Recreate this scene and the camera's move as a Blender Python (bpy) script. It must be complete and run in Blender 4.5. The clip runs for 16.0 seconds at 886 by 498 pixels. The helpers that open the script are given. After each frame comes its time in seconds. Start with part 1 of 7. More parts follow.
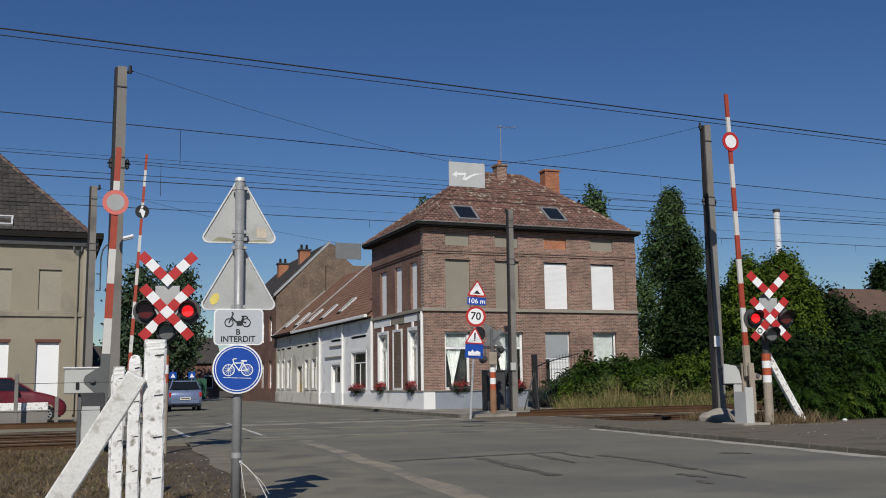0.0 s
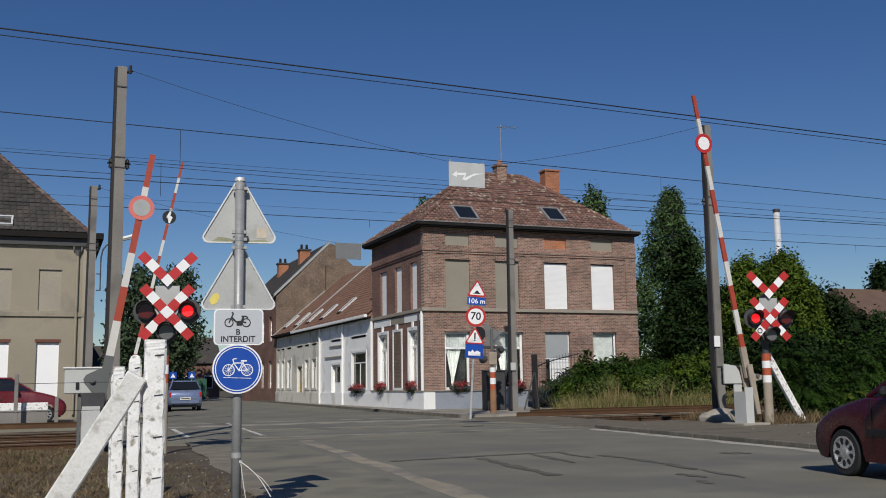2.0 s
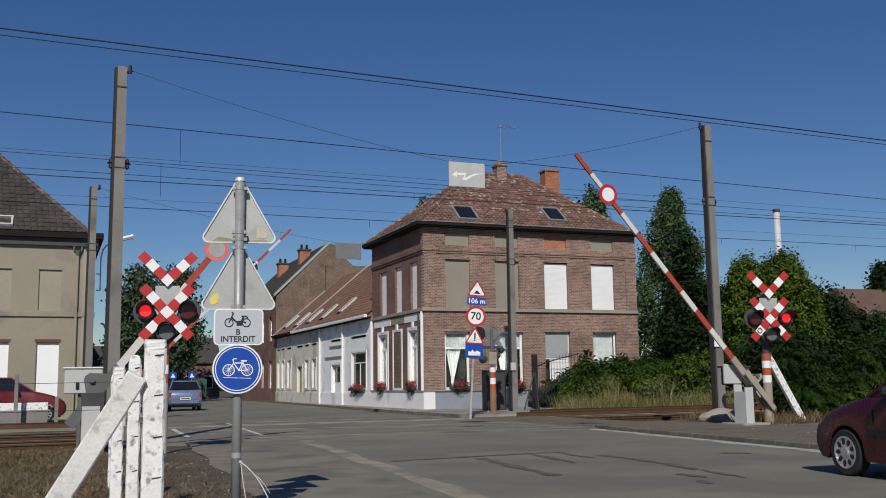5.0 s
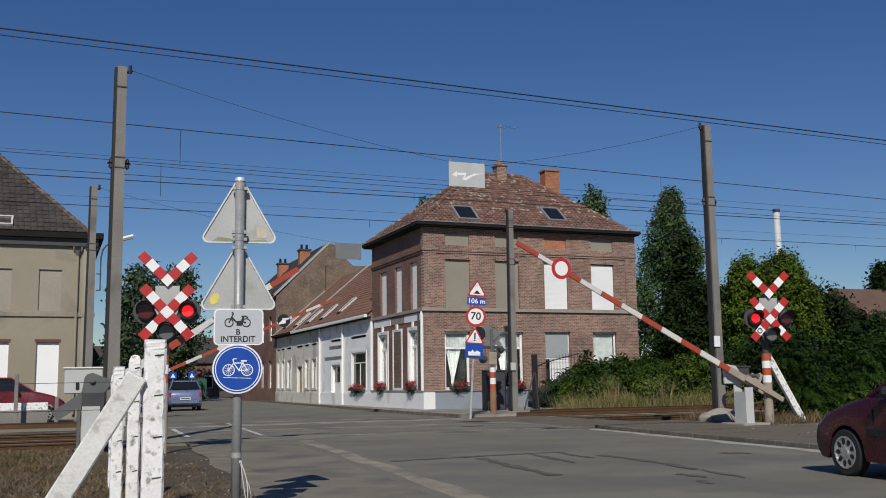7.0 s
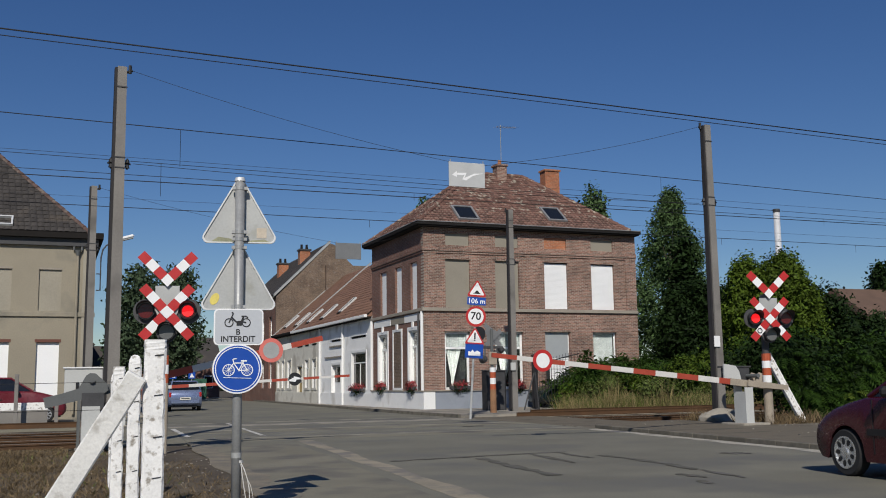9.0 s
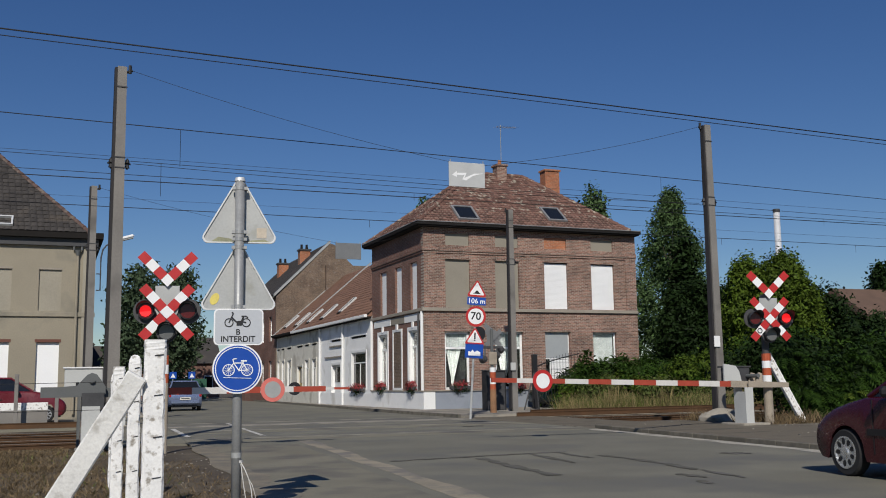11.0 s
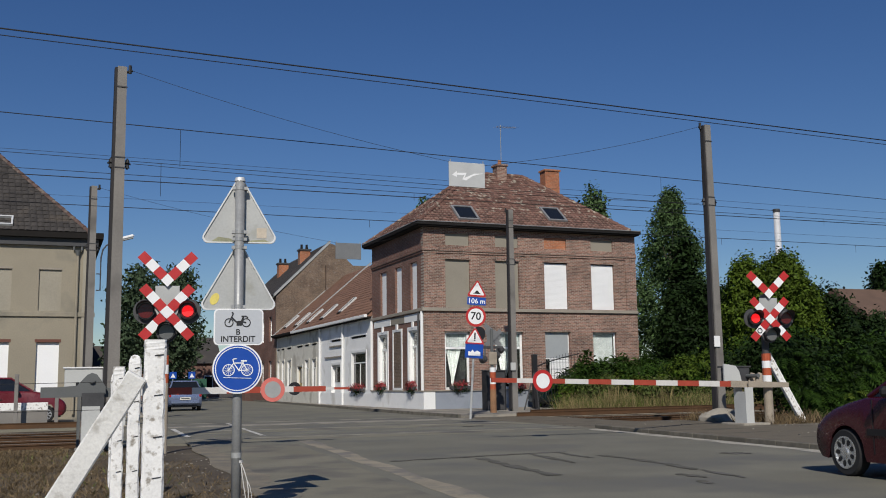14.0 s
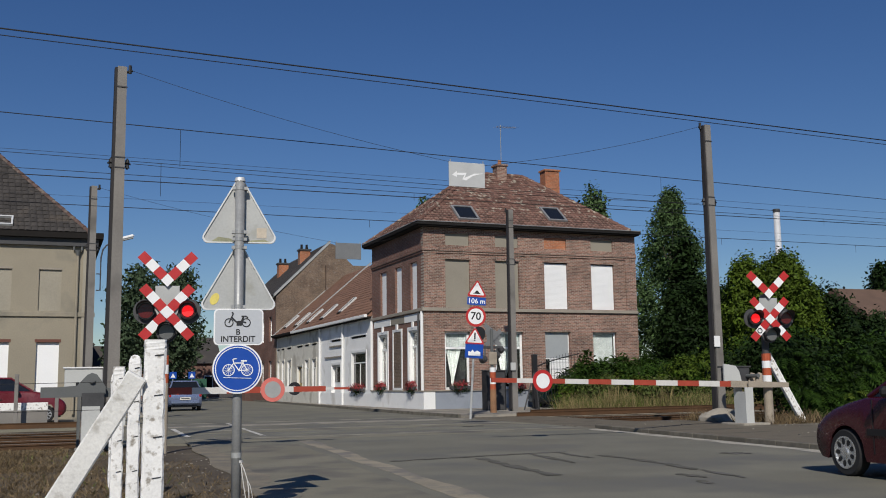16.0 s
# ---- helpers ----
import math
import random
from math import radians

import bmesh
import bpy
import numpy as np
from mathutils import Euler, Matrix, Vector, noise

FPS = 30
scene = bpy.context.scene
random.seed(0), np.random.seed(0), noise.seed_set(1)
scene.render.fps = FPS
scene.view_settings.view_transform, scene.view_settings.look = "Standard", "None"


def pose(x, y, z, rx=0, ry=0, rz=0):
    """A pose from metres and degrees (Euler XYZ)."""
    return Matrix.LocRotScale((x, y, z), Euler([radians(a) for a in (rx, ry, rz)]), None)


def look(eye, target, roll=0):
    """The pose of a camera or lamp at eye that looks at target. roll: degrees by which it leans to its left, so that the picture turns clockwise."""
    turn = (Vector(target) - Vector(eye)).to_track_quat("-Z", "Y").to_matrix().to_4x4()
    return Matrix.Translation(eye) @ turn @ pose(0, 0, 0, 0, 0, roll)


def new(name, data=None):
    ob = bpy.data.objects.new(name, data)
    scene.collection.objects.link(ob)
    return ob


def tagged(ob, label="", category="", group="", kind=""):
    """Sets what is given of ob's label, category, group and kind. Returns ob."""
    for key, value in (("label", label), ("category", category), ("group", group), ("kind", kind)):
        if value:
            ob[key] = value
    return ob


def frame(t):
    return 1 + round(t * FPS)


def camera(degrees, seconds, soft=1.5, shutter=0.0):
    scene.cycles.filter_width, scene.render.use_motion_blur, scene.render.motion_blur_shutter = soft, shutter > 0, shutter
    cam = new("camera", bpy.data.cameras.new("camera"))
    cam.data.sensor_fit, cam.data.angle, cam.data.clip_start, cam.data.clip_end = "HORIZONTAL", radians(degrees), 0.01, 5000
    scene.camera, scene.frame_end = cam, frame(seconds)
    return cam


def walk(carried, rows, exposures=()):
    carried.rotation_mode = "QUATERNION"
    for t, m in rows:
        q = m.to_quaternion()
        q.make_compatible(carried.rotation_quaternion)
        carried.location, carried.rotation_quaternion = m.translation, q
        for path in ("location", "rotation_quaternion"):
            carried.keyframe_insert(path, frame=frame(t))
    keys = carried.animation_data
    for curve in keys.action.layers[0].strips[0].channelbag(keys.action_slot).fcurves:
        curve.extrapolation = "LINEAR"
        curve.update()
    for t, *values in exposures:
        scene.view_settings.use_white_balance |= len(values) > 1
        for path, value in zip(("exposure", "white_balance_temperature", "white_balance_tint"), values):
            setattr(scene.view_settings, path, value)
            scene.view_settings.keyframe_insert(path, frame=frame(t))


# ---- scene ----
EYE = (0.0, 0.0, 1.22)
cam = camera(48.51, 16.0, soft=1.0)
VIEW = look(EYE, (EYE[0] + 0.36816, EYE[1] + 0.91995, EYE[2] + 0.13486), -0.82)
walk(cam, [(0.0, VIEW), (16.0, VIEW)], exposures=[(0.0, 0.0), (16.0, 0.0)])

# ---- light ----
SUN_ELEV, SUN_TURN = 37.5, 204.0       # the sun stands behind the camera
world = bpy.data.worlds.new("sky")
scene.world = world
world.use_nodes = True
wn = world.node_tree.nodes
sky = wn.new("ShaderNodeTexSky")
sky.sky_type, sky.sun_disc = "NISHITA", False
sky.sun_elevation, sky.sun_rotation = radians(SUN_ELEV), radians(SUN_TURN)
sky.air_density, sky.dust_density, sky.ozone_density = 1.0, 0.0, 5.0
tone = wn.new("ShaderNodeHueSaturation")              # a clear, deep blue summer sky
tone.inputs["Saturation"].default_value = 1.18
tone.inputs["Hue"].default_value = 0.511
world.node_tree.links.new(sky.outputs[0], tone.inputs["Color"])
world.node_tree.links.new(tone.outputs[0], wn["Background"].inputs[0])
wn["Background"].inputs[1].default_value = 0.0595
sun = new("sun", bpy.data.lights.new("sun", "SUN"))
sun.data.energy, sun.data.angle, sun.data.color = 3.6, radians(0.5), (1.0, 0.95, 0.86)
_a = radians(SUN_TURN)
_e = radians(SUN_ELEV)
sun_from = Vector((math.sin(_a) * math.cos(_e), math.cos(_a) * math.cos(_e), math.sin(_e)))
sun.matrix_world = look(sun_from * 60, (0, 0, 0))


# ---- materials ----
def mat(name, base, rough=0.7, metal=0.0, var=0.25, scale=3.0, fine=40.0, bump=0.15, spec=0.4, stain=None, stain_at=0.6, stain_scale=1.2, island=0.0, rand=0.0, step=0.01):
    """A base colour varied at two scales, with fine relief; stain: a second colour in patches."""
    m = bpy.data.materials.new(name)
    m.use_nodes = True
    n, l = m.node_tree.nodes, m.node_tree.links
    b = n["Principled BSDF"]
    b.inputs["Metallic"].default_value = metal
    b.inputs["Specular IOR Level"].default_value = spec
    tc = n.new("ShaderNodeTexCoord")
    big = n.new("ShaderNodeTexNoise")
    big.inputs["Scale"].default_value, big.inputs["Detail"].default_value = scale, 5
    small = n.new("ShaderNodeTexNoise")
    small.inputs["Scale"].default_value, small.inputs["Detail"].default_value = fine, 4
    l.new(tc.outputs["Object"], big.inputs["Vector"])
    l.new(tc.outputs["Object"], small.inputs["Vector"])
    add = n.new("ShaderNodeMath")
    add.operation = "ADD"
    l.new(big.outputs["Fac"], add.inputs[0])
    l.new(small.outputs["Fac"], add.inputs[1])
    last = add.outputs[0]
    for amount, node, out in ((island, "ShaderNodeNewGeometry", "Random Per Island"), (rand, "ShaderNodeObjectInfo", "Random")):
        if amount:
            r = n.new(node)
            mul = n.new("ShaderNodeMath")
            mul.operation = "MULTIPLY_ADD"
            l.new(r.outputs[out], mul.inputs[0])
            mul.inputs[1].default_value = amount
            l.new(last, mul.inputs[2])
            sub = n.new("ShaderNodeMath")
            sub.operation = "SUBTRACT"
            l.new(mul.outputs[0], sub.inputs[0])
            sub.inputs[1].default_value = amount / 2
            last = sub.outputs[0]
    rng = n.new("ShaderNodeMapRange")
    rng.inputs["From Min"].default_value, rng.inputs["From Max"].default_value = 0.6, 1.4
    rng.inputs["To Min"].default_value, rng.inputs["To Max"].default_value = 1 - var, 1 + var
    l.new(last, rng.inputs["Value"])
    hue = n.new("ShaderNodeHueSaturation")
    hue.inputs["Color"].default_value = (*base, 1)
    l.new(rng.outputs[0], hue.inputs["Value"])
    col = hue.outputs[0]
    if stain:
        sn = n.new("ShaderNodeTexNoise")
        sn.inputs["Scale"].default_value, sn.inputs["Detail"].default_value = stain_scale, 7
        l.new(tc.outputs["Object"], sn.inputs["Vector"])
        sr = n.new("ShaderNodeMapRange")
        sr.inputs["From Min"].default_value, sr.inputs["From Max"].default_value = stain_at - 0.05, stain_at + 0.08
        l.new(sn.outputs["Fac"], sr.inputs["Value"])
        mix = n.new("ShaderNodeMix")
        mix.data_type = "RGBA"
        l.new(sr.outputs[0], mix.inputs["Factor"])
        l.new(col, mix.inputs["A"])
        mix.inputs["B"].default_value = (*stain, 1)
        col = mix.outputs["Result"]
    l.new(col, b.inputs["Base Color"])
    rr = n.new("ShaderNodeMapRange")
    rr.inputs["From Min"].default_value, rr.inputs["From Max"].default_value = 0.6, 1.4
    rr.inputs["To Min"].default_value, rr.inputs["To Max"].default_value = max(rough - 0.12, 0.03), min(rough + 0.12, 1)
    l.new(add.outputs[0], rr.inputs["Value"])
    l.new(rr.outputs[0], b.inputs["Roughness"])
    if bump:
        bp = n.new("ShaderNodeBump")
        bp.inputs["Strength"].default_value, bp.inputs["Distance"].default_value = bump, step
        l.new(add.outputs[0], bp.inputs["Height"])
        l.new(bp.outputs[0], b.inputs["Normal"])
    return m


def brick_mat(name, a, b2, mortar, u_axis):
    """Coursed brick, 22 x 6.5 cm, on a wall that runs along x or y."""
    m = mat(name, a, 0.85, var=0.5, scale=0.9, fine=14, bump=0, stain=tuple(0.5 * c + 0.16 for c in a), stain_at=0.66, stain_scale=7)
    n, l = m.node_tree.nodes, m.node_tree.links
    pb = n["Principled BSDF"]
    tc = n.new("ShaderNodeTexCoord")
    sp, cb = n.new("ShaderNodeSeparateXYZ"), n.new("ShaderNodeCombineXYZ")
    l.new(tc.outputs["Object"], sp.inputs[0])
    l.new(sp.outputs[u_axis], cb.inputs[0])
    l.new(sp.outputs["Z"], cb.inputs[1])
    br = n.new("ShaderNodeTexBrick")
    l.new(cb.outputs[0], br.inputs["Vector"])
    br.inputs["Scale"].default_value = 1
    br.inputs["Brick Width"].default_value, br.inputs["Row Height"].default_value = 0.22, 0.068
    br.inputs["Mortar Size"].default_value = 0.008
    br.inputs["Color1"].default_value, br.inputs["Color2"].default_value = (*a, 1), (*b2, 1)
    br.inputs["Mortar"].default_value = (*mortar, 1)
    hue = [x for x in n if x.bl_idname == "ShaderNodeHueSaturation"][0]
    l.new(br.outputs["Color"], hue.inputs["Color"])
    bp = n.new("ShaderNodeBump")
    bp.inputs["Strength"].default_value, bp.inputs["Distance"].default_value = 0.5, 0.01
    bp.invert = True
    l.new(br.outputs["Fac"], bp.inputs["Height"])
    l.new(bp.outputs[0], pb.inputs["Normal"])
    return m


def glow(name, colour, strength):
    m = bpy.data.materials.new(name)
    m.use_nodes = True
    b = m.node_tree.nodes["Principled BSDF"]
    b.inputs["Base Color"].default_value = (*colour, 1)
    b.inputs["Emission Color"].default_value = (*colour, 1)
    b.inputs["Emission Strength"].default_value = strength
    return m


def glass_mat(name, tint=(0.8, 0.85, 0.85), rough=0.03):
    m = bpy.data.materials.new(name)
    m.use_nodes = True
    b = m.node_tree.nodes["Principled BSDF"]
    b.inputs["Base Color"].default_value = (*tint, 1)
    b.inputs["Roughness"].default_value = rough
    b.inputs["Transmission Weight"].default_value = 1.0
    b.inputs["IOR"].default_value = 1.45
    return m


M_ASPHALT = mat("asphalt", (0.182, 0.174, 0.140), 0.9, var=0.34, scale=0.5, fine=45, bump=0.4, stain=(0.150, 0.146, 0.128), stain_at=0.56, stain_scale=0.45, spec=0.25)
M_ASPHALT2 = mat("worn_asphalt", (0.208, 0.194, 0.150), 0.92, var=0.25, scale=0.8, fine=50, bump=0.3, stain=(0.13, 0.122, 0.11), stain_at=0.55, stain_scale=0.6, spec=0.2)
M_TAR = mat("tar_patch", (0.118, 0.113, 0.096), 0.95, var=0.3, scale=2, fine=50, bump=0.2, stain=(0.15, 0.144, 0.134), stain_at=0.54, stain_scale=2.5, spec=0.1)
M_PALE = mat("pale_concrete", (0.30, 0.272, 0.228), 0.92, var=0.3, scale=1.5, fine=40, bump=0.3, stain=(0.13, 0.125, 0.115), stain_at=0.55, stain_scale=1.1)
M_SEAM = mat("worn_seam", (0.30, 0.262, 0.195), 0.92, var=0.35, scale=1.5, fine=40, bump=0.3, stain=(0.185, 0.17, 0.148), stain_at=0.52, stain_scale=1.6)
M_MARGIN = mat("sandy_margin", (0.22, 0.19, 0.142), 0.95, var=0.35, scale=1.6, fine=40, bump=0.3, stain=(0.17, 0.155, 0.125), stain_at=0.52, stain_scale=2.2)
M_CHANNEL = mat("dusty_channel", (0.42, 0.39, 0.33), 0.92, var=0.3, scale=2, fine=40, bump=0.2, stain=(0.25, 0.23, 0.2), stain_at=0.58, stain_scale=2)
M_SLABEDGE = mat("slab_edge", (0.29, 0.27, 0.225), 0.9, var=0.3, scale=1.5, fine=40, bump=0.2, stain=(0.165, 0.157, 0.145), stain_at=0.5, stain_scale=1.2)
M_RAILROAD = mat("dull_rail_head", (0.15, 0.145, 0.14), 0.6, 0.2, var=0.2, scale=2, fine=40, bump=0.05)
M_KERB = mat("kerb_concrete", (0.15, 0.135, 0.108), 0.9, var=0.3, scale=2, fine=40, bump=0.3, rand=0.5, stain=(0.11, 0.10, 0.08), stain_at=0.55, stain_scale=3)
M_PAVE = mat("pavement_grit", (0.150, 0.128, 0.094), 0.95, var=0.3, scale=1.2, fine=45, bump=0.4, stain=(0.10, 0.09, 0.07), stain_at=0.56)
M_LINE = mat("road_paint", (0.62, 0.60, 0.55), 0.8, var=0.25, scale=4, fine=60, bump=0.1, stain=(0.2, 0.19, 0.165), stain_at=0.55, stain_scale=4)
M_EARTH = mat("dry_earth", (0.088, 0.070, 0.050), 0.97, var=0.4, scale=0.9, fine=25, bump=0.6, stain=(0.15, 0.125, 0.09), stain_at=0.56, stain_scale=0.7, step=0.03)
M_BALLAST = mat("ballast", (0.070, 0.052, 0.036), 0.95, var=0.5, scale=3, fine=25, bump=0.8, step=0.05)
M_RUST = mat("rusty_steel", (0.078, 0.040, 0.018), 0.8, var=0.4, scale=2, fine=40, bump=0.2, rand=0.3)
M_RAILTOP = mat("worn_rail_steel", (0.5, 0.48, 0.45), 0.35, 0.9, var=0.15, scale=3, fine=60, bump=0.05)
M_SLEEPER = mat("sleeper_timber", (0.085, 0.065, 0.05), 0.9, var=0.4, scale=4, fine=40, bump=0.4, rand=0.6)
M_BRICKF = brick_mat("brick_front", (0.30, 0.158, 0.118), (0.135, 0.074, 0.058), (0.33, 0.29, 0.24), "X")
# the front's brick for less sunny sides, with their shade put into darker colours
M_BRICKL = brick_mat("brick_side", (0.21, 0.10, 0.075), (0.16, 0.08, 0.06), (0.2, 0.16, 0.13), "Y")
M_BRICKO = brick_mat("brick_orange", (0.42, 0.15, 0.07), (0.36, 0.125, 0.06), (0.33, 0.2, 0.13), "X")
M_BRICKG = brick_mat("brick_old", (0.18, 0.122, 0.085), (0.135, 0.092, 0.065), (0.2, 0.165, 0.13), "X")
M_TILE = mat("roof_tile", (0.165, 0.088, 0.068), 0.85, var=0.35, scale=1.2, fine=30, bump=0.2, island=0.7, stain=(0.42, 0.375, 0.30), stain_at=0.60, stain_scale=4.0)
M_TILEP = mat("loose_roof_tile", (0.165, 0.088, 0.068), 0.85, var=0.35, scale=1.2, fine=30, bump=0.2, rand=0.9, stain=(0.42, 0.375, 0.30), stain_at=0.60, stain_scale=4.0)
M_TILE3 = mat("dull_brown_tile", (0.13, 0.082, 0.06), 0.88, var=0.25, scale=1.2, fine=20, bump=0.3)
M_TILE2 = mat("row_tile", (0.19, 0.105, 0.072), 0.85, var=0.25, scale=1.2, fine=30, bump=0.2, island=0.4)
M_SLATE = mat("grey_tile", (0.052, 0.046, 0.042), 0.8, var=0.3, scale=1.2, fine=30, bump=0.2, island=0.6, stain=(0.080, 0.066, 0.054), stain_at=0.6)
M_HIPTILE = mat("hip_tile", (0.105, 0.066, 0.055), 0.88, var=0.4, scale=2, fine=25, bump=0.2, stain=(0.2, 0.17, 0.14), stain_at=0.6, stain_scale=3)
M_LINTEL = mat("red_brown_lintel", (0.15, 0.062, 0.045), 0.88, var=0.25, scale=2, fine=30, bump=0.15)
M_GUTTER = mat("gutter_zinc", (0.02, 0.018, 0.017), 0.9, var=0.25, scale=2, fine=30, bump=0.05, spec=0.1)
M_ZINC = mat("zinc_edge", (0.33, 0.33, 0.33), 0.45, 0.4, var=0.2, scale=2, fine=30, bump=0.05)
M_WHITE = mat("white_paint", (0.80, 0.80, 0.79), 0.55, var=0.08, scale=1.2, fine=25, bump=0.06)
M_WHITEWALL = mat("whitewash", (0.87, 0.87, 0.86), 0.85, var=0.08, scale=0.8, fine=25, bump=0.2, stain=(0.66, 0.65, 0.62), stain_at=0.6, stain_scale=0.8)
M_CREAM = mat("cream_render", (0.66, 0.635, 0.56), 0.88, var=0.15, scale=0.9, fine=25, bump=0.2, stain=(0.45, 0.42, 0.36), stain_at=0.56, stain_scale=0.9)
M_OCHRE = mat("ochre_door", (0.42, 0.30, 0.12), 0.6, var=0.15, scale=2, fine=30, bump=0.05)
M_BLUEGREY = mat("blue_grey_plinth", (0.25, 0.275, 0.32), 0.85, var=0.15, scale=1.2, fine=25, bump=0.15)
M_BLIND = mat("closed_infill", (0.27, 0.245, 0.20), 0.9, var=0.12, scale=1.4, fine=25, bump=0.15)
M_STONE = mat("string_stone", (0.30, 0.265, 0.22), 0.88, var=0.25, scale=1.5, fine=30, bump=0.2)
M_HALL = mat("hall_render", (0.30, 0.265, 0.202), 0.92, var=0.18, scale=0.6, fine=22, bump=0.25, stain=(0.205, 0.19, 0.155), stain_at=0.6, stain_scale=0.6)
M_HALLBLIND = mat("hall_infill", (0.33, 0.30, 0.24), 0.92, var=0.15, scale=0.9, fine=22, bump=0.2)
M_SHUTTER = mat("roller_shutter", (0.88, 0.88, 0.88), 0.6, var=0.05, scale=1, fine=30, bump=0.03)
M_DARK = mat("unlit_interior_black", (0.03, 0.032, 0.035), 0.7, var=0.3, scale=1, fine=10, bump=0)
M_CURTAIN = mat("net_curtain", (0.6, 0.6, 0.59), 0.9, var=0.15, scale=3, fine=30, bump=0.2)
# grey curtain colour that also stands for reflections in the panes
M_LACEREFLECT = mat("grey_lace_and_reflection", (0.36, 0.37, 0.37), 0.9, var=0.35, scale=5, fine=25, bump=0.2)
M_GLASS = glass_mat("window_glass")
M_CONC = mat("pole_concrete", (0.212, 0.198, 0.182), 0.9, var=0.2, scale=1.3, fine=35, bump=0.25, stain=(0.14, 0.13, 0.12), stain_at=0.6, stain_scale=1.0)
M_POSTCONC = mat("post_concrete", (0.34, 0.29, 0.23), 0.92, var=0.25, scale=3, fine=40, bump=0.3)
M_FLAKE = mat("flaking_white_paint", (0.82, 0.81, 0.79), 0.88, var=0.14, scale=5, fine=45, bump=0.35, stain=(0.33, 0.30, 0.26), stain_at=0.60, stain_scale=15)
M_PAINTED = mat("worn_white_paint", (0.74, 0.73, 0.70), 0.85, var=0.15, scale=4, fine=45, bump=0.4, stain=(0.52, 0.50, 0.46), stain_at=0.60, stain_scale=10)
M_GALV = mat("galvanised", (0.33, 0.335, 0.335), 0.5, 0.3, var=0.18, scale=5, fine=60, bump=0.05)
M_SIGNBACK = mat("sign_back", (0.40, 0.405, 0.395), 0.5, 0.25, var=0.12, scale=3, fine=50, bump=0.03, stain=(0.30, 0.295, 0.25), stain_at=0.68, stain_scale=4)
M_PANEL = mat("panel_enamel", (0.50, 0.505, 0.50), 0.5, 0.1, var=0.1, scale=3, fine=50, bump=0.02)
M_SIGNEDGE = mat("sign_rim", (0.66, 0.66, 0.65), 0.4, 0.2, var=0.1, scale=5, fine=50, bump=0.02)
M_MOSS = mat("sign_moss", (0.27, 0.27, 0.18), 0.8, var=0.3, scale=8, fine=60, bump=0.1)
M_STICKER = mat("faded_sticker", (0.52, 0.45, 0.36), 0.7, var=0.2, scale=8, fine=60, bump=0.02)
M_TAPE = mat("pale_tape", (0.62, 0.61, 0.58), 0.45, var=0.15, scale=20, fine=60, bump=0.05)
M_YELLOW = mat("yellow_sticker", (0.70, 0.58, 0.14), 0.6, var=0.12, scale=8, fine=60, bump=0.02)
M_SIGNWHITE = mat("sign_white", (0.82, 0.82, 0.82), 0.4, var=0.05, scale=4, fine=50, bump=0.02)
M_SIGNRED = mat("sign_red", (0.47, 0.028, 0.028), 0.4, var=0.12, scale=6, fine=50, bump=0.02)
M_FADERED = mat("faded_red", (0.66, 0.17, 0.14), 0.55, var=0.12, scale=6, fine=50, bump=0.02)
M_BOOMRED = mat("boom_red", (0.36, 0.06, 0.034), 0.5, var=0.15, scale=5, fine=50, bump=0.03)
M_BOOMWHITE = mat("boom_white", (0.62, 0.60, 0.57), 0.5, var=0.1, scale=5, fine=50, bump=0.03)
M_SIGNBLUE = mat("sign_blue", (0.005, 0.062, 0.36), 0.4, var=0.06, scale=4, fine=50, bump=0.02)
M_BLACK = mat("black_paint", (0.018, 0.018, 0.02), 0.5, var=0.25, scale=5, fine=50, bump=0.03)
M_MUDDY = mat("matt_dark_grey", (0.055, 0.055, 0.058), 0.6, var=0.25, scale=5, fine=50, bump=0.05)
M_GREYPAINT = mat("grey_paint", (0.115, 0.12, 0.12), 0.6, var=0.15, scale=3, fine=40, bump=0.05)
M_PALEPOLE = mat("pale_pole_paint", (0.42, 0.425, 0.42), 0.55, 0.1, var=0.15, scale=4, fine=50, bump=0.03)
M_GROOVE = mat("dark_groove_fill", (0.028, 0.026, 0.028), 0.75, var=0.3, scale=3, fine=40, bump=0.05)
M_CABINET = mat("pale_cabinet", (0.50, 0.505, 0.49), 0.6, var=0.1, scale=2, fine=40, bump=0.05)
M_BANDRED = mat("band_orange_red", (0.40, 0.085, 0.035), 0.55, var=0.2, scale=5, fine=50, bump=0.03)
M_GREYBACK = mat("board_back_grey", (0.17, 0.175, 0.18), 0.6, var=0.15, scale=4, fine=40, bump=0.03)
M_LAMPOFF = mat("unlit_red_lens", (0.10, 0.012, 0.012), 0.2, var=0.2, scale=8, fine=40, bump=0.02)
M_LAMPON = glow("lit_red_lens", (0.9, 0.012, 0.014), 1.0)
M_LENSW = mat("unlit_clear_lens", (0.12, 0.12, 0.12), 0.15, var=0.2, scale=8, fine=40, bump=0.02)
M_LEAF = mat("leaf_green", (0.024, 0.049, 0.007), 0.65, var=0.55, scale=0.7, fine=8, bump=0, island=0.9, spec=0.1)
M_FROND = mat("frond_green", (0.026, 0.056, 0.007), 0.6, var=0.45, scale=1.2, fine=9, bump=0, island=0.9, spec=0.15)
# green of the dark trees, also used as the shade inside hedges
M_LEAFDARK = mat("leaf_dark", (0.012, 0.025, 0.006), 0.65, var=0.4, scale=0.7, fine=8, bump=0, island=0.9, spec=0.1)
M_LEAFPOP = mat("leaf_poplar", (0.060, 0.100, 0.036), 0.6, var=0.5, scale=0.9, fine=8, bump=0, island=0.8, spec=0.1)
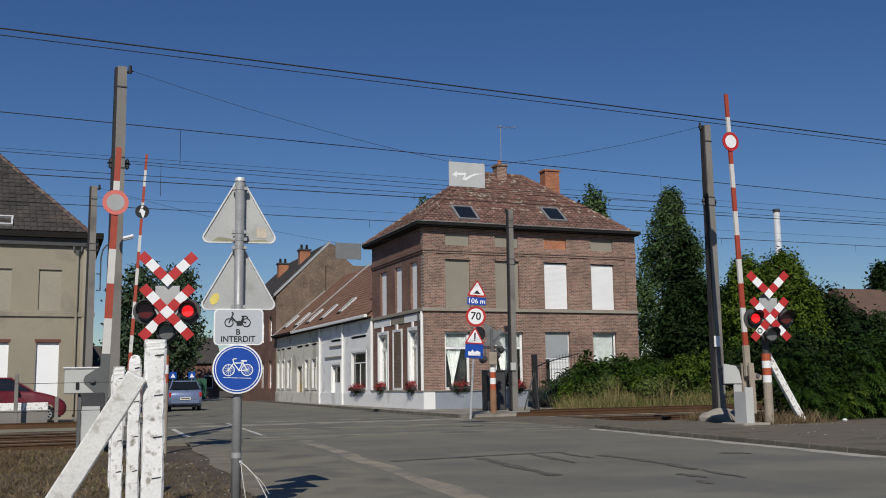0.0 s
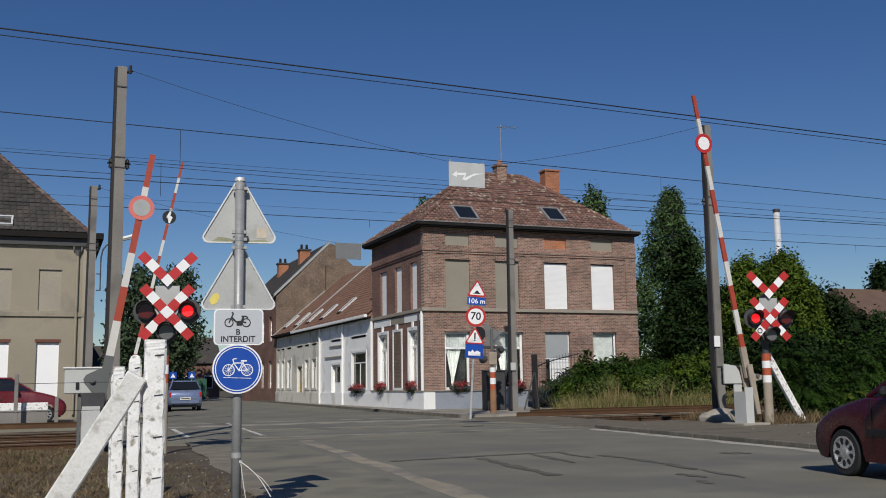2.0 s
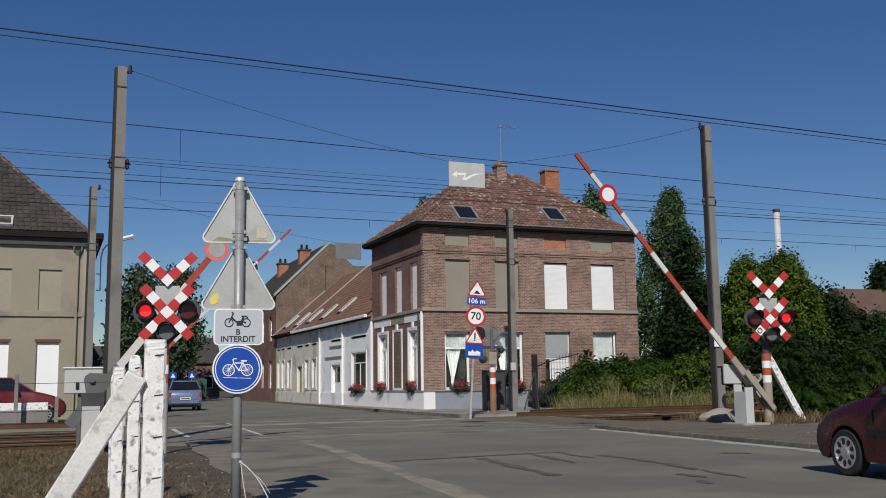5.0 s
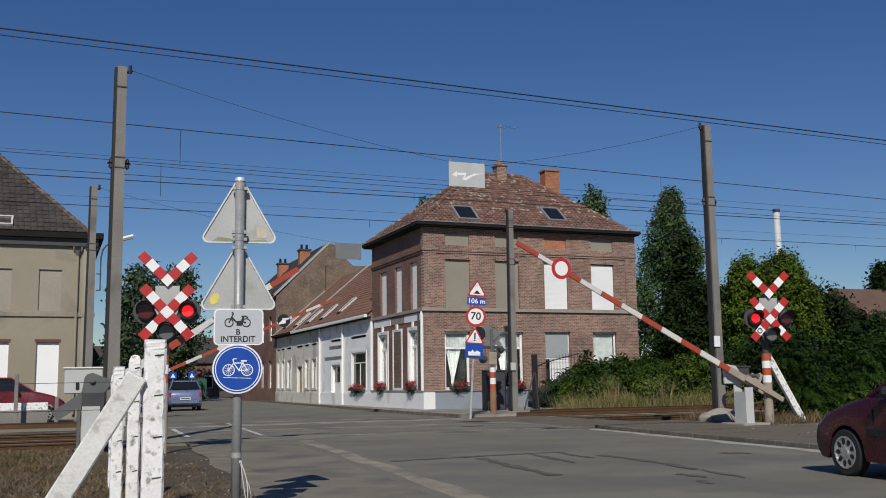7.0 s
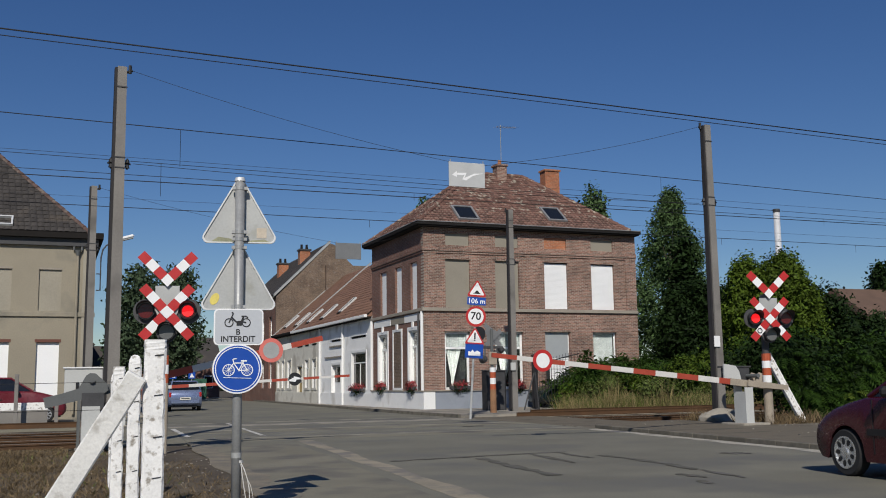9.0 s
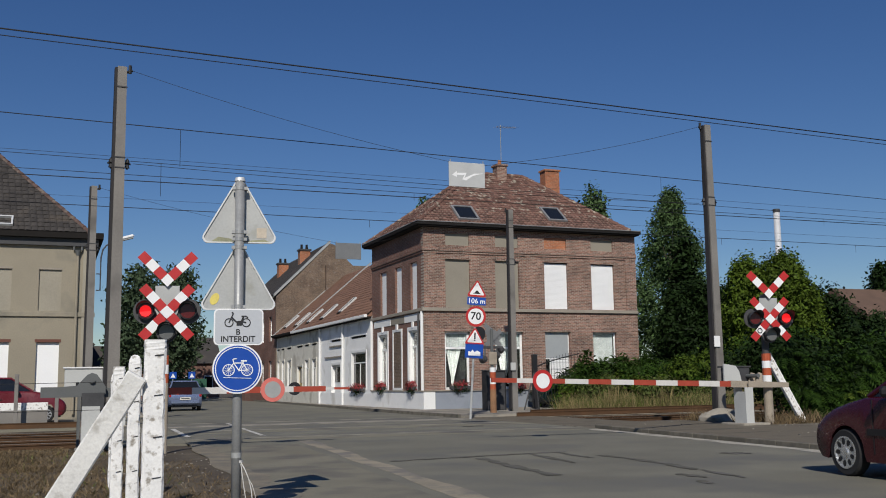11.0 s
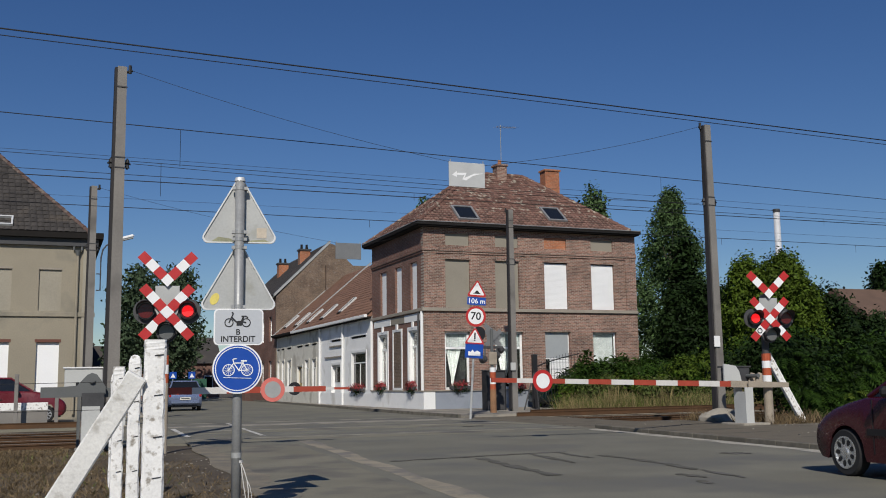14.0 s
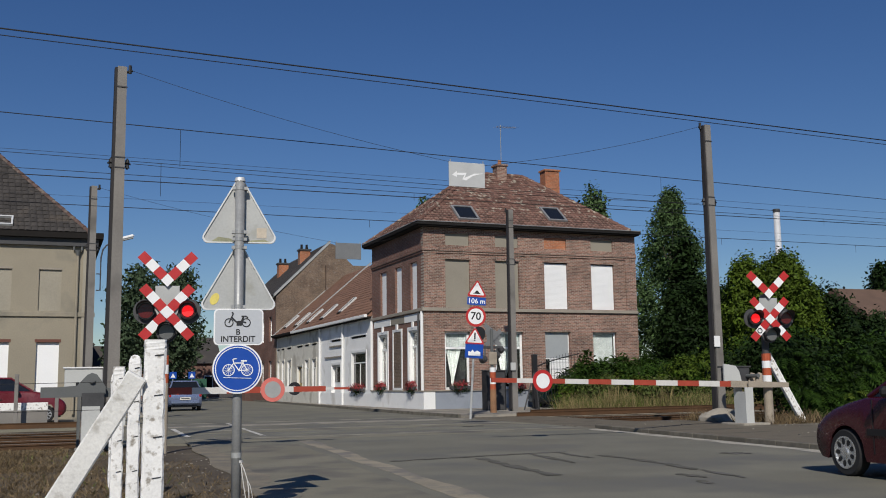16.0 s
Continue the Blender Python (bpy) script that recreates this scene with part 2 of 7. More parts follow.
M_LEAFWARM = mat("leaf_warm", (0.060, 0.094, 0.011), 0.65, var=0.5, scale=0.7, fine=8, bump=0, island=0.9, spec=0.1)
M_LEAFFAR = mat("leaf_far", (0.05, 0.075, 0.04), 0.8, var=0.35, scale=0.5, fine=6, bump=0, island=0.8, spec=0.1)
M_DRYGRASS = mat("dry_grass", (0.155, 0.112, 0.062), 0.85, var=0.6, scale=1.0, fine=10, bump=0, island=0.9, spec=0.2)
M_LEAFWEED = mat("weed_green", (0.075, 0.10, 0.024), 0.7, var=0.45, scale=1.2, fine=8, bump=0, island=0.9, spec=0.2)
M_LEAFBRIGHT = mat("leaf_bright", (0.095, 0.135, 0.02), 0.65, var=0.35, scale=1.2, fine=8, bump=0, island=0.7, spec=0.1)
M_STRAW = mat("straw", (0.235, 0.19, 0.088), 0.85, var=0.4, scale=1.0, fine=10, bump=0, island=0.9, spec=0.2)
M_GRASS = mat("green_grass", (0.105, 0.125, 0.032), 0.8, var=0.4, scale=1.0, fine=10, bump=0, island=0.9, spec=0.2)
M_BARK = mat("bark", (0.10, 0.08, 0.06), 0.9, var=0.35, scale=4, fine=25, bump=0.5)
M_FLOWER = mat("red_flower", (0.26, 0.03, 0.035), 0.7, var=0.35, scale=6, fine=40, bump=0, island=0.8)
M_WIRE = mat("wire", (0.014, 0.014, 0.015), 0.7, 0.0, var=0.2, scale=3, fine=30, bump=0)
M_STEELSTACK = mat("flue_steel", (0.78, 0.78, 0.78), 0.35, 0.3, var=0.1, scale=1.5, fine=30, bump=0.03)
M_CARRED = mat("car_dark_red", (0.048, 0.004, 0.008), 0.25, 0.1, var=0.06, scale=2, fine=60, bump=0, spec=0.6)
M_CARRED2 = mat("car_red", (0.135, 0.012, 0.02), 0.3, 0.05, var=0.06, scale=2, fine=60, bump=0, spec=0.6)
M_CARGREEN = mat("car_dark_green", (0.010, 0.026, 0.026), 0.25, 0.2, var=0.06, scale=2, fine=60, bump=0, spec=0.6)
M_CARBLUE = mat("car_pale_blue", (0.22, 0.27, 0.42), 0.26, 0.5, var=0.06, scale=2, fine=60, bump=0, spec=0.6)
M_CARGLASS = mat("car_glass", (0.012, 0.014, 0.016), 0.06, var=0.1, scale=1, fine=10, bump=0, spec=0.7)
M_RUBBER = mat("tyre_rubber", (0.022, 0.022, 0.023), 0.85, var=0.25, scale=6, fine=60, bump=0.1)
M_PLASTIC = mat("black_plastic", (0.014, 0.013, 0.014), 0.55, var=0.2, scale=6, fine=60, bump=0.03)
M_RIM = mat("silver_hubcap", (0.62, 0.63, 0.64), 0.28, 0.75, var=0.1, scale=6, fine=60, bump=0.02)
M_CHROME = mat("chrome", (0.75, 0.75, 0.75), 0.15, 0.95, var=0.05, scale=5, fine=50, bump=0)
M_TAIL = mat("tail_lamp", (0.45, 0.02, 0.02), 0.25, var=0.1, scale=5, fine=50, bump=0)
M_PLATE = mat("number_plate", (0.72, 0.70, 0.62), 0.5, var=0.05, scale=5, fine=50, bump=0)
M_GREENFENCE = mat("green_screen", (0.03, 0.11, 0.07), 0.7, var=0.2, scale=2, fine=30, bump=0.05)


# ---- building helpers ----
def part(name, bm, material, parent, label="", smooth=False):
    me = bpy.data.meshes.new(name)
    if smooth:
        for f in bm.faces:
            f.smooth = True
    bm.to_mesh(me)
    bm.free()
    me.materials.append(material)
    ob = new(name, me)
    ob.parent = parent
    return tagged(ob, label) if label else ob


def thing(name, label, category, m=None, group="", kind=""):
    ob = tagged(new(name), label, category, group, kind)
    ob.empty_display_size = 0.2
    if m is not None:
        ob.matrix_world = m
    return ob


def solid(name, bm, material, label, category="", group="", kind="", m=None, smooth=False):
    ob = tagged(part(name, bm, material, None, "", smooth), label, category, group, kind)
    if m is not None:
        ob.matrix_world = m
    return ob


def box(lo, hi, bm=None, bevel=0.0):
    bm = bm or bmesh.new()
    made = bmesh.ops.create_cube(bm, size=1.0)["verts"]
    for v in made:
        v.co = Vector([lo[i] + (v.co[i] + 0.5) * (hi[i] - lo[i]) for i in range(3)])
    if bevel:
        es = list({e for v in made for e in v.link_edges})
        bmesh.ops.bevel(bm, geom=es, offset=bevel, segments=1, affect="EDGES")
    return bm


def rod(a, b, r0, r1=None, n=10, bm=None, caps=True):
    """A round bar from a to b."""
    bm = bm or bmesh.new()
    a, b = Vector(a), Vector(b)
    r1 = r0 if r1 is None else r1
    t = (b - a).to_track_quat("Z", "Y").to_matrix()
    ring = []
    for c, r in ((a, r0), (b, r1)):
        ring.append([bm.verts.new(c + t @ Vector((r * math.cos(i * math.tau / n), r * math.sin(i * math.tau / n), 0))) for i in range(n)])
    for i in range(n):
        bm.faces.new((ring[0][i], ring[0][(i + 1) % n], ring[1][(i + 1) % n], ring[1][i]))
    if caps:
        bm.faces.new(ring[0][::-1])
        bm.faces.new(ring[1])
    return bm


def plate(pts, d0, d1, axes="xz", bm=None):
    """A flat outline in two axes, drawn out along the third from d0 to d1."""
    bm = bm or bmesh.new()
    third = ({"x", "y", "z"} - set(axes)).pop()

    def at(p, d):
        c = {axes[0]: p[0], axes[1]: p[1], third: d}
        return bm.verts.new((c["x"], c["y"], c["z"]))
    a, b = [at(p, d0) for p in pts], [at(p, d1) for p in pts]
    k = len(pts)
    bm.faces.new(a)
    bm.faces.new(b[::-1])
    for i in range(k):
        bm.faces.new((a[i], b[i], b[(i + 1) % k], a[(i + 1) % k]))
    bmesh.ops.recalc_face_normals(bm, faces=bm.faces[:])
    return bm


def circle(cx, cy, r, n=28):
    return [(cx + r * math.cos(i * math.tau / n), cy + r * math.sin(i * math.tau / n)) for i in range(n)]


def rounded(poly, r, n=5):
    """An outline with rounded corners."""
    out = []
    k = len(poly)
    for i in range(k):
        p, a, b = Vector(poly[i]), Vector(poly[i - 1]), Vector(poly[(i + 1) % k])
        da, db = (a - p).normalized(), (b - p).normalized()
        half = da.angle(db) / 2
        t = r / math.tan(half)
        c = p + (da + db).normalized() * (r / math.sin(half))
        s, e = p + da * t - c, p + db * t - c
        for j in range(n + 1):
            v = s.lerp(e, j / n).normalized() * r + c
            out.append((v.x, v.y))
    return out


def rect(x0, z0, x1, z1):
    return [(x0, z0), (x1, z0), (x1, z1), (x0, z1)]


def wall_mesh(width, height, thick, holes, z0=0.0):
    """A wall along x with its outer face at y = 0 and openings (u0, v0, u1, v1) through it."""
    us = sorted({0.0, width, *[h[0] for h in holes], *[h[2] for h in holes]})
    vs = sorted({z0, height, *[h[1] for h in holes], *[h[3] for h in holes]})
    bm = bmesh.new()

    def full(i, j):
        if not (0 <= i < len(us) - 1 and 0 <= j < len(vs) - 1):
            return False
        u, v = (us[i] + us[i + 1]) / 2, (vs[j] + vs[j + 1]) / 2
        return not any(h[0] < u < h[2] and h[1] < v < h[3] for h in holes)

    def face(*p):
        bm.faces.new([bm.verts.new(c) for c in p])
    for i in range(len(us) - 1):
        for j in range(len(vs) - 1):
            if not full(i, j):
                continue
            a, b, c, d = us[i], us[i + 1], vs[j], vs[j + 1]
            face((a, 0, c), (b, 0, c), (b, 0, d), (a, 0, d))
            face((a, thick, c), (a, thick, d), (b, thick, d), (b, thick, c))
            if not full(i - 1, j):
                face((a, 0, c), (a, 0, d), (a, thick, d), (a, thick, c))
            if not full(i + 1, j):
                face((b, 0, c), (b, thick, c), (b, thick, d), (b, 0, d))
            if not full(i, j - 1):
                face((a, 0, c), (a, thick, c), (b, thick, c), (b, 0, c))
            if not full(i, j + 1):
                face((a, 0, d), (b, 0, d), (b, thick, d), (a, thick, d))
    bmesh.ops.remove_doubles(bm, verts=bm.verts[:], dist=0.0005)
    return bm


def face_y(x, y):
    """A wall that runs away along +y from (x, y) and looks towards -x: its own x is the way along y."""
    return Matrix.Translation((x, y, 0)) @ Matrix(((0, 1, 0, 0), (1, 0, 0, 0), (0, 0, 1, 0), (0, 0, 0, 1)))


def placed(bm, m):
    bm.transform(m)
    if m.determinant() < 0:
        bmesh.ops.reverse_faces(bm, faces=bm.faces[:])
    return bm


def grid_solid(name, verts, faces, material, parent=None, smooth=False):
    me = bpy.data.meshes.new(name)
    me.from_pydata(verts, [], faces)
    me.materials.append(material)
    if smooth:
        me.shade_smooth()
    ob = new(name, me)
    ob.parent = parent
    return ob


def tiles_on(name, a, b, c, d, w, h, material, parent, lift=0.02, rng=None, pieces=0, piece_mat=None):
    """Tiles on a roof slope: a-b along the eave, d-c along the ridge; each tile a slightly tilted, bowed plate."""
    rng = rng or random.Random(3)
    a, b, c, d = (Vector(p) for p in (a, b, c, d))
    nrm = (b - a).cross(d - a).normalized()
    along = (b - a).normalized()
    up = (nrm.cross(along)).normalized()
    total = (d - a).dot(up)
    rows = max(int(total / h), 1)
    verts, faces, shared, made = [], [], None, 0
    turn = Matrix((along, up, nrm)).transposed().to_4x4()
    for r in range(rows):
        f0 = r * h
        mid = (f0 + h / 2) / total
        lo = a.lerp(d, mid).dot(along)
        hi = b.lerp(c, mid).dot(along)
        base = a + up * f0 - along * a.dot(along)
        k = int((hi - lo) / w)
        for i in range(k + 1):
            x0 = lo + i * w
            x1 = min(x0 + w * 0.97, hi)
            if x1 - x0 < 0.04:
                continue
            j = rng.uniform(-0.006, 0.008)
            if made < pieces and x1 - x0 > w * 0.95:
                if shared is None:
                    shared = bpy.data.meshes.new("tile")
                    pv = [(x, yy, z) for x, z in ((0, 0.0), (w * 0.29, 0.022), (w * 0.68, 0.022), (w * 0.97, 0.0)) for yy, z in ((0, lift + 0.018 + z), (h * 1.06, lift + z * 0.7))]
                    shared.from_pydata(pv, [], [(0, 2, 3, 1), (2, 4, 5, 3), (4, 6, 7, 5), (0, 2, 4, 6)])
                    shared.materials.append(piece_mat or material)
                one = new("tile", shared)
                one.parent = parent
                one.matrix_local = Matrix.Translation(base + along * x0 + nrm * j) @ turn
                made += 1
                continue
            s = len(verts)
            for x, z in ((x0, 0.0), (x0 + (x1 - x0) * 0.3, 0.028), (x0 + (x1 - x0) * 0.7, 0.028), (x1, 0.0)):
                verts.append(tuple(base + along * x + nrm * (lift + 0.018 + z * 0.8 + j)))
                verts.append(tuple(base + along * x + up * (h * 1.06) + nrm * (lift + z * 0.6 + j)))
            for q2 in range(3):
                faces.append((s + 2 * q2, s + 2 * q2 + 2, s + 2 * q2 + 3, s + 2 * q2 + 1))
            faces.append((s, s + 2, s + 4, s + 6))
    return tagged(grid_solid(name, verts, faces, material, parent), kind="stuff")


def leaves(name, blobs, count, size, material, parent=None, seed=1, skin=0.45, flat=0.0, thin=0.5, droop=0.35):
    """Small leaves spread in and on ellipsoids (cx, cy, cz, rx, ry, rz), in clumps, with gaps."""
    rng = np.random.default_rng(seed)
    b = np.array(blobs, float)
    vol = b[:, 3] * b[:, 4] * b[:, 5]
    pick = rng.choice(len(b), size=max(count // 9, 1), p=vol ** 0.7 / (vol ** 0.7).sum())
    d = rng.normal(size=(len(pick), 3))
    d /= np.linalg.norm(d, axis=1)[:, None]
    rad = skin + (1.08 - skin) * rng.random(len(pick)) ** 0.7
    c = b[pick, :3] + d * rad[:, None] * b[pick, 3:6]
    centre = np.repeat(c, 9, axis=0) + rng.normal(size=(len(c) * 9, 3)) * size * 1.7
    out = np.repeat(d, 9, axis=0)
    n = len(centre)
    nrm = out * 1.3 + rng.normal(size=(n, 3)) * 0.55 + np.array([0, 0, droop])
    nrm /= np.linalg.norm(nrm, axis=1)[:, None]
    t = np.cross(nrm, rng.normal(size=(n, 3)))
    t /= np.linalg.norm(t, axis=1)[:, None]
    w = np.cross(nrm, t)
    s = (size * (0.6 + 0.8 * rng.random(n)))[:, None]
    v = np.stack([centre - t * s, centre + w * s * thin, centre + t * s, centre - w * s * thin], axis=1).reshape(-1, 3)
    v[:, 2] = np.maximum(v[:, 2], flat)
    me = bpy.data.meshes.new(name)
    me.vertices.add(n * 4)
    me.vertices.foreach_set("co", v.ravel())
    me.loops.add(n * 4)
    me.loops.foreach_set("vertex_index", np.arange(n * 4))
    me.polygons.add(n)
    me.polygons.foreach_set("loop_start", np.arange(0, n * 4, 4))
    me.update(calc_edges=True)
    me.materials.append(material)
    ob = new(name, me)
    ob.parent = parent
    return ob


def fronds(name, blobs, count, length, material, parent=None, seed=1, pairs=8, wide=0.16, aim=(-0.3, -0.7, 0.25)):
    """Feathery compound leaves: arching ribs on ellipsoids with leaflets in pairs along each."""
    rng = np.random.default_rng(seed)
    b = np.array(blobs, float)
    vol = b[:, 3] * b[:, 4] * b[:, 5]
    pick = rng.choice(len(b), size=count, p=vol ** 0.7 / (vol ** 0.7).sum())
    d = rng.normal(size=(count, 3))
    d /= np.linalg.norm(d, axis=1)[:, None]
    root = b[pick, :3] + d * 0.8 * b[pick, 3:6]
    go = d * 0.8 + np.array(aim) + rng.normal(size=(count, 3)) * 0.25
    go /= np.linalg.norm(go, axis=1)[:, None]
    ln = (length * (0.6 + 0.8 * rng.random(count)))[:, None]
    side = np.cross(go, np.array([0, 0, 1.0]) + rng.normal(size=(count, 3)) * 0.25)
    side /= np.linalg.norm(side, axis=1)[:, None]
    quads = []
    for k in range(pairs):
        f = (k + 0.6) / pairs
        p = root + go * ln * f - np.array([0, 0, 1.0]) * ln * 0.55 * f * f
        fwd = go - np.array([0, 0, 1.0]) * 1.1 * f
        fwd /= np.linalg.norm(fwd, axis=1)[:, None]
        size = ln * 0.34 * (1.0 - 0.55 * abs(f - 0.4))
        for s in (-1, 1):
            out = side * s * 0.85 + fwd * 0.5 - np.array([0, 0, 0.22])
            tip = p + out * size
            mid = (p + tip) / 2
            w = fwd * size * wide
            quads.append(np.stack([p, mid + w, tip, mid - w], axis=1))
    v = np.concatenate(quads).reshape(-1, 3)
    n = len(v) // 4
    me = bpy.data.meshes.new(name)
    me.vertices.add(n * 4)
    me.vertices.foreach_set("co", v.ravel())
    me.loops.add(n * 4)
    me.loops.foreach_set("vertex_index", np.arange(n * 4))
    me.polygons.add(n)
    me.polygons.foreach_set("loop_start", np.arange(0, n * 4, 4))
    me.update(calc_edges=True)
    me.materials.append(material)
    ob = new(name, me)
    ob.parent = parent
    return tagged(ob, kind="stuff")


def blades(name, spots, count, height, material, parent=None, seed=2, lean=0.35, width=0.008):
    """Grass: thin bent blades over patches (x0, y0, x1, y1, z)."""
    rng = np.random.default_rng(seed)
    sp = np.array(spots, float)
    area = (sp[:, 2] - sp[:, 0]) * (sp[:, 3] - sp[:, 1])
    pick = rng.choice(len(sp), size=count, p=area / area.sum())
    p = sp[pick]
    x = p[:, 0] + rng.random(count) * (p[:, 2] - p[:, 0])
    y = p[:, 1] + rng.random(count) * (p[:, 3] - p[:, 1])
    root = np.stack([x, y, p[:, 4]], axis=1)
    h = height * (0.35 + rng.random(count) ** 1.5)
    tip = root + np.stack([rng.normal(size=count) * lean * h, rng.normal(size=count) * lean * h, h], axis=1)
    a = rng.random(count) * math.tau
    side = np.stack([np.cos(a), np.sin(a), np.zeros(count)], axis=1) * width * (0.6 + rng.random(count))[:, None]
    v = np.stack([root - side, root + side, tip], axis=1).reshape(-1, 3)
    me = bpy.data.meshes.new(name)
    me.vertices.add(count * 3)
    me.vertices.foreach_set("co", v.ravel())
    me.loops.add(count * 3)
    me.loops.foreach_set("vertex_index", np.arange(count * 3))
    me.polygons.add(count)
    me.polygons.foreach_set("loop_start", np.arange(0, count * 3, 3))
    me.update(calc_edges=True)
    me.materials.append(material)
    ob = new(name, me)
    ob.parent = parent
    return ob


def lettering(name, text, size, m, material, parent, label=""):
    """Raised letters from the built-in font, turned into a mesh."""
    cu = bpy.data.curves.new(name, "FONT")
    cu.body, cu.size, cu.align_x, cu.align_y, cu.extrude = text, size, "CENTER", "CENTER", 0.001
    cu.offset = size * 0.018
    tmp = new("tmp", cu)
    me = bpy.data.meshes.new_from_object(tmp.evaluated_get(bpy.context.evaluated_depsgraph_get()))
    bpy.data.objects.remove(tmp)
    bpy.data.curves.remove(cu)
    me.materials.clear()
    me.materials.append(material)
    ob = new(name, me)
    ob.parent = parent
    ob.matrix_local = m
    return tagged(ob, label) if label else ob


def tube(pts, r, n=6):
    """One unbroken round bar through the points."""
    bm = bmesh.new()
    pts = [Vector(p) for p in pts]
    rings = []
    for i, p in enumerate(pts):
        d = (pts[min(i + 1, len(pts) - 1)] - pts[max(i - 1, 0)])
        t = d.to_track_quat("Z", "Y").to_matrix()
        rings.append([bm.verts.new(p + t @ Vector((r * math.cos(k * math.tau / n), r * math.sin(k * math.tau / n), 0))) for k in range(n)])
    for a, b in zip(rings, rings[1:]):
        for k in range(n):
            bm.faces.new((a[k], a[(k + 1) % n], b[(k + 1) % n], b[k]))
    bm.faces.new(rings[0][::-1])
    bm.faces.new(rings[-1])
    return bm


# ---- ground, road, pavements ----
def left_edge(y):
    return 2.35 + (y - 13) * 0.055 if y < 36 else 3.615 + (y - 36) * 0.1


def right_edge(y):
    return 12.25 + (y - 13.35) * 0.103 if y < 24 else (13.35 if y < 38 else 13.35 + (y - 38) * 0.042)


def strip(name, left, right, y0, y1, z, thick, material, label, steps=40, kind="structure", category="", parent=None, rise=0.0):
    bm = bmesh.new()
    ys = [y0 + (y1 - y0) * i / steps for i in range(steps + 1)]
    top = [(bm.verts.new((left(y), y, z)), bm.verts.new((right(y), y, z + rise))) for y in ys]
    low = [(bm.verts.new((left(y), y, z - thick)), bm.verts.new((right(y), y, z - thick))) for y in ys]
    for i in range(steps):
        bm.faces.new((top[i][0], top[i][1], top[i + 1][1], top[i + 1][0]))
        bm.faces.new((low[i][0], top[i][0], top[i + 1][0], low[i + 1][0]))
        bm.faces.new((top[i][1], low[i][1], low[i + 1][1], top[i + 1][1]))
    bm.faces.new((low[0][0], low[0][1], top[0][1], top[0][0]))
    bm.faces.new((low[-1][1], low[-1][0], top[-1][0], top[-1][1]))
    ob = part(name, bm, material, parent)
    return tagged(ob, label, category, kind=kind)


def ground_sheet():
    ys = [-60, 10, 22.6, 22.9, 31.4, 31.8, 60, 200, 700, 2500]
    ys = sorted(set(ys) | {y * 0.5 for y in range(0, 45)})
    xs = sorted({-2500, -600, -120, -40, 40, 120, 600, 2500} | {x * 0.5 for x in range(-20, 10)})
    verts, faces = [], []
    for y in ys:
        for x in xs:
            z = -0.05 if y < 22.75 or y > 31.5 else -0.24
            if -10 < x < 2.6 and 3 < y < 22:
                z = -0.02 + 0.05 * noise.noise(Vector((x * 0.7, y * 0.7, 0)))
                z += (-0.003 - z) * min(1.0, max(0.0, x - 0.8))
            verts.append((x, y, z))
    k = len(xs)
    for j in range(len(ys) - 1):
        for i in range(k - 1):
            faces.append((j * k + i, j * k + i + 1, (j + 1) * k + i + 1, (j + 1) * k + i))
    return tagged(grid_solid("ground", verts, faces, M_EARTH), "dry brown earth with sparse trampled grass", kind="structure")


ground_sheet()
strip("road", left_edge, right_edge, -30, 420, 0.0, 0.35, M_ASPHALT, "grey worn asphalt road over the level crossing", 90)
# paler seam between the cycle lane and the carriageway
seam = lambda y: 4.26 + (y - 9.84) * 0.089
strip("gutter", lambda y: seam(y) - 0.15 - 0.035 * math.sin(y * 1.3) - 0.008 * math.sin(y * 7), lambda y: seam(y) + 0.16 + 0.04 * math.sin(y * 1.9) + 0.008 * math.sin(y * 8), -5, 21.6, 0.004, 0.01, M_SEAM, "pale worn concrete gutter strip in asphalt", 220)
strip("road_margin", lambda y: left_edge(y) - 0.05 - 0.05 * math.sin(y * 1.7), lambda y: left_edge(y) + 0.38 + 0.07 * math.sin(y * 2.9) + 0.04 * math.sin(y * 7), -5, 22.0, 0.008, 0.01, M_MARGIN, "pale sandy margin between the dirt and the asphalt", 120)
strip("road_patch", lambda y: left_edge(y) + 0.1, lambda y: seam(y) - 0.35, -5, 20.5, 0.005, 0.01, M_ASPHALT2, "light brownish asphalt cycle lane", 40)
strip("edge_line", lambda y: right_edge(y) - 0.40 - 0.05 * math.sin(y * 2.1) - 0.04 * math.sin(y * 5.3), lambda y: right_edge(y) - 0.10, 5, 22.2, 0.005, 0.01, M_CHANNEL, "pale dusty concrete channel along the kerb", 40)
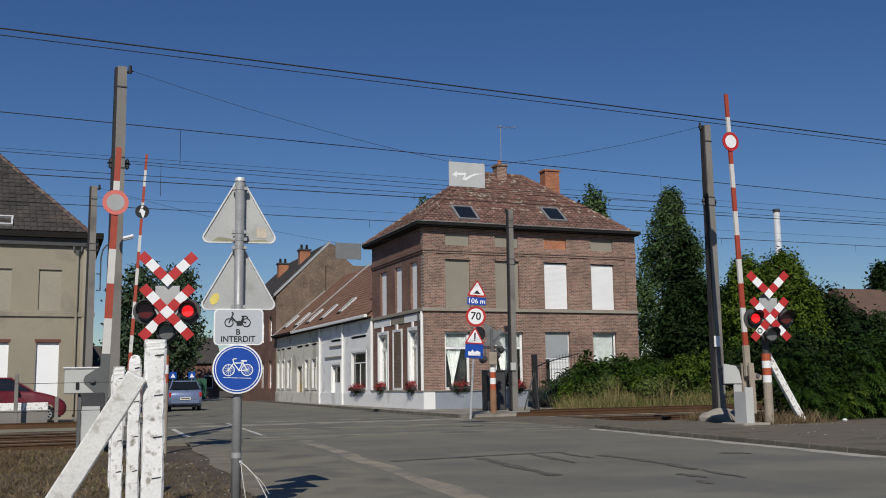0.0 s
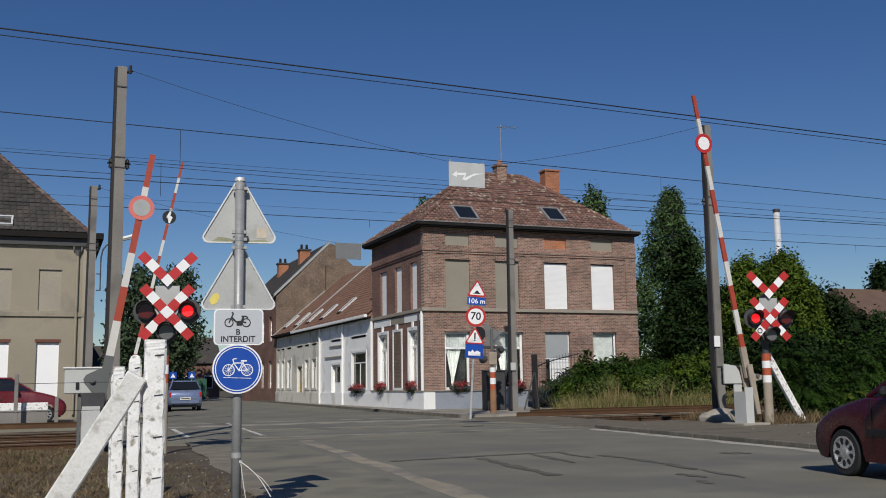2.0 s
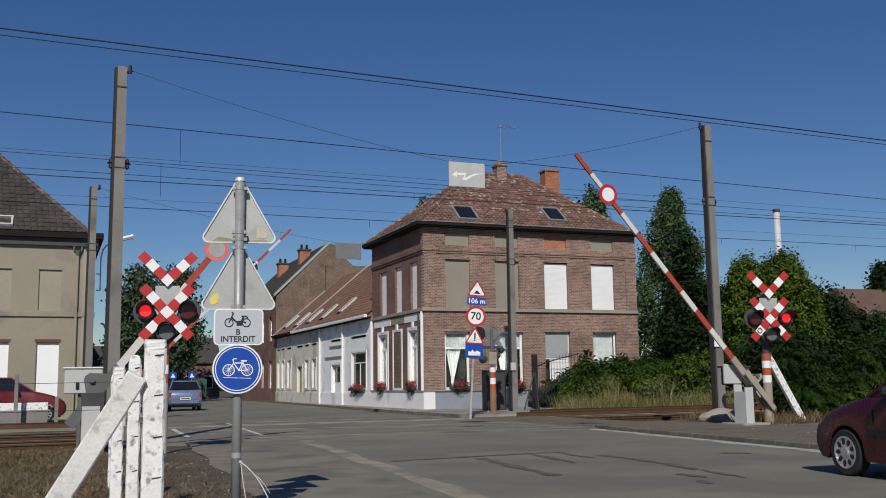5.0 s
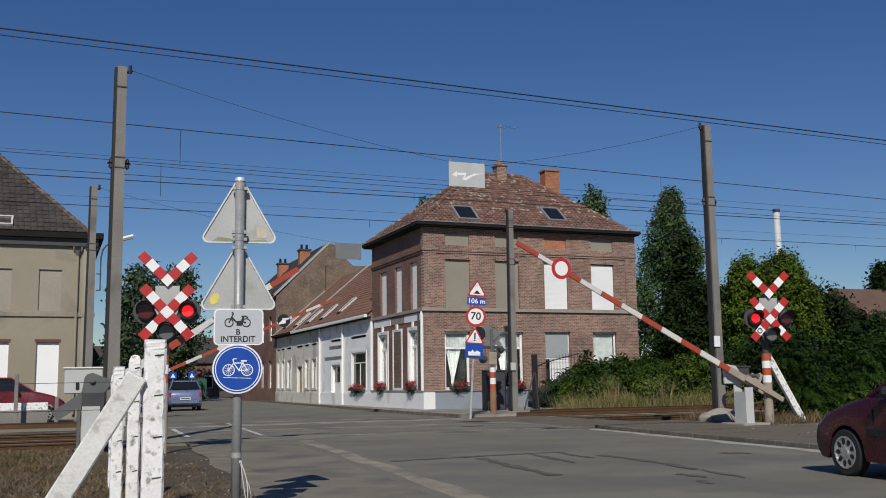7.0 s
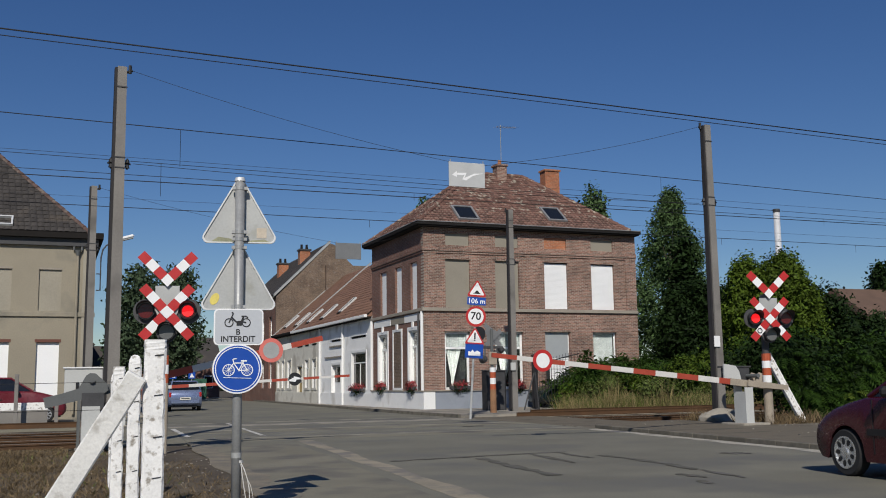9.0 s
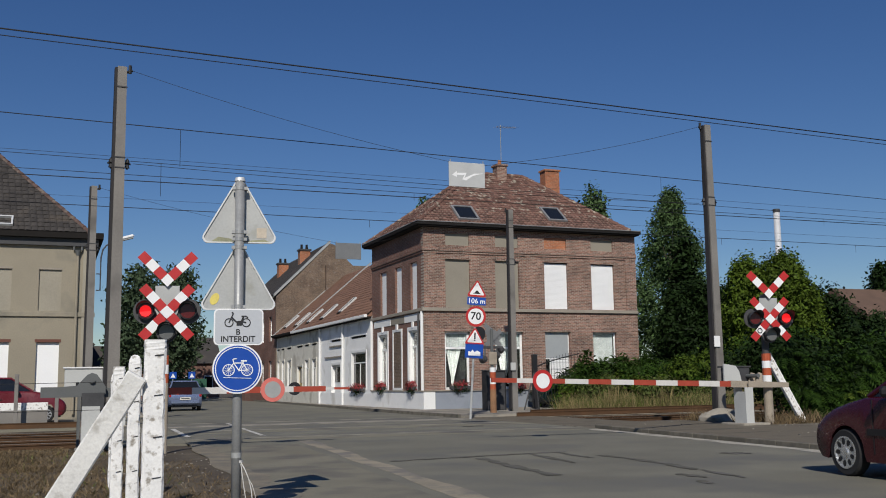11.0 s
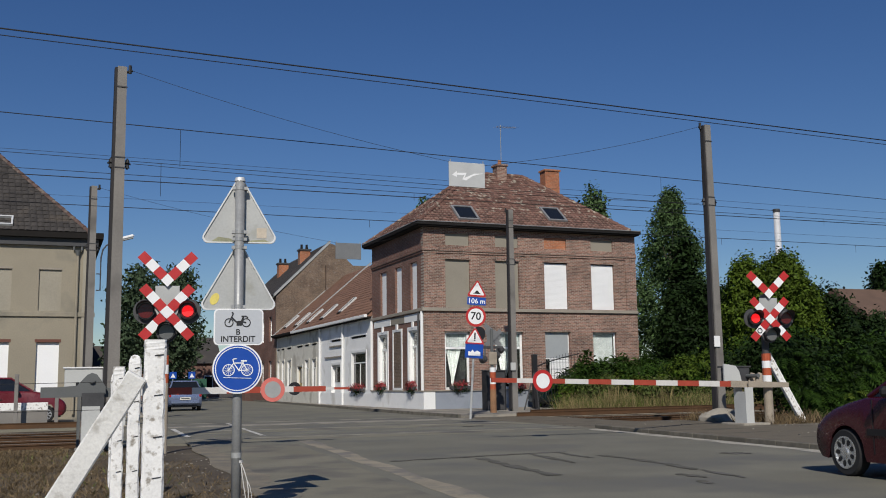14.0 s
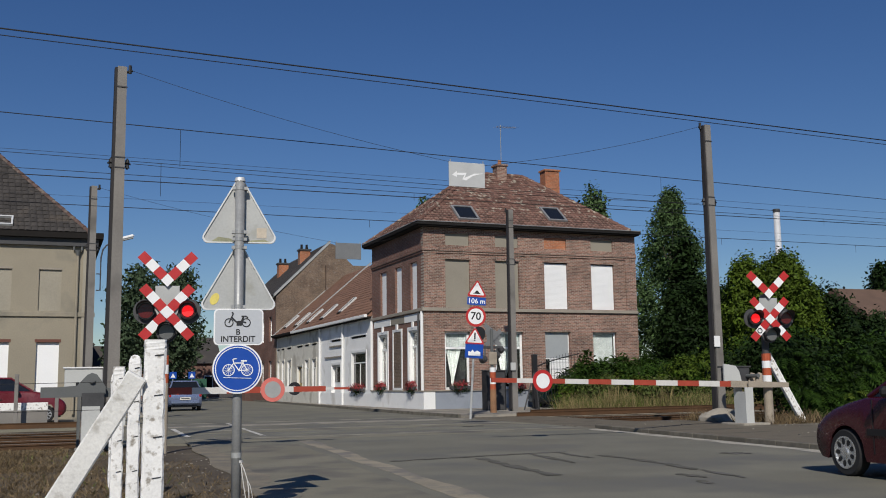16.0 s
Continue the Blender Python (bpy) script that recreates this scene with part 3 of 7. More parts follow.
# tar seams and patches in the carriageway
for pts, w in ((((5.07, 15.05), (6.18, 15.17), (7.28, 15.35), (8.40, 15.41)), 0.050),
               (((6.57, 14.92), (6.35, 13.39), (6.21, 11.64)), 0.060),
               (((8.53, 14.39), (8.46, 12.44), (8.21, 11.40)), 0.050),
               (((8.27, 11.37), (8.08, 10.19)), 0.040),
               (((7.68, 15.40), (7.39, 13.22)), 0.045),
               (((8.19, 15.23), (8.10, 13.94)), 0.050),
               (((7.68, 11.04), (7.68, 10.43)), 0.070),
               (((7.41, 10.25), (7.28, 9.79)), 0.050),
               (((10.42, 13.76), (10.75, 13.39)), 0.120)):
    rngt = random.Random(len(pts) + int(w * 100))
    L, Rr = [], []
    for (x0, y0), (x1, y1) in zip(pts, pts[1:]):
        for i in range(9):
            f = i / 8
            d = Vector((x1 - x0, y1 - y0)).normalized()
            c = Vector((x0 + (x1 - x0) * f, y0 + (y1 - y0) * f)) + Vector((-d.y, d.x)) * rngt.uniform(-0.03, 0.03)
            ww = w * rngt.uniform(0.7, 2.2) * (0.35 + 0.65 * math.sin(math.pi * min(1, max(0.05, f))) if len(pts) == 2 else 1)
            L.append((c.x - d.y * ww, c.y + d.x * ww))
            Rr.append((c.x + d.y * ww, c.y - d.x * ww))
    n0 = len(L)
    tagged(grid_solid("tar_seam", [(x, y, 0.0065) for x, y in L + Rr], [(i, i + 1, n0 + i + 1, n0 + i) for i in range(n0 - 1)], M_TAR), "dark tar repair seam in the asphalt", kind="structure")
# short black bar in the crossing surface
tagged(part("iron_slot", box((10.79, 25.60, -0.02), (11.40, 25.72, 0.013)), M_BLACK, None), "short flat black bar in the road", kind="structure")
# cross bands of asphalt at the rails
for y0, y1, m2 in ((22.3, 23.6, M_ASPHALT2), (26.3, 27.9, M_ASPHALT2), (30.6, 31.8, M_PALE), (33.2, 33.6, M_PALE)):
    strip("crossing_panel", lambda y: left_edge(y) + 0.02, lambda y: right_edge(y) - 0.02, y0, y1, 0.006, 0.01, m2, "worn pale crossing slab across the road", 6)
for yy in (24.2, 25.7, 28.35, 29.85):
    strip("crossing_rail", lambda y: left_edge(y) + 0.02, lambda y: right_edge(y) - 0.02, yy - 0.035, yy + 0.035, 0.007, 0.01, M_RAILROAD, "dull steel rail head flush in the road", 1)
for yy, w in ((23.35, 0.09), (27.55, 0.10), (30.95, 0.12)):
    strip("slab_edge", lambda y: left_edge(y) + 0.02, lambda y: right_edge(y) - 0.02, yy - w, yy + w, 0.009, 0.01, M_SLABEDGE, "pale concrete slab edge across the road", 1)
# white markings before and after the rails
for a, b, w in (((3.39, 29.8), (3.18, 24.6), 0.07), ((5.49, 32.9), (4.91, 24.2), 0.06)):
    a, b = Vector((*a, 0)), Vector((*b, 0))
    s = (b - a).normalized().cross(Vector((0, 0, 1))) * w
    for f0, f1 in ((0, 0.4), (0.48, 1.0)):
        p, q3 = a.lerp(b, f0), a.lerp(b, f1)
        ob = grid_solid("road_marking", [(*(c)[:2], 0.011) for c in (p - s, q3 - s, q3 + s, p + s)], [(0, 1, 2, 3)], M_LINE)
        tagged(ob, "worn white road marking dash", kind="structure")
# right-hand pavement with its kerb stones, up to the tracks
strip("pavement", lambda y: right_edge(y) + 0.14, lambda y: right_edge(y) + 1.5, -10, 22.4, 0.085, 0.3, M_PAVE, "gritty brown pavement behind the kerb", 30, rise=0.065)
strip("verge", lambda y: right_edge(y) + 1.5, lambda y: 70, -10, 22.4, 0.15, 0.3, M_PAVE, "gritty brown verge behind the pavement", 30)
strip("crossing_apron", lambda y: right_edge(y) + 0.0, lambda y: 16.45 - (y - 22.4) * 0.02, 22.4, 32.2, 0.003, 0.3, M_PAVE, "dusty apron beside the crossing", 10)
strip("crossing_apron", lambda y: 1.45, lambda y: left_edge(y), 22.0, 32.2, 0.003, 0.3, M_ASPHALT2, "worn asphalt apron beside the crossing", 10)
kerb = thing("kerb", "row of worn concrete kerb stones", "kerb", kind="structure")
y = 2.0
stone = None
while y < 22.3:
    if stone is None:
        stone = part("kerb_stone", box((0, 0, -0.2), (0.14, 0.977, 0.088), bevel=0.012), M_KERB, kerb)
        ob = stone
    else:
        ob = new("kerb_stone", stone.data)
        ob.parent = kerb
    ob.matrix_local = pose(right_edge(y), y, 0, 0, 0, -5.9)
    y += 0.98
# pavement along the houses beyond the crossing
strip("house_pavement", lambda y: right_edge(y) + 0.12, lambda y: 15.4 if y > 40 else 40, 32.2, 120, 0.10, 0.3, M_PALE, "pale concrete pavement along the house fronts", 60)
strip("house_kerb", lambda y: right_edge(y), lambda y: right_edge(y) + 0.12, 32.2, 120, 0.115, 0.3, M_KERB, "low concrete kerb along the houses", 60)
strip("yard", lambda y: -40, lambda y: left_edge(y) - 0.05, 32.2, 42, 0.02, 0.2, M_ASPHALT2, "grey asphalt yard before the old hall", 12)
strip("left_pavement", lambda y: 1.9 + (y - 42) * 0.08, lambda y: left_edge(y) - 0.05, 42, 120, 0.08, 0.2, M_PALE, "pale concrete pavement on the far street side", 30)


# ---- tracks ----
def track(y, group):
    t = thing("railway_track", "rusty railway track on dark timber sleepers", "railway track", group="railway tracks", kind="structure")
    for dy in (-0.7525, 0.7525):
        prof = [(-0.075, -0.14), (0.075, -0.14), (0.07, -0.125), (0.012, -0.11), (0.012, -0.015), (0.036, -0.005), (0.036, 0.03), (-0.036, 0.03), (-0.036, -0.005), (-0.012, -0.015), (-0.012, -0.11), (-0.07, -0.125)]
        r = part("rail", plate([(y + dy + a, b - 0.036) for a, b in prof], -140, 140, axes="yz"), M_RUST, t)
        part("running_surface", box((-140, y + dy - 0.03, -0.0055), (140, y + dy + 0.03, -0.0025)), M_RAILTOP, r)
    base = None
    for i in range(-40, 75):
        x = i * 0.6
        if 1.3 < x < 16.6:
            continue
        if base is None:
            base = part("sleeper", box((-0.12, -1.3, -0.28), (0.12, 1.3, -0.177), bevel=0.01), M_SLEEPER, t)
            ob = base
        else:
            ob = new("sleeper", base.data)
            ob.parent = t
        ob.matrix_local = pose(x, y, 0)


for ty in (24.95, 29.1):
    track(ty, "railway tracks")
for x0, x1 in ((-140, 1.5), (16.4, 140)):
    strip("ballast_bed", lambda y, a=x0: a, lambda y, b=x1: b, 22.9, 31.3, -0.19, 0.1, M_BALLAST, "dark brown stone ballast", 4, kind="structure")
# spare rails lying beside the far track
for x0, x1, yy, zz in ((16.2, 34, 32.2, 0.06), (15.5, 33, 31.9, -0.02), (-30, 2.0, 33.2, 0.02), (-30, 1.6, 32.8, 0.02)):
    b = plate([(yy - 0.07, zz), (yy + 0.07, zz), (yy + 0.07, zz + 0.03), (yy + 0.02, zz + 0.05), (yy + 0.02, zz + 0.12), (yy + 0.04, zz + 0.16), (yy - 0.04, zz + 0.16), (yy - 0.02, zz + 0.12), (yy - 0.02, zz + 0.05), (yy - 0.07, zz + 0.03)], x0, x1, axes="yz")
    solid("spare_rail", b, M_RUST, "rusty spare rail lying beside the track", "rail", group="spare rails")


# ---- the corner house ----
HX, HY, HW, HD, HE = 15.07, 40.0, 10.85, 7.4, 8.08


def window_unit(parent, m, u0, v0, u1, v1, depth=0.14, transom=None, mullion=None, label="", curtain=0.0, frame=None, wood=None, bar=0.06, pane_m=None):
    """A window in an opening of a wall in its own space m: frame bars, a pane, a near-black sheet as the unlit interior
    and a curtain behind it.
    """
    wood = wood or M_WHITE
    w = part("window", placed(plate_frame(u0, v0, u1, v1, bar, depth, depth + 0.06), m), wood, parent, label)
    inner = bmesh.new()
    if transom:
        box((u0 + bar, depth - 0.01, transom - bar / 2), (u1 - bar, depth + 0.05, transom + bar / 2), inner)
    if mullion:
        for x in mullion:
            box((x - bar / 2, depth - 0.005, v0 + bar), (x + bar / 2, depth + 0.045, (transom or v1) - bar / 2), inner)
    if transom or mullion:
        part("glazing_bar", placed(inner, m), wood, w)
    pane = part("pane", placed(box((u0 + bar, depth + 0.02, v0 + bar), (u1 - bar, depth + 0.028, v1 - bar)), m), pane_m or M_GLASS, w)
    pane.visible_shadow = False
    # near-black sheet behind the pane paints in the unlit interior
    part("room", placed(box((u0 - 0.02, depth + 0.5, v0 - 0.02), (u1 + 0.02, depth + 0.52, v1 + 0.02)), m), M_DARK, w, "near-black sheet in place of the unlit interior")
    if curtain:
        # upper curtain folds; the grey reflection of the pane is mixed into their colour
        for i in range(9):
            a = u0 + bar + (u1 - u0 - 2 * bar) * i / 9
            part("top_lace", placed(box((a, depth + 0.11 + 0.02 * (i % 2), transom), (a + (u1 - u0 - 2 * bar) / 9, depth + 0.115 + 0.02 * (i % 2), v1 - bar)), m), M_LACEREFLECT, w)
        rng = random.Random(int(u0 * 100))
        for side in (0,):
            pts_t, pts_b = [], []
            for i in range(13):
                f = i / 12
                uu = (u0 + bar) + (u1 - u0 - 2 * bar) * (0.04 + f * 0.70)
                dd = depth + 0.10 + 0.03 * math.sin(i * 2.6)
                pts_t.append((uu, dd, (transom or v1) - bar / 2))
                k = curtain if i else 0
                uu2 = (u0 + bar) + (u1 - u0 - 2 * bar) * (0.27 + f * 0.14)
                pts_b.append((uu2, dd, v0 + 0.45))
            verts = pts_t + pts_b + [(p[0] * 0.9 + 0.1 * (u0 + 0.2), p[1], v0 + bar) for p in pts_b]
            bm = bmesh.new()
            vs = [bm.verts.new(p) for p in verts]
            for r in range(2):
                for i in range(12):
                    bm.faces.new((vs[r * 13 + i], vs[r * 13 + i + 1], vs[(r + 1) * 13 + i + 1], vs[(r + 1) * 13 + i]))
            part("curtain", placed(bm, m), M_CURTAIN, w, "tied-back white net curtain")
    return w


def plate_frame(u0, v0, u1, v1, bar, d0, d1):
    bm = bmesh.new()
    box((u0, d0, v0), (u0 + bar, d1, v1), bm)
    box((u1 - bar, d0, v0), (u1, d1, v1), bm)
    box((u0 + bar, d0, v0), (u1 - bar, d1, v0 + bar), bm)
    box((u0 + bar, d0, v1 - bar), (u1 - bar, d1, v1), bm)
    return bm


def flower_box(name, m, u0, u1, v, d, seed):
    t = thing(name, "window box of red geraniums with hanging leaves", "window box")
    part("trough", placed(box((u0, d - 0.2, v), (u1, d - 0.02, v + 0.14), bevel=0.01), m), M_MUDDY, t)
    c = m @ Vector(((u0 + u1) / 2, d - 0.12, v + 0.18))
    ax = (m.to_3x3() @ Vector(((u1 - u0) / 2, 0.1, 0.10)))
    r = [abs(a) for a in ax]
    tagged(leaves("bloom", [(*c, *r)], 320, 0.05, M_FLOWER, t, seed), kind="stuff")
    tagged(leaves("foliage", [(c.x, c.y, c.z - 0.14, r[0], r[1], 0.16), (c.x, c.y, c.z - 0.22, r[0] * 0.8, r[1] * 0.7, 0.07)], 320, 0.045, M_LEAFDARK, t, seed + 1), kind="stuff")
    return t


def corner_house():
    h = thing("house", "two-storey red-brown brick corner house with hipped tile roof", "house")
    mf, ml = Matrix.Translation((HX, HY, 0)), face_y(HX, HY)
    up = [(1.03, 2.21), (3.45, 4.64), (5.93, 7.14), (8.40, 9.63)]
    gf = [(0.96, 2.16), (3.39, 4.77), (5.89, 7.17), (8.39, 9.64)]
    holes = [(a, 4.50, b, 6.65) for a, b in up] + [(a, 0.92, b, 3.45) for a, b in gf] + [(a + 0.02, 7.28, b - 0.02, 7.80) for a, b in up]
    part("wall", placed(wall_mesh(HW, HE, 0.3, holes), mf), M_BRICKF, h, "weathered red-brown brick front")
    lup = [(0.83, 1.67), (2.88, 3.81), (5.1, 6.04)]
    lgf = [(0.80, 1.92), (2.95, 4.05), (5.0, 6.3)]
    lh = [(a, 4.50, b, 6.62) for a, b in lup] + [(lgf[0][0], 0.92, lgf[0][1], 3.55), (lgf[2][0], 0.92, lgf[2][1], 3.55)]
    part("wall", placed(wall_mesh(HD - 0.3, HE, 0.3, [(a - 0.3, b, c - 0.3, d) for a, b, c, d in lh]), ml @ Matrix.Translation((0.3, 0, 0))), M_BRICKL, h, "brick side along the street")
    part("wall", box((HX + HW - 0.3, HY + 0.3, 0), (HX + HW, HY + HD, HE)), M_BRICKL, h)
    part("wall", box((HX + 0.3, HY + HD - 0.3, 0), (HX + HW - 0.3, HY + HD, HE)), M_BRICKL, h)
    # floors and partition in near-black, the unlit interior put into their colour
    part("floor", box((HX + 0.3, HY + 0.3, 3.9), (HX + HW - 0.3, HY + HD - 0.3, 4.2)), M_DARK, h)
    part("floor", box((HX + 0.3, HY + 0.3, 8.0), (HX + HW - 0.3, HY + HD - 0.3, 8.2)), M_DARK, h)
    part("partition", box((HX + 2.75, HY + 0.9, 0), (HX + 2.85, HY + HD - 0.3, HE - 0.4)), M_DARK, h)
    # bands and string courses
    for lo, hi, d in ((6.90, 7.0, 0.05), (7.0, 7.14, 0.09), (7.14, 7.21, 0.05)):
        part("brick_band", box((HX - d, HY - d, lo), (HX + HW, HY - 0.002, hi)), M_BRICKF, h)
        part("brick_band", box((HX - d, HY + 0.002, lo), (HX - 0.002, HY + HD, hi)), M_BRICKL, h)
    part("string_course", box((HX - 0.1, HY - 0.1, 4.33), (HX + HW, HY - 0.002, 4.48), bevel=0.015), M_STONE, h, "weathered stone string course")
    part("string_course", box((HX - 0.1, HY + 0.002, 4.33), (HX - 0.002, HY + HD, 4.48), bevel=0.015), M_STONE, h)
    # corner piers of the wall
    for u in (0.0, 4.95, HW - 0.6):
        part("pier", box((HX + u, HY - 0.05, 4.49), (HX + u + 0.55, HY - 0.002, 6.89)), M_BRICKF, h)
    # closed infills, shutters and windows of the front
    for i, (a, b) in enumerate(up):
        part("attic_panel", placed(box((a + 0.02, 0.07, 7.28), (b - 0.02, 0.12, 7.80)), mf), M_BRICKO if i == 2 else M_BLIND, h, "bricked-up attic opening" if i == 2 else "rendered attic panel")
        part("lintel", placed(box((a - 0.08, -0.025, 6.65), (b + 0.08, -0.002, 6.87)), mf), M_BRICKF, h)
        part("lintel", placed(box((a - 0.10, -0.03, 3.45), (b + 0.10, -0.002, 3.72)), mf), M_BRICKF, h, "soldier-course brick lintel")
        if i < 2:
            part("closed_window", placed(box((a, 0.10, 4.5), (b, 0.16, 6.65)), mf), M_BLIND, h, "walled-up window in beige render")
        else:
            s = part("shutter", placed(box((a, 0.11, 4.5), (b, 0.13, 6.60)), mf), M_SHUTTER, h, "closed white roller shutter")
            for k in range(38):
                z = 4.52 + k * 0.055
                sl = placed(box((a + 0.02, 0.095, z), (b - 0.02, 0.112, z + 0.046)), mf)
                part("slat", sl, M_SHUTTER, s)
    window_unit(h, mf, *(gf[0][0], 0.92, gf[0][1], 3.45), transom=2.73, curtain=1, label="white window with tied net curtains", bar=0.1)
    window_unit(h, mf, *(gf[1][0], 0.92, gf[1][1], 3.45), transom=2.73, curtain=1, label="white window with tied net curtains", bar=0.1)
    w3 = window_unit(h, mf, *(gf[2][0], 0.92, gf[2][1], 3.45), transom=2.25, mullion=(6.2,), label="white window with lowered grey blind")
    part("blind", placed(box((5.95, 0.11, 2.28), (7.11, 0.125, 3.40)), mf), mat("grey_blind", (0.33, 0.35, 0.36), 0.7, var=0.06, bump=0.03), w3, "grey fabric blind")
    part("panel", placed(box((6.24, 0.12, 0.98), (7.11, 0.135, 2.2)), mf), M_WHITE, w3)
    for zz in (1.15, 1.45, 1.75, 2.05):
        part("sash_rail", placed(box((6.24, 0.105, zz), (7.11, 0.119, zz + 0.05)), mf), M_SIGNEDGE, w3)
    w4 = window_unit(h, mf, *(gf[3][0], 0.92, gf[3][1], 3.45), label="white-framed window with a grey sheet as its reflection")
    # grey sheet behind the glass paints in the reflection of this pane
    part("lace", placed(box((8.5, 0.24, 2.0), (9.55, 0.245, 3.4)), mf), M_LACEREFLECT, w4, "grey sheet standing for reflections in the pane")
    for a, b in gf:
        part("sill", placed(box((a - 0.06, -0.1, 0.86), (b + 0.06, 0.10, 0.92), bevel=0.008), mf), M_STONE, h)
    # street side windows
    for a, b in lup:
        s = part("shutter", placed(box((a, 0.11, 4.5), (b, 0.13, 6.62)), ml), M_SHUTTER, h, "closed white roller shutter")
        for k in range(18):
            part("slat", placed(box((a + 0.02, 0.095, 4.52 + k * 0.115), (b - 0.02, 0.112, 4.62 + k * 0.115)), ml), M_SHUTTER, s)
    for i in (0, 2):
        a, b = lgf[i]
        window_unit(h, ml, a, 0.92, b, 3.55, transom=2.85, mullion=((a + b) / 2,), label="tall white street window", bar=0.09)
        part("surround", placed(plate_frame(a - 0.16, 0.9, b + 0.16, 3.72, 0.155, -0.04, 0.0), ml), M_WHITE, h, "white-painted window surround")
        part("keystone", placed(box(((a + b) / 2 - 0.1, -0.07, 3.68), ((a + b) / 2 + 0.1, -0.002, 3.95)), ml), M_WHITE, h)
        part("reveal", placed(plate_frame(a, 0.92, b, 3.55, 0.03, 0.002, 0.138), ml), M_WHITE, h, "white-painted window reveal")
    a, b = lgf[1]
    part("surround", placed(plate_frame(a - 0.12, 0.9, b + 0.12, 3.72, 0.12, -0.04, -0.002), ml), M_WHITE, h)
    part("blind_panel", placed(box((a, -0.012, 0.92), (b, -0.003, 3.6)), ml), M_BRICKG, h, "bricked-in window panel")
    part("keystone", placed(box(((a + b) / 2 - 0.1, -0.07, 3.68), ((a + b) / 2 + 0.1, -0.002, 3.95)), ml), M_WHITE, h)
    for a, b, m2 in ((0.35, 2.45, M_WHITE), (2.5, 4.4, M_BLIND), (4.45, 7.0, M_WHITE)):
        part("fascia", placed(box((a, -0.03, 3.95), (b, -0.003, 4.28)), ml), m2, h, "white painted fascia panel")
    # plinths
    part("plinth", box((HX + 0.45, HY - 0.06, 0), (HX + HW, HY - 0.002, 0.86)), M_BLUEGREY, h, "blue-grey painted plinth")
    part("plinth", box((HX - 0.09, HY - 0.09, 0), (HX + 0.45, HY - 0.002, 0.86)), M_WHITE, h, "white painted corner plinth")
    part("plinth", box((HX - 0.09, HY + 0.002, 0), (HX - 0.002, HY + HD, 0.86)), M_WHITEWALL, h, "whitewashed plinth")
    part("plinth_cap", box((HX - 0.13, HY - 0.13, 0.861), (HX + HW, HY - 0.003, 0.905)), M_STONE, h)
    part("plinth_cap", box((HX - 0.13, HY + 0.003, 0.861), (HX - 0.003, HY + HD, 0.905)), M_STONE, h)
    # downpipes
    for x, y, m2, r, lab in ((HX - 0.06, HY + 0.12, M_WHITE, 0.07, "white downpipe"), (HX - 0.07, HY + 0.52, M_MUDDY, 0.05, "dark downpipe"), (HX - 0.08, HY + HD - 0.15, M_WHITE, 0.08, "white downpipe")):
        part("downpipe", rod((x, y, 0.9), (x, y, 4.33), r, n=10), m2, h, lab)
    # roof with gutter
    o = 0.35
    e0, e1, e2, e3 = (HX - o, HY - o, HE + 0.12), (HX + HW - 0.45, HY - o, HE + 0.12), (HX + HW - 0.45, HY + HD + o, HE + 0.12), (HX - o, HY + HD + o, HE + 0.12)
    r0, r1 = (HX + 4.0, HY + HD / 2, 11.42), (HX + 6.75, HY + HD / 2, 11.42)
    bm = bmesh.new()
    v = [bm.verts.new(p) for p in (e0, e1, e2, e3, r0, r1)]
    for f in ((0, 1, 5, 4), (1, 2, 5), (2, 3, 4, 5), (3, 0, 4), (3, 2, 1, 0)):
        bm.faces.new([v[i] for i in f])
    roof = part("roof", bm, M_SLATE, h, "hipped roof of mottled red-brown tiles")
    tiles_on("tiles", e0, e1, r1, r0, 0.2, 0.21, M_TILE, roof, pieces=300, piece_mat=M_TILEP)
    tiles_on("tiles", e3, e0, r0, r0, 0.2, 0.21, M_TILE, roof, rng=random.Random(5))
    tiles_on("tiles", e1, e2, r1, r1, 0.2, 0.21, M_TILE, roof, rng=random.Random(6))
    for a, b in ((e0, r0), (e1, r1), (r0, r1), (e3, r0)):
        a, b = Vector(a), Vector(b)
        k = int((b - a).length / 0.35)
        for i in range(k):
            p, q4 = a.lerp(b, i / k), a.lerp(b, (i + 1.12) / k)
            part("ridge_tile", rod(p + Vector((0, 0, 0.05)), q4 + Vector((0, 0, 0.03)), 0.11, 0.10, 8), M_TILE, roof)
    part("gutter", plate_frame_flat(HX - o - 0.06, HY - o - 0.06, HX + HW + 0.10, HY + HD + o + 0.06, 0.16, HE + 0.02, HE + 0.16), M_GUTTER, h, "dark zinc box gutter")
    part("gutter_lip", plate_frame_flat(HX - o - 0.07, HY - o - 0.07, HX + HW + 0.11, HY + HD + o + 0.07, 0.03, HE + 0.162, HE + 0.19), M_ZINC, h, "pale zinc gutter edge")
    part("soffit", plate_frame_flat(HX - o, HY - o, HX + HW + 0.05, HY + HD + o, 0.35, HE - 0.04, HE + 0.015), M_GUTTER, h, "dark painted eaves board")
    # roof windows
    sl = math.degrees(math.atan2(11.42 - HE - 0.12, HD / 2 + o))
    for x, w, dy in ((HX + 2.16, 1.04, -0.16), (HX + 6.79, 0.98, 0.10)):
        m2 = pose(x, HY + dy, HE + 0.12 + (dy + o) * math.tan(radians(sl)) + 0.03, sl)
        rw = part("roof_window", plate_frame_flat(-w / 2, 0, w / 2, 1.25, 0.09, 0.0, 0.11), M_ZINC, roof, "tilted roof window in grey frame")
        rw.matrix_local = m2
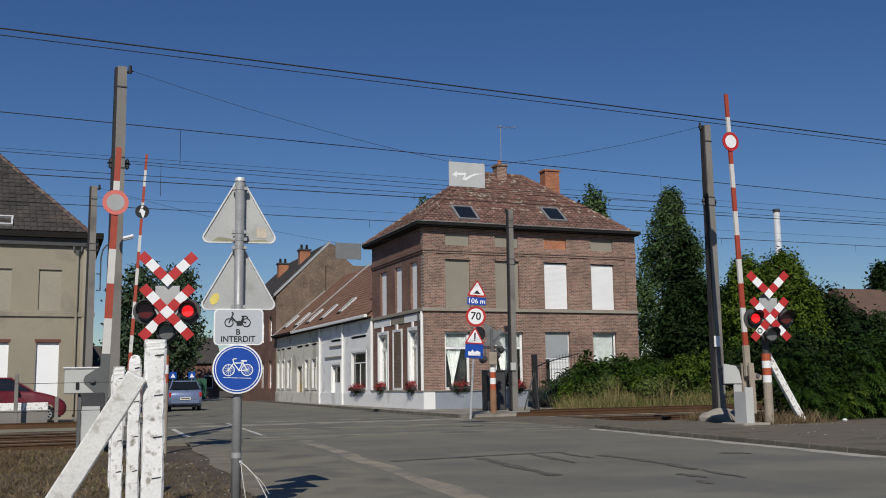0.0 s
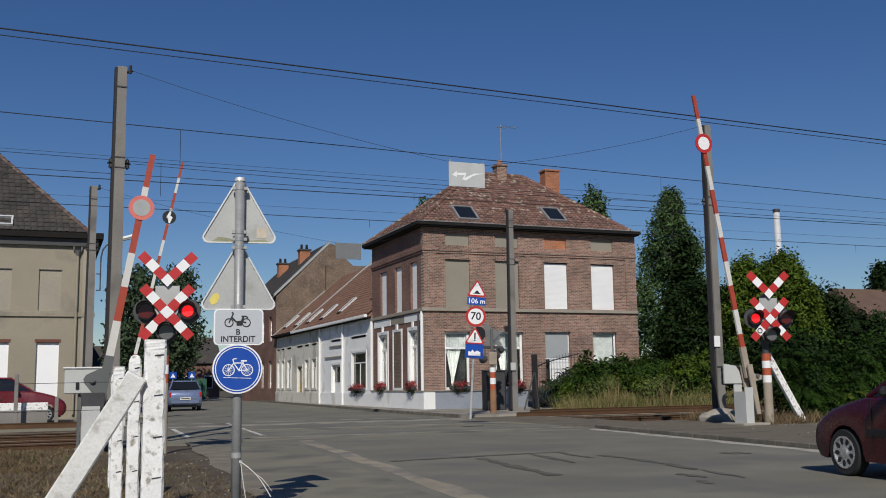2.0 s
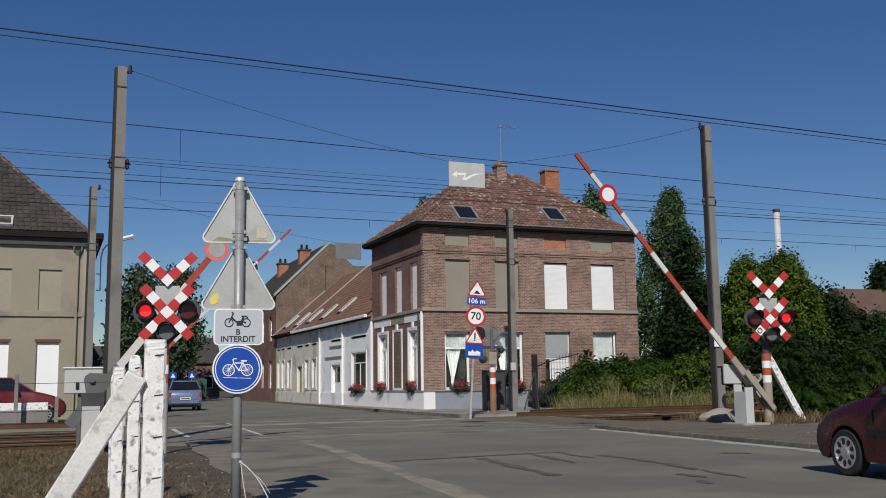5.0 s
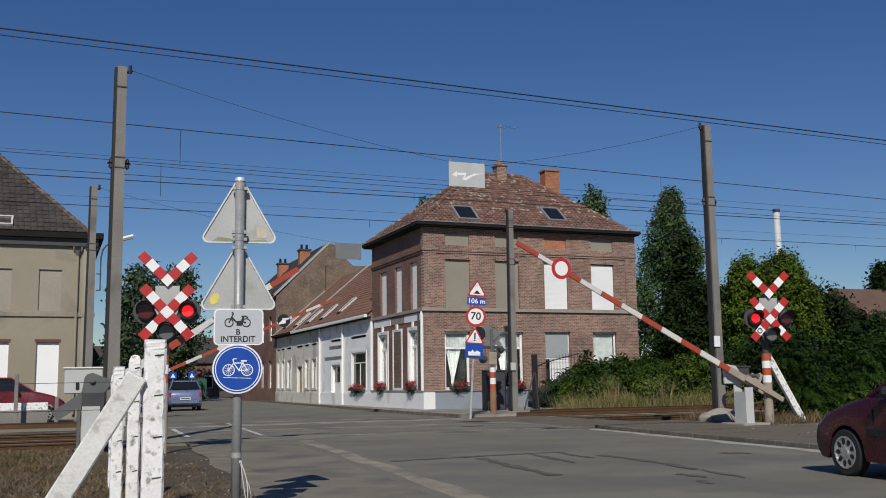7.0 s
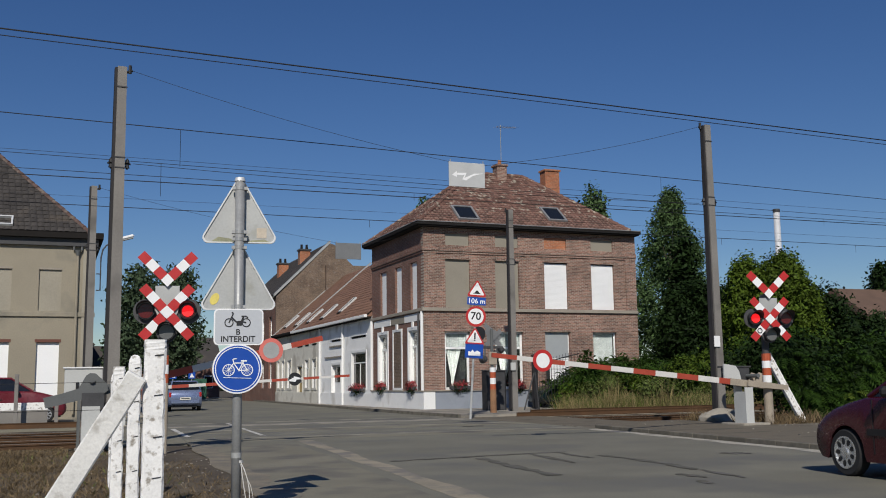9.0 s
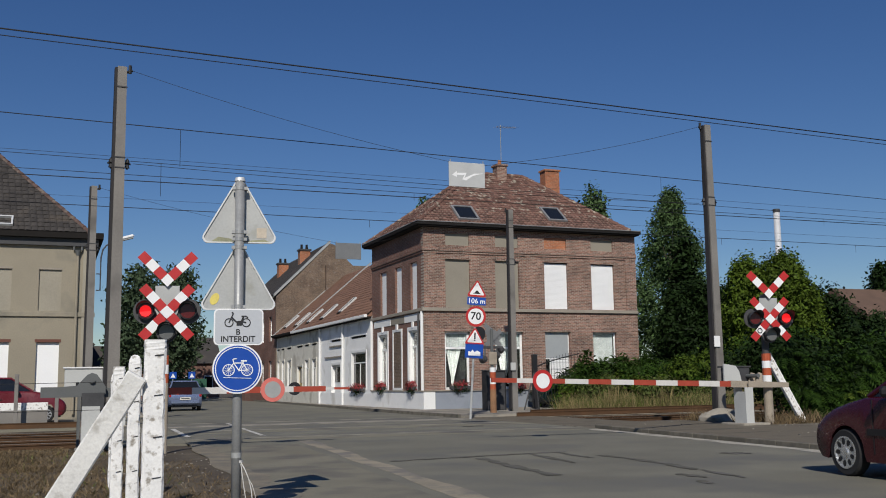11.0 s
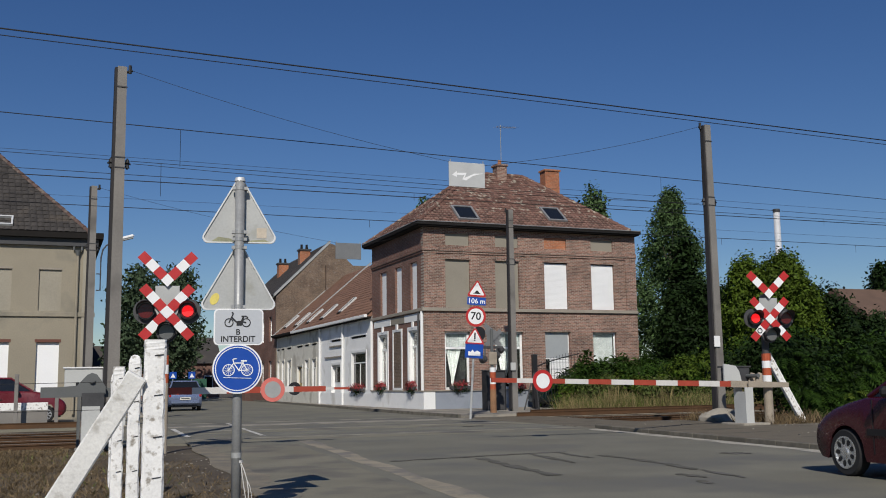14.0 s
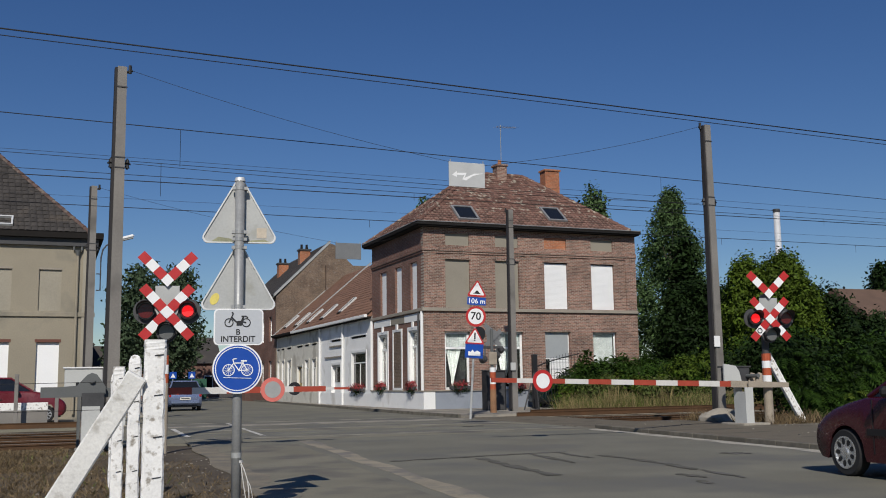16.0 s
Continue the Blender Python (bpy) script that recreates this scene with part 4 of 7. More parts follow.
        part("pane", box((-w / 2 + 0.09, 0.09, 0.04), (w / 2 - 0.09, 1.16, 0.08)), M_CARGLASS, rw)
    # chimneys
    for x0, y0, x1, y1, z0, z1, m2, cap in ((20.26, 43.25, 20.78, 43.8, 10.6, 11.83, M_BRICKF, 1), (23.64, 44.6, 24.46, 45.2, 9.6, 12.08, M_BRICKO, 0)):
        c = part("chimney", box((x0, y0, z0), (x1, y1, z1)), m2, h, "orange brick chimney" if not cap else "brick chimney with flashing")
        part("chimney_cap", box((x0 - 0.06, y0 - 0.06, z1), (x1 + 0.06, y1 + 0.06, z1 + 0.1), bevel=0.01), m2, c)
        if cap:
            part("flashing", box((x0 - 0.05, y0 - 0.03, z0 + 0.38), (x1 + 0.05, y0 - 0.004, z0 + 0.47)), M_SIGNBACK, c)
            part("pot", rod((20.5, 43.5, z1 + 0.1), (20.5, 43.5, z1 + 0.35), 0.1, 0.08, 10), M_BRICKO, c)
    a = part("aerial", rod((20.6, 43.5, 12.0), (20.6, 43.5, 14.0), 0.018, n=6), M_GALV, h, "thin television aerial")
    bm = rod((20.3, 43.4, 13.85), (21.6, 43.7, 13.98), 0.012, n=5)
    for i in range(8):
        p = Vector((20.35, 43.4, 13.86)).lerp(Vector((21.55, 43.68, 13.97)), i / 7)
        rod(p + Vector((0.06, -0.25, 0)), p + Vector((-0.06, 0.25, 0)), 0.007, n=4, bm=bm)
    part("boom", bm, M_GALV, a)
    return h


def plate_frame_flat(x0, y0, x1, y1, w, z0, z1):
    bm = bmesh.new()
    box((x0, y0, z0), (x1, y0 + w, z1), bm)
    box((x0, y1 - w, z0), (x1, y1, z1), bm)
    box((x0, y0 + w, z0), (x0 + w, y1 - w, z1), bm)
    box((x1 - w, y0 + w, z0), (x1, y1 - w, z1), bm)
    return bm


corner_house()
_mf, _ml = Matrix.Translation((HX, HY, 0)), face_y(HX, HY)
flower_box("flower_box", _mf, 1.12, 2.08, 0.93, -0.02, 11)
flower_box("flower_box", _mf, 4.1, 4.7, 0.93, -0.02, 13)
flower_box("flower_box", _ml, 0.95, 1.8, 0.93, -0.02, 15)
flower_box("flower_box", _ml, 5.2, 6.1, 0.93, -0.02, 17)


# ---- the row of low houses along the street ----
RX = 15.07
R_EAVE, R_RX, R_RZ = 4.62, 20.2, 9.25


def row_house(y0, y1, wall, label, holes, skylights, base=M_WHITEWALL, eave=M_WHITE, verge=True):
    h = thing("row_house", label, "house", group="row of low houses")
    m = face_y(RX, y0)
    w = y1 - y0
    part("wall", placed(wall_mesh(w, R_EAVE, 0.3, [x[:4] for x in holes]), m), wall, h)
    part("wall", box((RX + 0.3, y1 - 0.25, 0), (R_RX + 5, y1, R_EAVE)), M_BRICKG, h)
    part("roof", plate([(RX - 0.25, R_EAVE - 0.02), (R_RX, R_RZ), (R_RX + 5.2, R_EAVE), ], y0 + 0.003, y1 - 0.003), M_TILE2, h, "steep orange-brown tile roof")
    r = h.children[-1]
    tiles_on("tiles", (RX - 0.3, y1 - 0.08, R_EAVE + 0.0), (RX - 0.3, y0 + 0.08, R_EAVE + 0.0), (R_RX, y0 + 0.08, R_RZ + 0.05), (R_RX, y1 - 0.08, R_RZ + 0.05), 0.26, 0.30, M_TILE2, r, rng=random.Random(int(y0)))
    for yy in (y1 - 0.16,) if verge else ():
        bm = plate([(RX - 0.3, R_EAVE + 0.05), (R_RX, R_RZ + 0.1), (R_RX, R_RZ + 0.2), (RX - 0.3, R_EAVE + 0.13)], yy, yy + 0.2)
        part("verge", bm, M_SIGNBACK, h, "pale mortar verge")
    part("gutter", box((RX - 0.42, y0 + 0.01, R_EAVE - 0.06), (RX - 0.25, y1 - 0.01, R_EAVE + 0.08), bevel=0.01), eave, h, "eaves gutter")
    part("eaves_board", box((RX - 0.25, y0 + 0.01, R_EAVE - 0.12), (RX - 0.01, y1 - 0.01, R_EAVE - 0.03)), M_GUTTER, h)
    part("plinth", box((RX - 0.06, y0 + 0.01, 0), (RX - 0.002, y1 - 0.01, 0.75)), base, h)
    for x in holes:
        kind = x[4]
        if kind == "door":
            d = part("door", placed(box((x[0], 0.16, 0.1), (x[2], 0.21, x[3])), m), x[5], h, "panelled street door")
            part("handle", placed(rod((x[0] + 0.12, 0.16, 1.1), (x[0] + 0.12, 0.08, 1.1), 0.02, n=6), m), M_CHROME, d)
            part("door_pane", placed(box((x[0] + 0.15, 0.145, 1.35), (x[2] - 0.15, 0.162, x[3] - 0.12)), m), M_CARGLASS, d, "dark door glazing")
        else:
            window_unit(h, m, *x[:4], transom=x[1] + (x[3] - x[1]) * 0.72, mullion=((x[0] + x[2]) / 2,), bar=0.06, depth=0.07, label="tall white-framed window", pane_m=M_CARGLASS)
        part("reveal", placed(plate_frame(x[0], x[1], x[2], x[3], 0.03, 0.002, 0.068), m), M_WHITE, h, "white-painted reveal")
        part("vent", placed(box((x[0] + 0.05, -0.014, 3.62), (x[2] - 0.05, -0.002, 3.72)), m), M_GUTTER, h, "narrow dark vent slot")
        part("ledge", placed(box((x[0] - 0.12, -0.05, 3.73), (x[2] + 0.12, -0.002, 3.78)), m), M_WHITE if wall is M_WHITEWALL else M_CREAM, h)
        part("surround", placed(plate_frame(x[0] - 0.13, max(x[1] - 0.05, 0.02), x[2] + 0.13, x[3] + 0.14, 0.125, -0.035, -0.002), m), M_WHITE if wall is M_WHITEWALL else M_CREAM, h)
    if wall is M_WHITEWALL:
        for a, b, z in ((5.3, 9.0, 2.72), (5.3, 8.0, 3.32)):
            part("moulding", placed(box((a, -0.07, z), (b, -0.002, z + 0.07)), m), M_STONE, h, "grey moulding over the door")
    sl = math.degrees(math.atan2(R_RZ - R_EAVE, R_RX - RX))
    for f, yy in skylights:
        x, z = RX - 0.3 + (R_RX - RX + 0.3) * f, R_EAVE + (R_RZ - R_EAVE) * f
        k = part("roof_window", plate_frame_flat(0, -0.30, 1.25, 0.30, 0.05, 0.03, 0.13), M_SIGNEDGE, r, "pale-framed roof window standing proud")
        k.matrix_local = pose(x, yy, z, 0, -sl, 0)
        part("pane", box((0.05, -0.25, 0.07), (1.20, 0.25, 0.11)), M_CARGLASS, k)
        part("apron", box((-0.16, -0.34, 0.02), (-0.005, 0.34, 0.10)), M_GUTTER, k, "dark lead apron")
    return h


row_house(47.45, 57.5, M_WHITEWALL, "low whitewashed terraced house with flower window", [(1.0, 0.95, 3.55, 2.85, "window"), (5.75, 0.1, 7.6, 2.3, "door", M_WHITE)], [(0.15, 55.0)], M_WHITEWALL, M_WHITE, False)
row_house(57.5, 63.9, M_CREAM, "low cream rendered terraced house", [(1.1, 0.95, 2.1, 2.75, "window"), (2.95, 0.95, 3.9, 2.75, "window"), (4.6, 0.1, 6.0, 2.4, "door", M_OCHRE)], [(0.12, 58.4), (0.11, 61.7)], M_CREAM, M_WHITE)
row_house(63.9, 69.9, M_CREAM, "low grey-cream terraced house with tall windows", [(1.4, 0.95, 2.5, 2.85, "window"), (3.5, 0.95, 4.2, 2.85, "window"), (4.95, 0.95, 5.6, 2.85, "window")], [(0.11, 65.0), (0.12, 68.5)], M_CREAM, M_GUTTER)
flower_box("flower_box", face_y(RX, 47.45), 1.1, 3.5, 0.86, -0.02, 21)
solid("downpipe", rod((RX - 0.08, 52.55, 0.1), (RX - 0.08, 52.55, 4.6), 0.07, n=8), M_WHITE, "white rain downpipe on the house front", "downpipe")
solid("downpipe", rod((RX - 0.08, 57.5, 0.1), (RX - 0.08, 57.5, 4.6), 0.07, n=8), M_WHITE, "white rain downpipe on the house front", "downpipe")


def gable_house(y0, y1):
    h = thing("gable_house", "taller old brick house with blank gable and chimneys", "house")
    zr, xr, ze = 11.55, 19.0, 7.55
    part("wall", plate([(RX - 0.05, 0), (RX - 0.05, ze), (xr, zr), (xr + 0.35, zr - 0.1), (xr + 0.6, zr - 0.5), (xr + 4.2, ze), (xr + 4.2, 0)], y0, y0 + 0.3), M_BRICKG, h, "blank weathered brick gable")
    m = face_y(RX - 0.05, y0 + 0.3)
    part("wall", placed(wall_mesh(y1 - y0, ze, 0.3, [(1.2, 1.0, 2.2, 3.0), (1.2, 4.4, 2.2, 6.2), (4, 1, 5, 3), (4, 4.4, 5, 6.2)]), m), M_BRICKL, h)
    for u in (1.2, 4.0):
        for z0, z1 in ((1.0, 3.0), (4.4, 6.2)):
            window_unit(h, m, u, z0, u + 1.0, z1)
    part("roof", plate([(RX - 0.4, ze - 0.1), (xr, zr + 0.06), (xr + 4.6, ze - 0.1)], y0 + 0.31, y1 + 0.3), M_SLATE, h, "dark tile roof")
    tiles_on("tiles", (RX - 0.4, y1, ze - 0.05), (RX - 0.4, y0 + 0.3, ze - 0.05), (xr, y0 + 0.3, zr + 0.1), (xr, y1, zr + 0.1), 0.3, 0.33, M_SLATE, h.children[-1])
    part("coping", plate([(RX - 0.2, ze), (xr, zr + 0.02), (xr, zr + 0.22), (RX - 0.2, ze + 0.2)], y0 - 0.05, y0 + 0.4), M_SIGNBACK, h, "pale mortar gable coping")
    for yy, x, zt in ((y0 + 3.6, 18.0, 11.45), (y0 + 8.6, 17.45, 10.95)):
        c = part("chimney", box((x - 0.4, yy, 9.0), (x + 0.4, yy + 0.7, zt)), M_BRICKO, h, "orange brick chimney stack")
        part("cap", box((x - 0.48, yy - 0.08, zt), (x + 0.48, yy + 0.78, zt + 0.12)), M_MUDDY, c)
        for dx in (-0.2, 0.2):
            part("pot", rod((x + dx, yy + 0.35, zt + 0.12), (x + dx, yy + 0.35, zt + 0.5), 0.11, 0.09, 8), M_GUTTER, c)
    return h


gable_house(69.9, 84)
solid("parapet_wall", box((18.6, 69.5, 7.6), (22.6, 69.88, 9.9)), M_BRICKG, "old brick chimney breast beside the gable", "wall")


# ---- the old hall beyond the tracks ----
def hall():
    h = thing("old_hall", "beige rendered two-storey hall with hipped grey tile roof", "building")
    x0, x1, y, d, e = -16.0, 1.56, 42.0, 9.0, 7.0
    holes = []
    for k in range(5):
        a = -0.49 - k * 1.83
        holes += [(a - x0, 4.27, a + 0.84 - x0, 5.92), (a - x0, 0.9, a + 0.84 - x0, 3.10)]
    m = Matrix.Translation((x0, y, 0))
    part("wall", placed(wall_mesh(x1 - x0, e, 0.3, holes), m), M_HALL, h, "streaked beige render")
    part("wall", placed(wall_mesh(d, e, 0.3, []), Matrix.Translation((x1, y + 0.3, 0)) @ Matrix.Rotation(radians(90), 4, "Z")), M_HALL, h)
    part("wall", box((x0, y + d, 0), (x1, y + d + 0.3, e)), M_HALL, h)
    for k in range(5):
        a = -0.49 - k * 1.83 - x0
        part("closed_window", placed(box((a, 0.07, 4.27), (a + 0.84, 0.14, 5.92)), m), M_HALLBLIND, h, "walled-up window")
        part("window_edge", placed(box((a - 0.03, -0.012, 5.92), (a + 0.87, -0.001, 6.0)), m), M_STONE, h)
        s = part("shutter", placed(box((a, 0.11, 0.9), (a + 0.84, 0.13, 3.02)), m), M_SHUTTER, h, "closed white shutter")
        part("lintel", placed(box((a - 0.06, -0.012, 3.03), (a + 0.90, 0.10, 3.15)), m), M_LINTEL, h, "red-brown brick lintel")
    part("string_course", box((x0, y - 0.08, 4.04), (x1 + 0.08, y - 0.002, 4.22), bevel=0.01), M_HALL, h)
    part("corner_strip", box((x1 - 0.42, y - 0.05, 0), (x1 + 0.05, y - 0.003, e - 0.02)), M_HALLBLIND, h, "paler corner strip")
    part("gutter", plate_frame_flat(x0 - 0.3, y - 0.35, x1 + 0.32, y + d + 0.6, 0.34, e + 0.18, e + 0.42), M_GUTTER, h, "dark boxed eaves")
    part("eaves_board", plate_frame_flat(x0 - 0.1, y - 0.16, x1 + 0.14, y + d + 0.4, 0.16, e - 0.12, e + 0.176), M_MUDDY, h)
    ap = ((x0 + 4.9, y + d / 2, 12.05), (x1 - 4.7, y + d / 2, 12.05))
    c = [(x0 - 0.3, y - 0.35, e + 0.4), (x1 - 0.22, y - 0.35, e + 0.4), (x1 - 0.22, y + d + 0.6, e + 0.4), (x0 - 0.3, y + d + 0.6, e + 0.4)]
    bm = bmesh.new()
    v = [bm.verts.new(p) for p in (*c, *ap)]
    for f in ((0, 1, 5, 4), (1, 2, 5), (2, 3, 4, 5), (3, 0, 4), (3, 2, 1, 0)):
        bm.faces.new([v[i] for i in f])
    roof = part("roof", bm, M_SLATE, h, "hipped roof of dark grey-brown tiles")
    tiles_on("tiles", c[0], c[1], ap[1], ap[0], 0.24, 0.28, M_SLATE, roof)
    tiles_on("tiles", c[1], c[2], ap[1], ap[1], 0.24, 0.28, M_SLATE, roof)
    a, b = Vector(c[1]), Vector(ap[1])
    for i in range(22):
        part("ridge_tile", rod(a.lerp(b, i / 22) + Vector((0, 0, 0.03)), a.lerp(b, (i + 1.1) / 22) + Vector((0, 0, 0.01)), 0.10, 0.09, 8), M_HIPTILE, roof)
    k = part("roof_window", plate_frame_flat(-0.3, 0, 0.3, 0.6, 0.07, 0, 0.1), M_SIGNEDGE, roof, "small white roof window")
    k.matrix_local = pose(-1.82, y - 0.22, e + 0.58, 44)
    dp = part("downpipe", rod((0.93, y - 0.1, 0.2), (0.93, y - 0.1, 6.65), 0.055, n=8), M_HALL, h, "painted downpipe")
    part("hopper", rod((0.93, y - 0.1, 6.5), (0.93, y - 0.1, 6.72), 0.06, 0.13, 12), M_GREYPAINT, dp, "grey rain hopper")
    for x in (0.78, 1.08):
        part("outlet", rod((x, y - 0.1, 6.72), (x, y - 0.1, 6.98), 0.05, n=8), M_GREYPAINT, dp)
    return h


hall()


# ---- poles, wires ----
def concrete_pole(x, y, z0, top, w, lab, bracket):
    t = thing("catenary_pole", lab, "pole", group="concrete poles beside the crossing")
    bm = bmesh.new()
    a = w / 2
    f, dep, web, fl = 0.80 * a, 0.82 * a, 0.12 * a, 0.3 * a
    sec = [(-f, -dep), (f, -dep), (f, -dep + fl), (web, -dep + fl * 1.15), (web, dep - fl * 1.15), (f, dep - fl), (f, dep), (-f, dep), (-f, dep - fl), (-web, dep - fl * 1.15), (-web, -dep + fl * 1.15), (-f, -dep + fl)]
    lo, hi = [bm.verts.new((p[0] * 1.12, p[1] * 1.12, z0)) for p in sec], [bm.verts.new((p[0] * 0.86, p[1] * 0.86, top)) for p in sec]
    k = len(sec)
    for i in range(k):
        bm.faces.new((lo[i], lo[(i + 1) % k], hi[(i + 1) % k], hi[i]))
    bm.faces.new(hi)
    bm.transform(pose(x, y, 0, 0, 0, 6))
    part("shaft", bm, M_CONC, t, "grey concrete shaft of I section")
    # added dark fill in the left groove, so that flank reads dark
    bm = bmesh.new()
    fill_sec = [(-f - 0.055, -dep + fl), (-web, -dep + fl), (-web, dep - fl), (-f - 0.055, dep - fl)]
    lo, hi = [bm.verts.new((p[0] * 1.11, p[1] * 1.11, z0 + 0.15)) for p in fill_sec], [bm.verts.new((p[0] * 0.87, p[1] * 0.87, top - 0.02)) for p in fill_sec]
    for i in range(4):
        bm.faces.new((lo[i], lo[(i + 1) % 4], hi[(i + 1) % 4], hi[i]))
    bm.faces.new(hi)
    bm.transform(pose(x, y, 0, 0, 0, 6))
    part("trunking", bm, M_GROOVE, t, "dark fill added in the flank groove")
    for z in (top - 0.45, bracket - 0.1, bracket + 0.12):
        bm = box((-f * 1.03, -dep * 1.03, z - 0.012), (f * 1.03, -dep * 0.9, z + 0.012))
        bm.transform(pose(x, y, 0, 0, 0, 6))
        part("band", bm, M_MUDDY, t)
    for s in (-1, 1):
        b = rod((x + s * a * 0.6, y, bracket), (x + s * (a + 0.10), y, bracket), 0.022, n=6)
        for dz in (-0.055, 0.055):
            rod((x + s * (a + 0.03), y, bracket + dz - 0.035), (x + s * (a + 0.03), y, bracket + dz + 0.035), 0.05, 0.035, 10, b)
        rod((x + s * (a + 0.03), y, bracket - 0.12), (x + s * (a + 0.03), y, bracket + 0.12), 0.018, n=6, bm=b)
        part("insulator", b, M_BLACK, t, "dark insulator on bracket")
    return t


def near_pole(x, y, z0, lab, s):
    t = concrete_pole(x, y, z0, 8.0, 0.27, lab, 5.9)
    b = rod((x + s * 0.1, y, 7.9), (x + s * 0.22, y, 7.95), 0.03, n=6)
    rod((x + s * 0.17, y, 7.88), (x + s * 0.17, y, 8.06), 0.035, n=8, bm=b)
    part("top_insulator", b, M_BLACK, t, "dark pole-top insulator")
    return t


near_pole(1.22, 21.38, -0.1, "tall grooved concrete pole at the track side", 1)
p2 = near_pole(16.22, 21.36, 0.0, "tall grooved concrete pole on a rough footing", -1)
bm = bmesh.new()
bmesh.ops.create_icosphere(bm, subdivisions=3, radius=0.5)
for v in bm.verts:
    v.co = Vector((v.co.x * 1.25, v.co.y * 0.9, max(v.co.z, -0.2) * 0.62)) * (1 + 0.22 * noise.noise(v.co * 3))
bm.transform(Matrix.Translation((16.22, 21.3, 0.16)))
part("footing", bm, M_PALE, p2, "rough lump of concrete footing")
part("notice", box((16.04, 21.2, 2.05), (16.22, 21.212, 2.33)), M_SIGNWHITE, p2, "small white notice plate")
p3 = near_pole(1.21, 34.8, 0.0, "tall grooved concrete pole before the old hall", 1)
p4 = near_pole(16.8, 34.8, 0.05, "tall grooved concrete pole before the brick house", -1)


def wire(a, b, r, sag, lab, name="overhead_wire", n=24, group="overhead wires"):
    a, b = Vector(a), Vector(b)
    pts = [a.lerp(b, i / n) - Vector((0, 0, 4 * sag * (i / n) * (1 - i / n))) for i in range(n + 1)]
    return solid(name, tube(pts, r, 5), M_WIRE, lab, "wire", group=group)


# span wires with their hanging warning panels
for (xa, xb, yy, p, q6) in ((1.42, 16.02, 21.37, (8.73, 6.48), (9.67, 6.44)), (1.41, 16.6, 34.8, (9.66, 6.40), (10.64, 6.38))):
    wire((xa, yy, 7.95), (p[0], yy, p[1]), 0.005, 0.12, "thin span wire to a hanging panel", "span_wire", 12)
    wire((q6[0], yy, q6[1]), (xb, yy, 7.95), 0.005, 0.12, "thin span wire to a hanging panel", "span_wire", 12)
    s = thing("warning_panel", "grey panel with a pale lightning arrow hung from span wire", "sign", group="hanging warning panels")
    a = part("board", box((p[0], yy - 0.012, p[1] - 0.6), (q6[0], yy + 0.012, p[1]), bevel=0.004), M_PANEL if yy < 30 else M_GREYBACK, s)
    for k in (p[0] + 0.04, q6[0] - 0.04):
        part("hook", rod((k, yy, p[1] - 0.06), (k, yy, p[1] + 0.06), 0.012, n=6), M_GALV, s)
    if yy < 30:
        z = p[1] - 0.3
        x = p[0]
        part("arrow", plate([(x + 0.08, z - 0.02), (x + 0.2, z + 0.08), (x + 0.2, z + 0.03), (x + 0.46, z + 0.05), (x + 0.40, z - 0.08), (x + 0.66, z + 0.04), (x + 0.9, z + 0.06), (x + 0.62, z - 0.02), (x + 0.44, z - 0.14), (x + 0.34, z - 0.12), (x + 0.40, z - 0.01), (x + 0.2, z - 0.02), (x + 0.2, z - 0.07)], yy - 0.016, yy - 0.0125), M_SIGNWHITE, s, "pale lightning arrow")

# feeder pair, running wires, contact wires: pairs of points far to each side
OVERHEAD = (((-1.19, 21.44, 8.6), (24.29, 22.93, 8.6), 0.017, "black feeder wire high over the road"), ((-1.21, 21.87, 8.6), (24.71, 23.34, 8.6), 0.011, "black feeder wire high over the road"),
                     ((-1.21, 23.23, 7.3), (26.73, 25.43, 7.3), 0.011, "carrying wire of the overhead line"), ((-1.38, 27.27, 7.4), (29.44, 28.05, 7.4), 0.005, "thin wire of the overhead line"),
                     ((-1.35, 26.77, 7.2), (29.62, 28.25, 7.2), 0.008, "carrying wire of the overhead line"), ((-1.28, 25.78, 6.6), (27.34, 26.09, 6.6), 0.008, "running wire of the overhead line"),
                     ((-1.27, 25.56, 6.4), (26.72, 25.5, 6.4), 0.012, "running wire of the overhead line"), ((-1.21, 24.94, 5.6), (26.36, 25.23, 5.6), 0.009, "contact wire over the track"),
                     ((-1.42, 29.2, 6.6), (30.5, 29.17, 6.6), 0.004, "thin wire of the overhead line"))
for a, b, r, lab in OVERHEAD:
    a, b = Vector(a), Vector(b)
    wire(a + (a - b) * 0.8, b + (b - a) * 1.2, r, 0.0, lab, n=4)
wire((1.5, 21.4, 5.92), (15.9, 21.36, 5.85), 0.006, 0.1, "cross wire between the pole brackets")
# droppers that hang from the wires: place along x, which wire, length
for x, k, ln in ((2.72, 2, 0.9), (2.62, 4, 0.9), (9.5, 5, 0.22), (18.3, 5, 0.22), (24.5, 5, 0.22), (7.9, 7, 0.2), (19.5, 7, 0.2), (25.0, 7, 0.25), (20.5, 8, 0.7), (17.0, 2, 0.7)):
    a, b = Vector(OVERHEAD[k][0]), Vector(OVERHEAD[k][1])
    p = a.lerp(b, (x - a.x) / (b.x - a.x))
    solid("dropper", rod(p, p - Vector((0, 0, ln)), 0.006, n=4), M_WIRE, "thin vertical dropper below a wire", "wire", group="droppers")


